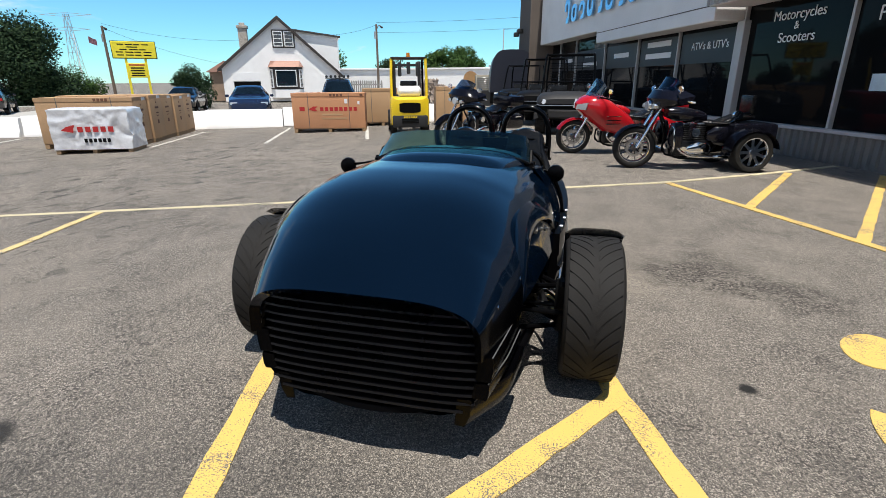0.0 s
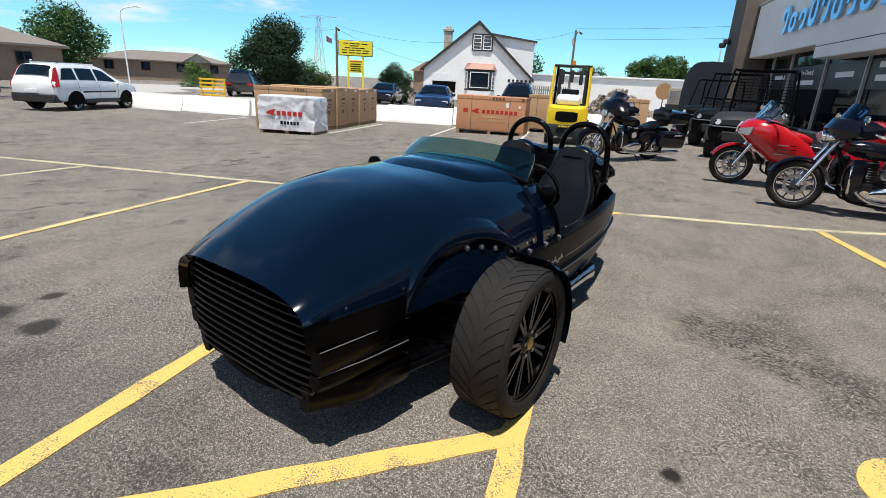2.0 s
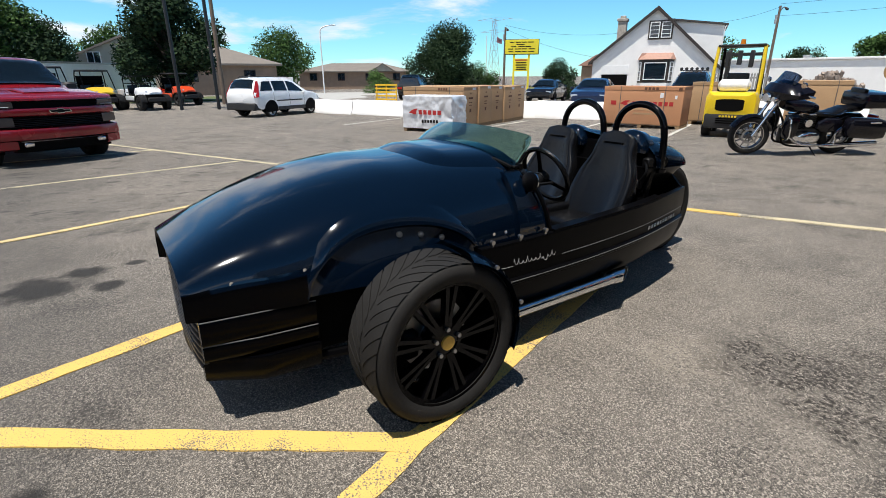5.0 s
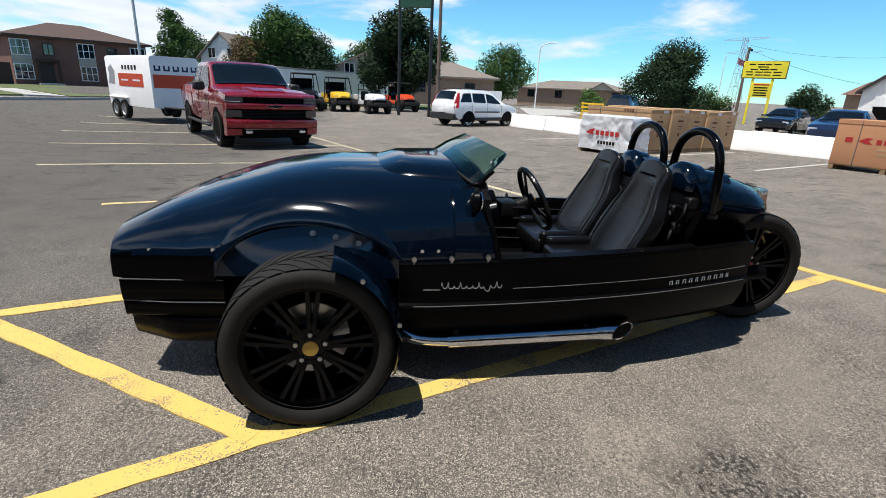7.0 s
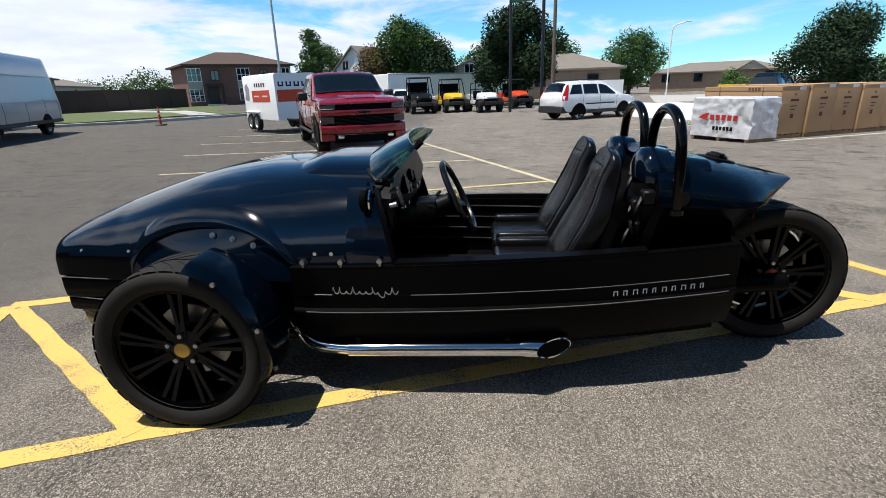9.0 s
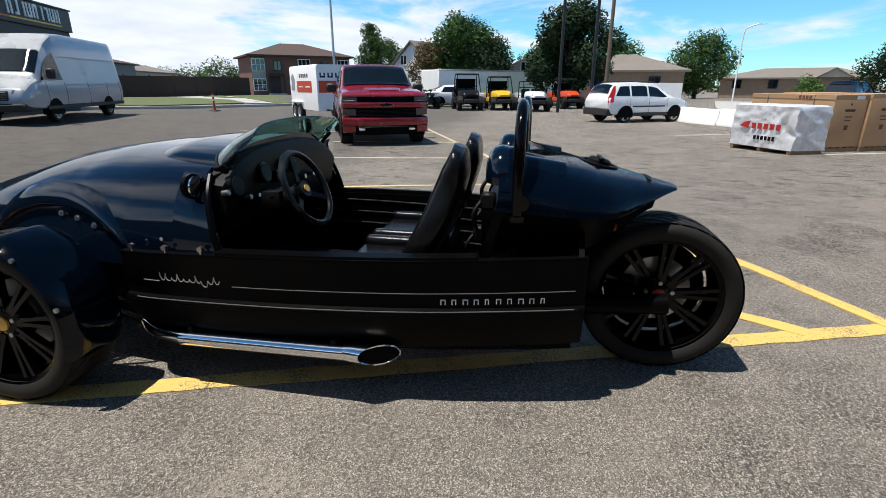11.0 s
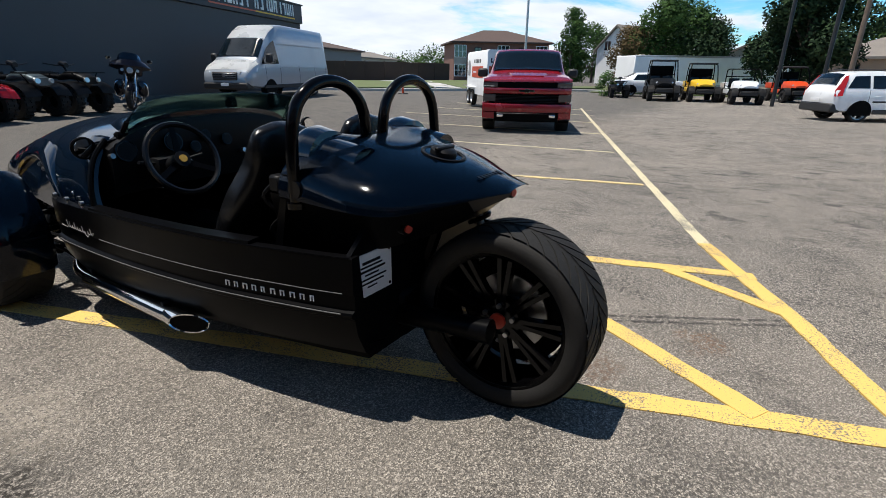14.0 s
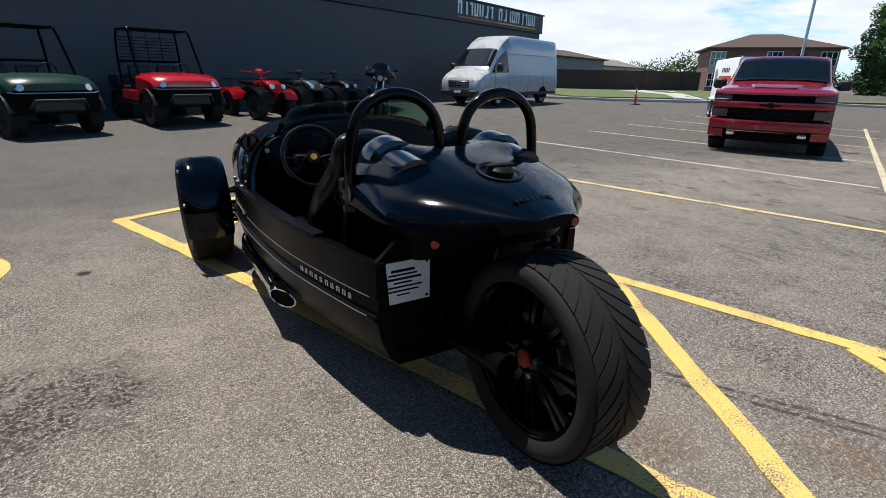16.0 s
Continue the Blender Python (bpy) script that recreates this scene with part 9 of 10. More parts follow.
# ---- dark workshop building behind the machines ----
DARKWALL = mat("dark_grey_wall", (0.075, 0.078, 0.083), 0.8, 0.0, 0.10, 0.8, 40.0, bump=0.2, bump_scale=60.0)
NAVY = mat("navy_sign_band", (0.012, 0.016, 0.026), 0.5, 0.0, 0.1, 1.0, 30.0)
STRIPE = mat("orange_red_stripe", (0.55, 0.10, 0.05), 0.5)
WS = Matrix(((0.927, -0.375, 0, 3.18), (0.375, 0.927, 0, -7.88), (0, 0, 1, 0), (0, 0, 0, 1)))   # x along the wall, y out towards the lot


def make_workshop():
    o = empty("workshop_building", WS, "long dark grey workshop wall with a navy sign band", "building")
    x0, x1 = -25.15, 26.0
    bm = B()
    box(bm, x0, x1, -20, 0, -0.3, 3.50, 0.02)
    part("wall", bm, DARKWALL, o)
    bm = B()
    box(bm, x0 - 0.08, x1, -20, 0.12, 3.501, 4.42, 0.02)
    band = part("sign_band", bm, NAVY, o)
    bm = B()
    box(bm, x0 - 0.15, x1, -20, 0.18, 4.421, 4.48, 0.01)
    part("coping", bm, NAVY, o)
    # letter-sized pale shapes for the name
    for i in range(17):
        if i == 7:
            continue
        x = -16.9 - i * 0.435
        bm = B()
        box(bm, x - 0.31, x - 0.22, 0.121, 0.16, 3.80, 4.34)
        if i % 3 != 1:
            box(bm, x - 0.219, x - 0.08, 0.121, 0.16, 3.80 if i % 2 else 4.24, 3.90 if i % 2 else 4.34)
        if i % 4 in (0, 3):
            box(bm, x - 0.079, x, 0.121, 0.16, 3.80, 4.34)
        part("letter_bar", bm, LETTER, band, smooth=False)
    for a, b, mt in ((-20.4, -16.9, STRIPE), (-24.3, -20.42, UTVYEL)):
        bm = B()
        box(bm, a, b, 0.121, 0.14, 3.66, 3.72)
        part("stripe", bm, mt, band, smooth=False)


make_workshop()

# ---- the white house ----
ROOFDARK = mat("dark_shingles", (0.055, 0.050, 0.048), 0.85, 0.0, 0.25, 1.5, 40.0, bump=0.4, bump_scale=25.0)
ROOFGREY = mat("weathered_grey_shingles", (0.20, 0.175, 0.15), 0.88, 0.0, 0.2, 1.0, 30.0, bump=0.4, bump_scale=25.0)
ROOFBROWN = mat("brown_shingles", (0.085, 0.055, 0.045), 0.88, 0.0, 0.2, 1.0, 30.0, bump=0.4, bump_scale=25.0)
COPPER = mat("salmon_bay_roof", (0.42, 0.24, 0.18), 0.7, 0.0, 0.15)
DKTRIM = mat("dark_brown_trim", (0.035, 0.026, 0.022), 0.6)
BRICKRED = mat("red_brown_brick", (0.19, 0.095, 0.070), 0.88, 0.0, 0.25, 2.0, 30.0, bump=0.5, bump_scale=14.0)
BRICKTAN = mat("tan_brick", (0.30, 0.215, 0.155), 0.88, 0.0, 0.2, 2.0, 30.0, bump=0.5, bump_scale=14.0)
SIDING = mat("beige_siding", (0.42, 0.385, 0.32), 0.8, 0.0, 0.1, 1.0, 30.0)
STONE = mat("rubble_stone", (0.42, 0.38, 0.33), 0.85, 0.0, 0.5, 6.0, 10.0, bump=0.6, bump_scale=12.0)


def window(parent, x, y, z, w, h, frame, mullions=(1, 2), out=-1, depth=0.08):
    """Framed window on a wall in the xz plane at y; out: the way it faces along y."""
    o = new("window")
    o.parent = parent
    bm = B()
    t = 0.07
    ya, yb = y, y + out * depth
    for a in ((x - w / 2, x + w / 2, z, z + t), (x - w / 2, x + w / 2, z + h - t, z + h), (x - w / 2, x - w / 2 + t, z + t, z + h - t), (x + w / 2 - t, x + w / 2, z + t, z + h - t)):
        box(bm, a[0], a[1], ya, yb, a[2], a[3])
    for k in range(1, mullions[0]):
        c = x - w / 2 + w * k / mullions[0]
        box(bm, c - 0.03, c + 0.03, ya, y + out * depth * 0.8, z + t, z + h - t)
    for k in range(1, mullions[1]):
        c = z + h * k / mullions[1]
        box(bm, x - w / 2 + t, x + w / 2 - t, ya, y + out * depth * 0.7, c - 0.02, c + 0.02)
    part("frame", bm, frame, o, smooth=False)
    bm = B()
    box(bm, x - w / 2 + 0.02, x + w / 2 - 0.02, y + out * 0.01, y + out * 0.03, z + 0.02, z + h - 0.02)
    part("pane", bm, GLASSDARK, o, smooth=False)
    return o


def make_house():
    """White gabled house with a bay window; x along the front, y to the back."""
    gz = -0.22
    o = empty("white_house", pose(-24.56, 40.23, gz, 0, 0, 29.5) @ Matrix.Scale(0.91, 4), "white gabled house with dark trim and a bay window", "house")
    W, D, E, A = 5.2, 10.0, 2.95, 7.35
    bm = B()
    pts = [(-W, 0, 0), (W, 0, 0), (W, 0, 2.45), (0, 0, A - 0.2), (-W, 0, E)]
    extrude_poly(bm, pts, (0, D, 0))
    part("wall", bm, WHITEWALL, o, smooth=False)
    for s, e in ((-1, E), (1, 2.45)):
        bm = B()
        ln = Vector((s * (W + 0.35), 0, e - (A - e) * 0.35 / W + 0.02))
        extrude_poly(bm, [(0, -0.3, A - 0.18), tuple(ln + Vector((0, -0.3, 0))), tuple(ln + Vector((0, -0.3, 0.16))), (0, -0.3, A)], (0, D + 0.6, 0))
        part("roof", bm, ROOFDARK, o, smooth=False)
        bm = B()
        extrude_poly(bm, [(0, -0.34, A - 0.34), tuple(ln + Vector((0, -0.34, -0.12))), tuple(ln + Vector((0, -0.34, 0.10))), (0, -0.34, A - 0.08)], (0, 0.035, 0))
        part("barge_board", bm, DKTRIM, o, smooth=False)
    # raised dormer wing on the right slope
    bm = B()
    extrude_poly(bm, [(0.6, 1.6, 5.0), (W + 0.1, 1.6, 2.4), (W + 0.1, 1.6, 5.75), (0.6, 1.6, 6.35)], (0, 6.5, 0))
    part("dormer", bm, WHITEWALL, o, smooth=False)
    bm = B()
    extrude_poly(bm, [(0.4, 1.35, 6.36), (W + 0.4, 1.35, 5.72), (W + 0.4, 1.35, 5.86), (0.4, 1.35, 6.52)], (0, 7.0, 0))
    part("dormer_roof", bm, ROOFDARK, o, smooth=False)
    bm = B()
    tube(bm, spline([(W + 0.3, 1.3, 5.6), (W + 0.15, 1.35, 5.3), (W + 0.15, 1.4, 2.6), (W + 0.1, -0.1, 2.2), (W + 0.1, -0.1, 0.1)], 3), 0.05, 6)
    part("downpipe", bm, WHITE, o)
    window(o, -0.1, -0.09, 4.78, 0.80, 1.30, WHITE, (1, 4))
    window(o, 0.85, -0.09, 4.78, 0.80, 1.30, WHITE, (1, 4))
    bm = B()
    box(bm, -0.62, 1.37, -0.085, 0.0, 4.66, 6.20, 0.01)
    part("attic_casing", bm, DKTRIM, o)
    # bay window
    bm = B()
    rows = [[(-1.2 + x, 0, z) for x in (0,)] for z in (0,)]
    plan = [(-1.1, 0.0), (-0.72, -0.65), (1.42, -0.65), (1.80, 0.0)]
    extrude_poly(bm, [(x, y, 0.3) for x, y in plan], (0, 0, 0.75))
    bay = part("bay_base", bm, WHITEWALL, o, smooth=False)
    bm = B()
    extrude_poly(bm, [(x, y, 1.05) for x, y in plan], (0, 0, 1.95))
    part("bay_frame", bm, DKTRIM, bay, smooth=False)
    bm = B()
    lo = [(-1.25, 0.0, 3.0), (-0.82, -0.80, 3.0), (1.52, -0.80, 3.0), (1.95, 0.0, 3.0)]
    hi = [(-0.95, 0.0, 3.55), (-0.5, -0.15, 3.55), (1.2, -0.15, 3.55), (1.65, 0.0, 3.55)]
    loft(bm, [lo, hi])
    part("bay_roof", bm, COPPER, bay, smooth=False)
    window(bay, 0.35, -0.655, 1.3, 1.85, 1.45, WHITE, (1, 1))
    for x0, y0, x1, y1 in ((-1.05, -0.08, -0.76, -0.58), (1.46, -0.58, 1.75, -0.08)):
        w = window(bay, 0, 0, 1.2, 0.52, 1.6, WHITE, (1, 4))
        w.matrix_local = pose((x0 + x1) / 2 + (-0.02 if x0 < 0 else 0.02), (y0 + y1) / 2 - 0.02, 0, 0, 0, math.degrees(math.atan2(y1 - y0, x1 - x0)))
    # garage opening with a pale panel over it
    bm = B()
    box(bm, -4.3, -2.0, -0.03, 0.3, 0.75, 1.75)
    part("garage_opening", bm, MATTE, o, smooth=False)
    bm = B()
    box(bm, -4.35, -1.95, -0.06, -0.035, 1.78, 2.55, 0.005)
    part("panel", bm, WHITE, o)
    # chimney of rubble stone with a corbelled head
    bm = B()
    box(bm, -3.9, -3.1, 4.2, 5.0, 3.0, 6.65, 0.03)
    box(bm, -4.0, -3.0, 4.1, 5.1, 6.651, 6.9, 0.03)
    box(bm, -3.75, -3.25, 4.35, 4.85, 6.901, 7.15, 0.03)
    part("chimney", bm, STONE, o)
    bm = B()
    box(bm, -6.6, -5.21, 2.0, 7.0, 0, 2.6, 0.02)
    part("side_wing", bm, BRICKTAN, o)
    bm = B()
    extrude_poly(bm, [(-6.9, 1.7, 2.6), (-5.2, 1.7, 3.6), (-5.2, 1.7, 2.6)], (0, 5.6, 0))
    part("wing_roof", bm, COPPER, o, smooth=False)


make_house()


def make_picket_fence():
    """Weathered pickets between the house and the warehouse."""
    o = empty("picket_fence", pose(-17.6, 37.6, ground_z(-17.6, 37.6), 0, 0, 30), "weathered grey picket fence beside the house", "fence")
    for z in (0.45, 1.35):
        bm = B()
        box(bm, -0.4, 2.9, 0.02, 0.06, z, z + 0.09)
        part("rail", bm, GREYPICKET, o)
    for k in range(20):
        bm = B()
        x = -0.35 + k * 0.165
        extrude_poly(bm, [(x, 0, 0.05), (x + 0.11, 0, 0.05), (x + 0.11, 0, 1.62), (x + 0.055, 0, 1.72), (x, 0, 1.62)], (0, 0.018, 0))
        part("picket", bm, GREYPICKET, o, smooth=False)


GREYPICKET = mat("weathered_grey_timber", (0.30, 0.29, 0.27), 0.9, 0.0, 0.25, 4.0, 60.0, per_object=0.2)
make_picket_fence()


def hip_building(name, x, y, gz, yaw, L, D, E, R, wallm, roofm, label, over=0.5, ridge=0.35):
    """Hipped block: x along the front (front at y = 0 facing -y)."""
    o = empty(name, pose(x, y, gz, 0, 0, yaw), label, "building", "houses round the lot")
    bm = B()
    box(bm, -L / 2, L / 2, 0, D, -0.6, E)
    part("wall", bm, wallm, o, smooth=False)
    bm = B()
    a = [(-L / 2 - over, -over, E), (L / 2 + over, -over, E), (L / 2 + over, D + over, E), (-L / 2 - over, D + over, E)]
    k = D / 2 + over
    r0, r1 = (-L / 2 - over + k * (1 - 0 * ridge), D / 2, R), (L / 2 + over - k, D / 2, R)
    vs = [bm.verts.new(p) for p in (*a, r0, r1)]
    lo = [bm.verts.new((p[0], p[1], p[2] - 0.18)) for p in a]
    for f in ((0, 1, 5, 4), (1, 2, 5), (2, 3, 4, 5), (3, 0, 4)):
        bm.faces.new([vs[i] for i in f])
    for i in range(4):
        bm.faces.new((lo[i], lo[(i + 1) % 4], vs[(i + 1) % 4], vs[i]))
    bm.faces.new(lo)
    part("roof", bm, roofm, o, smooth=False)
    return o


def make_apartments():
    """Two-storey brick flats with a brown hipped roof, pale bays and a stair porch."""
    o = hip_building("brick_apartments", -55.86, -22.89, 0.05, 130.7, 12.0, 9.0, 4.5, 6.1, BRICKRED, ROOFBROWN, "two-storey red-brown brick flats with pale window bays")
    for x in (-5.2, 0.2, 5.1):
        for z in (0.45, 2.65):
            window(o, x, -0.01, z, 1.5, 1.45, WHITE, (3, 2))
        bm = B()
        box(bm, x - 0.78, x + 0.78, -0.05, 0.0, 1.92, 2.64)
        part("bay_panel", bm, SIDING, o, smooth=False)
    for x in (-3.0, 2.6):
        window(o, x, -0.01, 2.75, 0.9, 1.1, DKTRIM, (2, 1))
    bm = B()
    box(bm, -4.4, -2.4, -0.8, 0.0, 2.15, 2.4)
    box(bm, -4.4, -4.2, -0.8, -0.6, 0.0, 2.14)
    box(bm, -2.6, -2.4, -0.8, -0.6, 0.0, 2.14)
    part("porch", bm, BROWNFENCE, o, smooth=False)
    bm = B()
    box(bm, -4.0, -2.8, -0.06, 0.0, 0.0, 2.2)
    part("door", bm, DKTRIM, o, smooth=False)
    for k in range(4):
        bm = B()
        box(bm, -4.4, -2.4, -1.2 - k * 0.3, -0.81 - k * 0.3, -0.6, 0.15 - k * 0.17)
        part("step", bm, CONCRETE, o, smooth=False)
    o.matrix_world = o.matrix_world @ Matrix.Scale(0.955, 4)


make_apartments()


def make_ranch(x, y, gz, yaw, L, D, E, R, wallm, roofm, label, gable=True):
    o = hip_building("ranch_house", x, y, gz, yaw, L, D, E, R, wallm, roofm, label)
    if gable:
        bm = B()
        extrude_poly(bm, [(L * 0.16, -0.8, E), (L * 0.16 + 3.2, -0.8, E), (L * 0.16 + 1.6, -0.8, E + 1.0)], (0, 3.0, 0))
        part("porch_gable", bm, SIDING, o, smooth=False)
        bm = B()
        for s in (-1, 1):
            extrude_poly(bm, [(L * 0.16 + 1.6, -1.0, E + 1.15), (L * 0.16 + 1.6 + s * 1.9, -1.0, E - 0.02), (L * 0.16 + 1.6 + s * 1.9, -1.0, E - 0.12), (L * 0.16 + 1.6, -1.0, E + 1.01)], (0, 3.4, 0))
        part("porch_roof", bm, roofm, o, smooth=False)
    n = int(L / 4)
    for k in range(n):
        window(o, -L / 2 + (k + 0.5) * L / n, -0.01, E * 0.42, 1.1, 1.1, DKTRIM, (2, 1))
    return o


make_ranch(-73.55, 36.45, -0.3, 61, 17.0, 9.0, 2.4, 3.65, BRICKTAN, ROOFGREY, "low tan brick flats with a grey hipped roof")
make_ranch(-52.8, 12.8, -0.35, 84, 10.5, 9.0, 2.9, 4.6, BRICKTAN, ROOFGREY, "low brown brick house with a grey roof", False)
make_ranch(-85.0, -66.0, -1.6, -157, 26.0, 9.0, 4.9, 6.3, SIDING, ROOFGREY, "far pale two-storey flats beyond the fence", False)
make_ranch(-54.8, -49.1, -1.0, -158, 21.5, 9.0, 4.9, 6.1, mat("grey_siding", (0.20, 0.205, 0.20), 0.8), ROOFBROWN, "far grey two-storey flats beyond the fence", False)


def gable_house(x, y, gz, yaw, W, D, E, A, wallm, roofm, label):
    o = empty("gabled_house", pose(x, y, gz, 0, 0, yaw), label, "house", "houses round the lot")
    bm = B()
    extrude_poly(bm, [(-W, 0, -0.5), (W, 0, -0.5), (W, 0, E), (0, 0, A - 0.1), (-W, 0, E)], (0, D, 0))
    part("wall", bm, wallm, o, smooth=False)
    for s in (-1, 1):
        bm = B()
        q = Vector((s * (W + 0.4), -0.4, E - (A - E) * 0.4 / W))
        extrude_poly(bm, [(0, -0.4, A - 0.08), tuple(q), tuple(q + Vector((0, 0, 0.16))), (0, -0.4, A + 0.1)], (0, D + 0.8, 0))
        part("roof", bm, roofm, o, smooth=False)
    for xx in (-W * 0.45, W * 0.45):
        window(o, xx, -0.01, E * 0.95, 1.1, 1.2, WHITE, (2, 1))
    return o


gable_house(-56.2, 5.2, -0.4, 80, 5.4, 9.0, 2.9, 5.3, SIDING, ROOFGREY, "beige gabled house behind the trees")
gable_house(-67.0, -12.6, -0.3, 66, 3.0, 9.0, 4.2, 6.9, WHITE, ROOFGREY, "narrow white gabled house among trees")


# ---- trees: tapered trunk, limbs, and crowns of many small leaves ----
LEAF_DARK = leaf_mat("dark_foliage", (0.008, 0.020, 0.010), (0.034, 0.062, 0.024))
LEAF_MID = leaf_mat("green_foliage", (0.020, 0.048, 0.012), (0.075, 0.135, 0.035))
LEAF_LIGHT = leaf_mat("light_foliage", (0.040, 0.090, 0.022), (0.12, 0.20, 0.06))
BARK = mat("tree_bark", (0.075, 0.058, 0.045), 0.9, 0.0, 0.3, 5.0, 40.0, bump=0.6, bump_scale=25.0)


def leaf_cloud(rnd, clumps, n, size, droop=0.3):
    """Small leaf blades scattered through clumps (centre, radius)."""
    verts, faces = [], []
    tot = sum(r ** 2 for _, r in clumps)
    for c, r in clumps:
        k = max(12, int(n * r * r / tot))
        for _ in range(k):
            d = Vector((rnd.gauss(0, 1), rnd.gauss(0, 1), rnd.gauss(0, 1))).normalized()
            p = c + d * (r * rnd.uniform(0.55, 1.05)) * Vector((1, 1, 0.85)).length / 1.65
            s = size * rnd.uniform(0.6, 1.35)
            u = Vector((rnd.gauss(0, 1), rnd.gauss(0, 1), rnd.gauss(0, 0.6) - droop)).normalized()
            w = u.cross(d + Vector((0, 0, 0.3))).normalized() if u.cross(d).length > 0.05 else u.orthogonal()
            i = len(verts)
            verts += [p - u * s, p + w * s * 0.45, p + u * s, p - w * s * 0.45]
            faces.append((i, i + 1, i + 2, i + 3))
    return verts, faces


def make_tree(x, y, h, r, leafm, label, seed, trunk=0.22, base=0.25, n=4200, size=0.22, shape="round", gz=None, category="tree"):
    rnd = random.Random(seed)
    z0 = ground_z(x, y) if gz is None else gz
    o = empty("tree" if category == "tree" else "bush", pose(x, y, z0), label, category, "trees and hedges")
    clumps, limbs = [], []
    if shape == "round" and category == "tree":
        r *= 1.25
    m = 34 if category == "tree" else 14
    for k in range(m):
        t = (k + 0.5) / m
        zz = h * (base + (1 - base) * t)
        if shape == "cone":
            rr = r * (1.02 - 0.95 * t) * rnd.uniform(0.7, 1.1)
        elif shape == "tall":
            rr = r * math.sin(math.pi * min(1.0, 0.12 + 0.86 * t)) ** 0.6 * rnd.uniform(0.5, 1.0)
        else:
            rr = r * math.sqrt(max(0.05, 1 - (2 * t - 0.9) ** 2 * 0.85)) * rnd.uniform(0.35, 1.0)
        a = rnd.uniform(0, 2 * math.pi)
        c = Vector((rr * 0.78 * math.cos(a), rr * 0.78 * math.sin(a), zz - 0.08 * h * (shape != "cone")))
        cr = (0.30 if shape != "tall" else 0.42) * r * rnd.uniform(0.7, 1.25) * (1.0 if category == "tree" else 1.25)
        clumps.append((c, cr))
        limbs.append(c)
    if category == "tree":
        bm = B()
        top = h * 0.8
        pts = [Vector((0.05 * math.sin(k) * h * 0.05, 0.04 * math.cos(k * 1.7) * h * 0.05, top * k / 6)) for k in range(7)]
        tube(bm, pts, [trunk * (1.25 if k == 0 else 1) * (1 - 0.85 * k / 6) for k in range(7)], 9)
        part("trunk", bm, BARK, o)
        for c in limbs[::2]:
            bm = B()
            s = Vector((0, 0, max(h * base * 0.8, c.z - 0.22 * h)))
            tube(bm, [s, s.lerp(c, 0.5) + Vector((0, 0, 0.03 * h)), c], (trunk * 0.38, trunk * 0.22, trunk * 0.08), 5)
            part("limb", bm, BARK, o)
    v, f = leaf_cloud(rnd, clumps, int(n * 2.0), size * 0.6)
    me = bpy.data.meshes.new("crown")
    me.from_pydata(v, [], f)
    me.materials.append(leafm)
    share("crown", me, o)
    return o


make_tree(-41.39, 31.46, 5.7, 3.7, LEAF_DARK, "dark dense yew-like tree by the road", 1, base=0.10, n=15000, size=0.20)
make_tree(-25.3, 30.6, 2.5, 1.6, LEAF_DARK, "clipped green hedge bush beside the house", 2, n=3500, size=0.13, base=0.05, category="bush")
make_tree(-27.2, 31.6, 2.2, 1.3, LEAF_DARK, "green hedge bush beside the house", 12, n=2500, size=0.13, base=0.05, category="bush")
make_tree(-69.1, 23.6, 7.5, 3.95, LEAF_MID, "broad green tree behind the flats", 3, n=7000, size=0.26)
make_tree(-37.6, 6.6, 6.9, 2.9, LEAF_DARK, "tall dark spreading tree behind the sign posts", 4, trunk=0.3, base=0.34, n=11000, size=0.22)
make_tree(-52.4, -4.14, 8.2, 3.3, LEAF_MID, "large green tree behind the parked machines", 5, n=7000, size=0.26)
make_tree(-52.5, -1.0, 6.2, 2.9, LEAF_DARK, "dark round tree behind the parked machines", 6, n=6000, size=0.24, base=0.15)
make_tree(-51.0, -6.6, 5.4, 2.3, leaf_mat("rusty_foliage", (0.06, 0.045, 0.02), (0.15, 0.10, 0.045)), "tree with rusty leaves behind the machines", 7, n=4500, size=0.22, base=0.15)
make_tree(-61.9, -16.5, 8.9, 1.9, LEAF_MID, "slim upright green tree beside the flats", 8, n=5000, size=0.24, shape="tall", base=0.08)
make_tree(-20.8, 79.0, 6.0, 3.1, LEAF_MID, "broad tree behind the warehouse", 9, n=6500, size=0.32)
make_tree(-18.4, 84.0, 6.6, 3.2, LEAF_MID, "broad tree behind the warehouse", 10, n=6500, size=0.32)
make_tree(-31.5, 84.0, 4.6, 3.5, LEAF_DARK, "dark low tree behind the warehouse", 11, n=3500, size=0.3)
make_tree(-60.0, 12.5, 6.5, 3.0, LEAF_MID, "green tree between two houses", 13, n=4500, size=0.26)
make_tree(-42.0, 36.0, 2.6, 2.4, LEAF_MID, "low green shrubs by the road", 14, n=3000, size=0.16, base=0.05, category="bush")
make_tree(-45.5, 26.0, 2.0, 1.5, LEAF_LIGHT, "rounded light green shrub by the flats", 15, n=2200, size=0.14, base=0.05, category="bush")
make_tree(-31.9, -3.3, 1.4, 0.9, LEAF_LIGHT, "leafy weed clump by a quad bike", 16, n=900, size=0.12, base=0.05, category="bush")
make_tree(-66.0, -4.0, 8.5, 4.2, LEAF_MID, "green tree far behind the lot", 17, n=4500, size=0.3)
make_tree(-75.0, 5.0, 7.5, 4.0, LEAF_MID, "green tree far behind the houses", 18, n=4000, size=0.32)
make_tree(-88.0, -22.0, 9.0, 4.5, LEAF_MID, "green tree behind the brick flats", 19, n=4000, size=0.34)
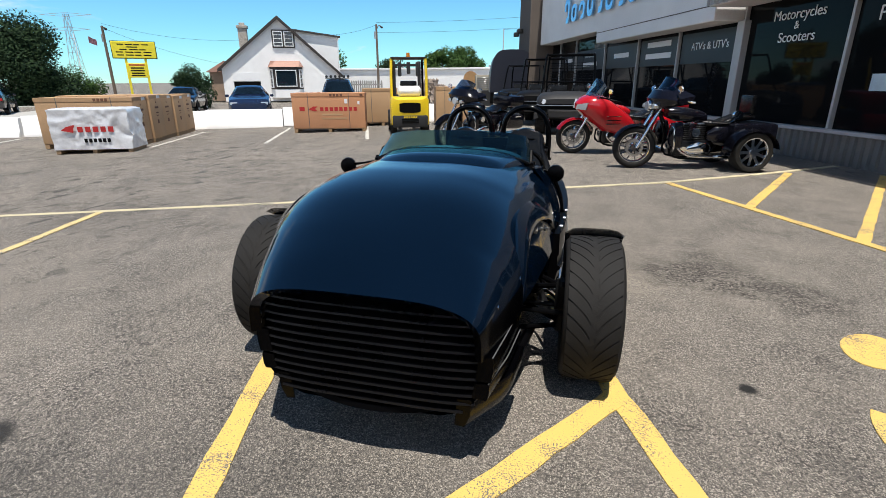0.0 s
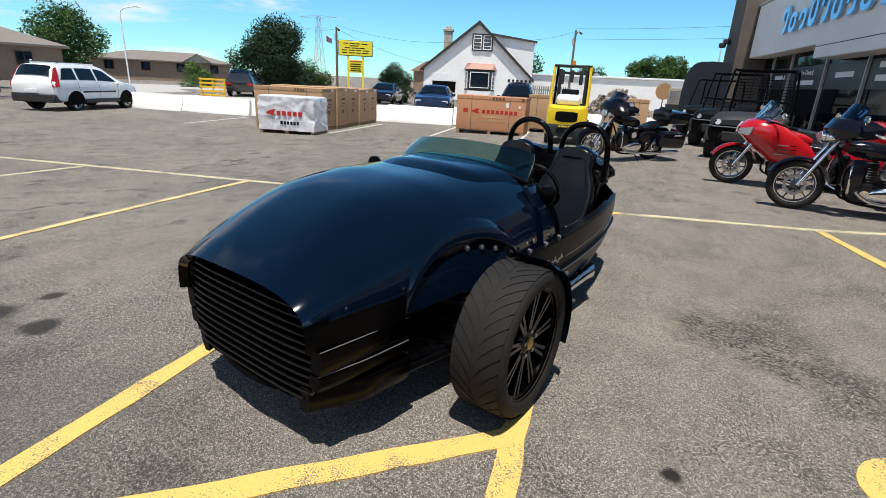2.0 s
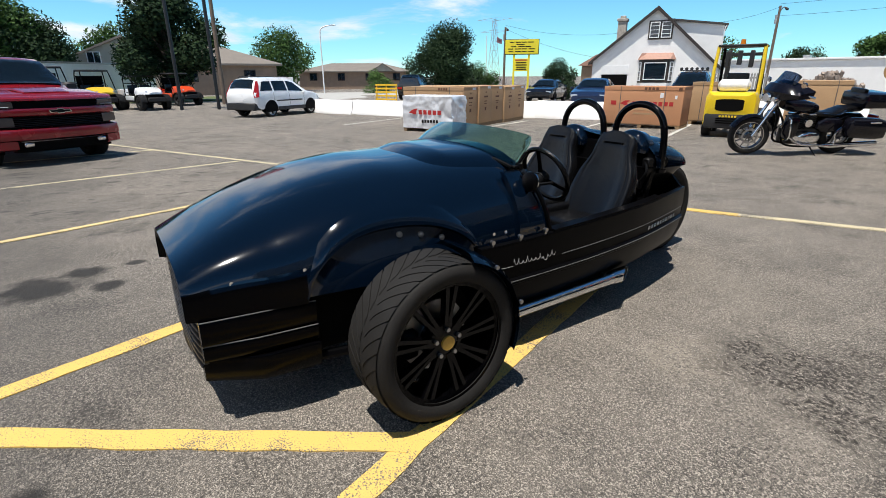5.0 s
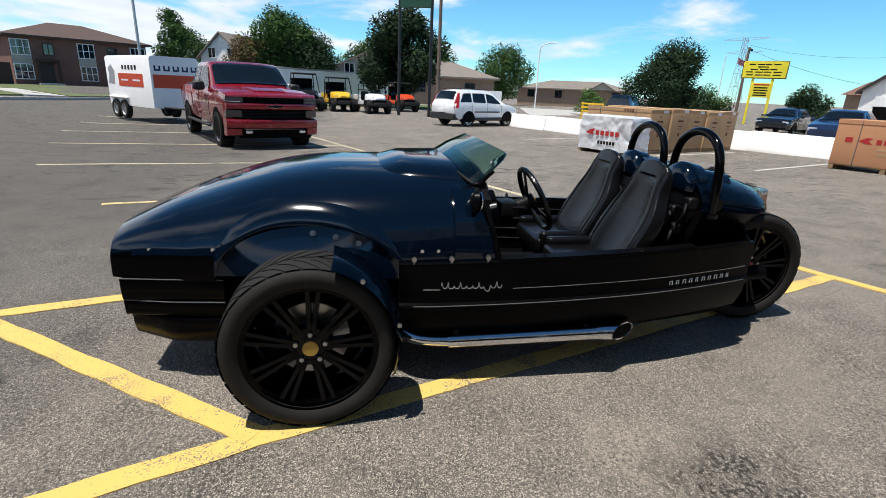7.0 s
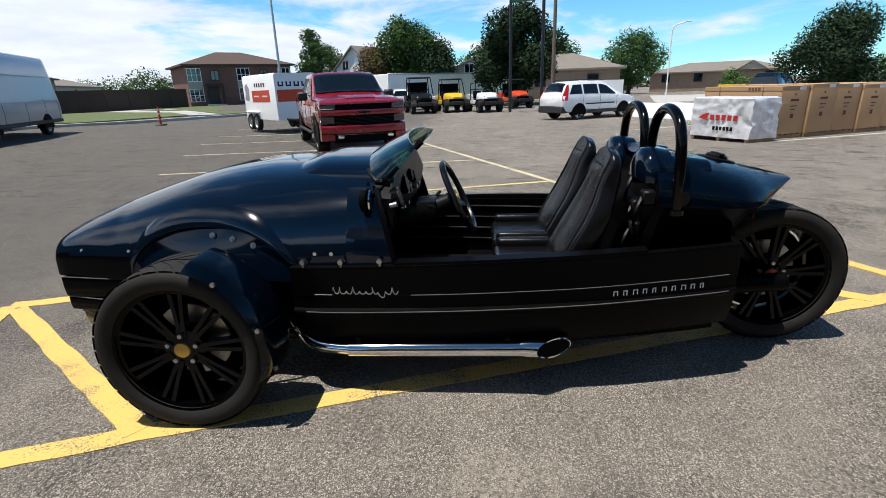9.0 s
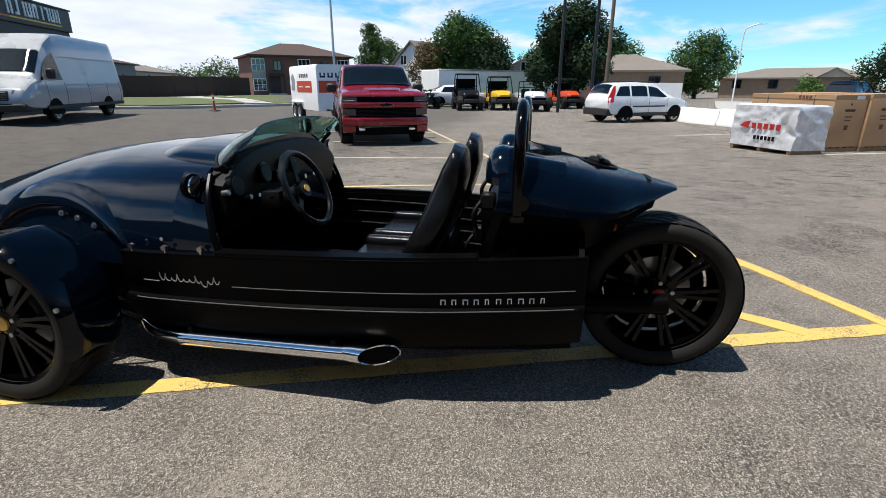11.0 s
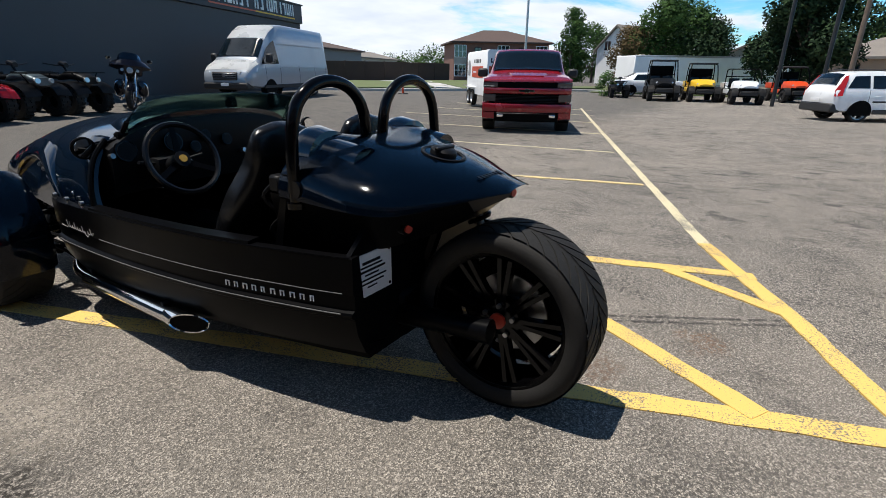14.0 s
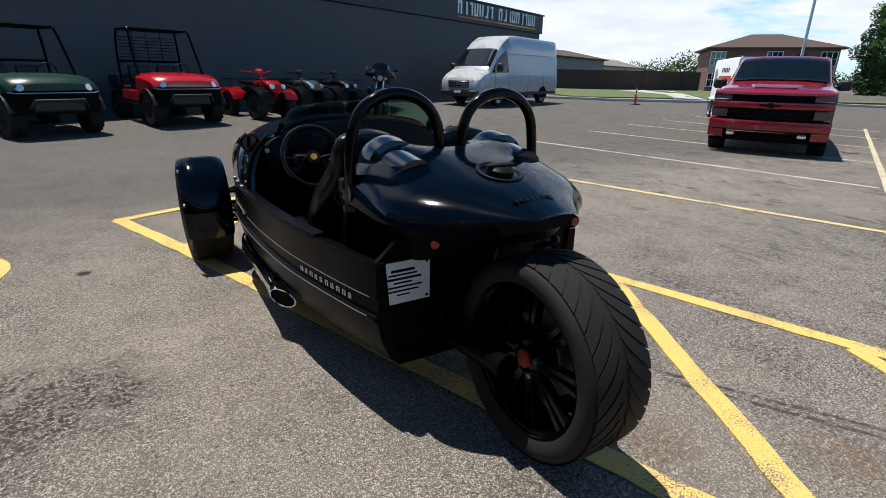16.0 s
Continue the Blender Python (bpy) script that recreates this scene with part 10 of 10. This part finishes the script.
make_tree(-33.0, 62.0, 6.0, 4.0, LEAF_MID, "green tree beyond the white house", 20, n=4000, size=0.3)


def far_woods():
    """Continuous distant tree line."""
    rnd = random.Random(21)
    clumps = []
    for k in range(210):
        a = radians(62 + k * 0.95)
        d = rnd.uniform(150, 190)
        x, y = -math.sin(a) * d, math.cos(a) * d
        r = rnd.uniform(2.2, 4.2) * (1.6 if 120 < math.degrees(a) < 150 else 0.85)
        clumps.append((Vector((x, y, rnd.uniform(0.5, 2.2))), r))
    v, f = leaf_cloud(rnd, clumps, 80000, 0.42)
    me = bpy.data.meshes.new("distant_trees")
    me.from_pydata(v, [], f)
    me.materials.append(LEAF_MID)
    tagged(new("distant_trees", me), "distant line of green trees on the horizon", "trees", kind="stuff")


far_woods()


# ---- signs, poles, wires ----
POLEDARK = mat("dark_painted_steel", (0.020, 0.022, 0.024), 0.5, 0.3, 0.2)
GALV = mat("galvanised_steel", (0.45, 0.46, 0.47), 0.45, 0.6, 0.15)
TIMBER = mat("weathered_pole_timber", (0.16, 0.12, 0.09), 0.9, 0.0, 0.3, 3.0, 30.0, bump=0.4)
SIGNYEL = mat("yellow_sign_face", (0.80, 0.66, 0.03), 0.5, 0.0, 0.05)
SIGNRED = mat("red_sign_face", (0.50, 0.02, 0.03), 0.4, 0.0, 0.05)
SIGNGREEN = mat("dark_green_sign_face", (0.012, 0.070, 0.035), 0.4, 0.0, 0.08)


def make_pylon_sign():
    """Two dark columns carrying a red and a green panel, high over the lot."""
    o = empty("pylon_sign", pose(-27.9, 6.55, ground_z(-27.9, 6.55), 0, 0, 70) @ Matrix.Diagonal((0.86, 0.86, 1.0, 1)), "tall twin-column dealer sign with red and green panels", "sign")
    for x in (-1.05, 1.05):
        bm = B()
        tube(bm, [(x, 0, -0.1), (x, 0, 7.9)], 0.10, 12)
        part("column", bm, POLEDARK, o)
    bm = B()
    box(bm, -1.3, 1.3, -0.14, 0.14, 6.85, 7.95, 0.02)
    p = part("red_panel", bm, SIGNRED, o)
    bm = B()
    box(bm, -1.0, 1.0, -0.13, 0.13, 5.75, 6.72, 0.02)
    g = part("green_panel", bm, SIGNGREEN, o)
    for s in (-1, 1):
        for k in range(5):
            bm = B()
            x = -0.55 + k * 0.34
            box(bm, x, x + 0.10, s * 0.141, s * 0.15, 7.22, 7.60)
            box(bm, x + 0.16, x + 0.25, s * 0.141, s * 0.15, 7.22, 7.60)
            box(bm, x + 0.101, x + 0.159, s * 0.141, s * 0.15, 7.37, 7.46)
            part("letter_bar", bm, LETTER, p, smooth=False)
        bm = B()
        extrude_poly(bm, [(-1.15, s * 0.141, 7.2), (-0.72, s * 0.141, 7.15), (-0.70, s * 0.141, 7.4), (-0.75, s * 0.141, 7.7), (-0.95, s * 0.141, 7.6)], (0, s * 0.009, 0))
        part("wing_shape", bm, LETTER, p, smooth=False)
        for k in range(8):
            bm = B()
            x = -0.72 + k * 0.185
            box(bm, x, x + 0.13, s * 0.131, s * 0.14, 6.12, 6.40 + 0.08 * (k in (0, 6)))
            part("letter_bar", bm, LETTER, g, smooth=False)


make_pylon_sign()


def make_yellow_sign():
    o = empty("roadside_sign", pose(-31.79, 32.55, ground_z(-31.79, 32.55), 0, 0, 44.4), "yellow roadside sign on two yellow posts", "sign")
    for x in (-0.62, 0.62):
        bm = B()
        box(bm, x - 0.08, x + 0.08, -0.08, 0.08, 0, 3.3, 0.01)
        part("post", bm, SIGNYEL, o)
    bm = B()
    box(bm, -1.38, 1.38, -0.15, 0.15, 3.30, 4.42, 0.03)
    top = part("upper_panel", bm, SIGNYEL, o)
    bm = B()
    box(bm, -1.42, 1.42, -0.10, 0.10, 3.26, 4.46, 0.02)
    part("edge_frame", bm, DARK, top)
    for z, w in ((4.22, 1.0), (4.05, 0.45), (3.88, 0.9), (3.70, 1.15), (3.50, 1.1)):
        n = int(w * 4)
        for k in range(n):
            bm = B()
            x = -w + 2 * w * k / n
            box(bm, x, x + (1.5 + 0.3 * (k % 2)) * w / n, -0.156, -0.151, z - 0.035, z + 0.035)
            part("text_bar", bm, DARK, top, smooth=False)
    bm = B()
    box(bm, -0.60, 0.60, -0.11, 0.11, 1.95, 2.95, 0.02)
    low = part("lower_panel", bm, SIGNYEL, o)
    for k, (z, w, mt) in enumerate(((2.83, 0.50, REDINK), (2.62, 0.42, DARK), (2.44, 0.46, DARK), (2.26, 0.40, DARK), (2.10, 0.44, DARK))):
        bm = B()
        box(bm, -w, w, -0.116, -0.111, z - 0.045, z + 0.045)
        part("text_bar", bm, mt, low, smooth=False)


make_yellow_sign()


def pole(x, y, h, r, material, label, name="utility_pole", gz=None, arm=True):
    z = ground_z(x, y) if gz is None else gz
    o = empty(name, pose(x, y, z), label, "pole", "poles and masts")
    bm = B()
    tube(bm, [(0, 0, -0.2), (0, 0, h * 0.5), (0, 0, h)], (r, r * 0.85, r * 0.7), 10)
    part("shaft", bm, material, o)
    if arm:
        bm = B()
        tube(bm, spline([(0, 0, h - 0.5), (0.25, -0.1, h - 0.15), (0.55, -0.2, h - 0.2)], 4), r * 0.3, 6)
        part("bracket", bm, material, o)
        bm = B()
        blob(bm, [(0.40, -0.15, h - 0.22, 0.04, 0.04, 0.8), (0.55, -0.2, h - 0.28, 0.13, 0.10, 0.8), (0.70, -0.25, h - 0.30, 0.06, 0.05, 0.8)])
        part("lamp_head", bm, POLEDARK, o)
        bm = B()
        tube(bm, [(-0.10, 0.0, h - 1.2), (-0.10, 0, h - 0.6)], 0.12, 10)
        part("transformer", bm, GALV, o)
    return o


pole(-17.73, 44.85, 6.35, 0.12, TIMBER, "wooden utility pole with a lamp behind the forklift")
pole(-38.12, 36.14, 6.0, 0.13, TIMBER, "wooden utility pole beside the yellow sign")
pole(-32.3, 8.65, 9.0, 0.13, TIMBER, "wooden utility pole behind the sign columns", arm=False)
pole(-45.0, 39.4, 5.9, 0.05, WHITE, "slim white metal flagpole by the road", "flagpole", arm=False)
pole(-35.0, -10.3, 9.0, 0.10, GALV, "tall thin mast beside the brick flats", "mast", gz=-0.6, arm=False)
pole(-8.9, 61.0, 7.0, 0.08, GALV, "thin metal pole beyond the warehouse", "mast", arm=False)


def make_street_lamp():
    o = empty("street_lamp", pose(-46.9, 20.84, ground_z(-46.9, 20.84), 0, 0, 51), "tall white street lamp with a curved arm", "street lamp")
    bm = B()
    tube(bm, spline([(0, 0, -0.1), (0, 0, 3), (0, 0, 5.4), (0.25, 0, 5.95), (1.0, 0, 6.15)], 5), 0.06, 8)
    part("pole", bm, WHITE, o)
    bm = B()
    blob(bm, [(0.95, 0, 6.16, 0.04, 0.03, 0.8), (1.2, 0, 6.17, 0.11, 0.05, 0.8), (1.55, 0, 6.16, 0.06, 0.03, 0.8)])
    part("lamp_head", bm, GALV, o)


make_street_lamp()


def make_flag():
    bm = B()
    rows = []
    for k in range(9):
        x = k * 0.11
        rows.append([(x, 0.05 * math.sin(k * 1.1), 5.2 - 0.25 * k / 8), (x, 0.05 * math.sin(k * 1.1), 5.8 - 0.35 * k / 8)])
    loft(bm, rows, closed=False)
    bmesh.ops.solidify(bm, geom=list(bm.faces), thickness=0.004)
    thing("flag", bm, mat("faded_red_flag", (0.35, 0.10, 0.12), 0.8, tint=(0.5, 0.5, 0.55), var=0.5, scale=9.0), "small limp striped flag on a pole", "flag", m=pose(-45.2, 41.0, ground_z(-45.2, 41.0)))


make_flag()


def make_lattice_tower():
    o = empty("lattice_tower", pose(-99.2, 85.4, -0.8, 0, 0, 20) @ Matrix.Scale(0.88, 4), "far steel lattice power pylon", "pylon")
    bm = B()
    legs = [(1, 1), (1, -1), (-1, -1), (-1, 1)]
    lv = [0, 3, 6, 9, 12, 14.5, 17]
    wd = [1.5, 1.25, 1.0, 0.8, 0.62, 0.5, 0.4]
    for a, b, w0, w1 in zip(lv, lv[1:], wd, wd[1:]):
        for i, (sx, sy) in enumerate(legs):
            tx, ty = legs[(i + 1) % 4]
            tube(bm, [(sx * w0, sy * w0, a), (sx * w1, sy * w1, b)], 0.05, 4)
            tube(bm, [(sx * w0, sy * w0, a), (tx * w1, ty * w1, b)], 0.035, 4)
            tube(bm, [(sx * w1, sy * w1, b), (tx * w1, ty * w1, b)], 0.035, 4)
    for z, l in ((14.0, 4.5), (17.0, 5.5)):
        for s in (1, -1):
            tube(bm, [(0, 0, z + 0.3), (s * l, 0, z - 0.1)], 0.05, 4)
            tube(bm, [(0, 0, z - 0.5), (s * l, 0, z - 0.1)], 0.05, 4)
    part("frame", bm, GALV, o)


make_lattice_tower()


def wire(a, b, sag, r=0.012):
    a, b = Vector(a), Vector(b)
    bm = B()
    pts = [a.lerp(b, k / 16) - Vector((0, 0, sag * 4 * (k / 16) * (1 - k / 16))) for k in range(17)]
    tube(bm, pts, r, 4)
    thing("overhead_wire", bm, POLEDARK, "thin dark overhead wire", "cable", "overhead wires")


wire((-17.73, 44.85, 6.0), (-22.9, 44.4, 5.3), 0.25)
wire((-38.12, 36.14, 5.9), (-27.6, 41.0, 4.8), 0.5)
wire((-38.12, 36.14, 5.6), (-29.2, 38.8, 2.8), 0.3)
wire((-17.73, 44.85, 6.2), (12.0, 52.0, 8.2), 0.5)
wire((-17.73, 44.85, 5.4), (14.0, 50.0, 7.4), 0.6)
wire((-8.9, 61.0, 6.8), (30.0, 66.0, 11.0), 0.8, 0.018)


# ---- verge: kerb, lawn, path ----
def sheet(pts, material, name, label, lift, category):
    bm = B()
    top = [Vector((x, y, ground_z(x, y) + lift)) for x, y in pts]
    c = sum(top, Vector()) / len(top)
    cv = bm.verts.new(c)
    vs = [bm.verts.new(p) for p in top]
    lo = [bm.verts.new(p - Vector((0, 0, lift + 0.3))) for p in top]
    for i in range(len(vs)):
        j = (i + 1) % len(vs)
        bm.faces.new((cv, vs[i], vs[j]))
        bm.faces.new((vs[i], lo[i], lo[j], vs[j]))
    return thing(name, bm, material, label, category, kind="structure", smooth=False)


sheet([(-22.5, -16.2), (-27.4, -13.2), (-31.0, -16.5), (-36.5, -25.5), (-33.0, -31.0), (-26, -25)], GRASS, "lawn", "worn green verge beyond the lot", 0.07, "lawn")
sheet([(-28.6, -11.6), (-33.5, -9.8), (-44.0, -7.0), (-60.0, -9.0), (-64.0, -24.0), (-47.0, -23.6), (-38.8, -24.2), (-33.6, -16.8)], GRASS, "lawn", "green lawn before the brick flats", 0.09, "lawn")
sheet([(-27.5, -13.1), (-28.5, -11.7), (-33.5, -16.8), (-42.0, -24.0), (-43.0, -25.0), (-36.6, -25.6), (-31.1, -16.5)], CONCRETE, "path", "pale concrete path between lawns", 0.075, "path")
sheet([(-36.2, -5.6), (-44.0, -6.9), (-46.5, -6.4), (-48.5, 2.0), (-46.0, 11.0), (-37.6, 9.6), (-36.8, 2.0)], GRASS, "lawn", "weedy strip behind the parked machines", 0.06, "lawn")
sheet([(-27.6, 14.2), (-21.0, 16.2), (-30.0, 29.0), (-46.0, 36.0), (-52.0, 21.0), (-37.0, 16.6)], CONCRETE, "side_street", "pale sunlit side street behind the low wall", 0.03, "road")
for a, b in zip([(-17.8, -15.2), (-22.2, -13.0), (-27.0, -10.9), (-33.0, -8.9), (-37.0, -6.0)], [(-22.2, -13.0), (-27.0, -10.9), (-33.0, -8.9), (-37.0, -6.0), (-36.6, 0.0)]):
    pa, pb = Vector((*a, ground_z(*a))), Vector((*b, ground_z(*b)))
    d = (pb - pa).normalized()
    n = Vector((-d.y, d.x, 0)) * 0.09
    bm = B()
    loft(bm, [[p - n - Vector((0, 0, 0.2)), p - n * 0.9 + Vector((0, 0, 0.13)), p + n * 0.9 + Vector((0, 0, 0.14)), p + n - Vector((0, 0, 0.2))] for p in (pa, pb)])
    thing("kerb", bm, CONCRETE, "pale concrete kerb along the lot", "kerb", "kerbs", "structure")


def make_marker():
    o = empty("marker_post", on_ground(-21.4, -11.1), "orange traffic marker post by the kerb", "traffic marker")
    bm = B()
    tube(bm, [(0, 0, 0.03), (0, 0, 0.45), (0, 0, 0.85)], (0.07, 0.05, 0.045), 12)
    part("post", bm, ORANGE, o)
    bm = B()
    box(bm, -0.2, 0.2, -0.2, 0.2, 0, 0.05, 0.02)
    part("base", bm, TRIMBLK, o)
    for z in (0.5, 0.68):
        bm = B()
        tube(bm, [(0, 0, z), (0, 0, z + 0.07)], 0.053, 12)
        part("white_band", bm, LETTER, o)


make_marker()
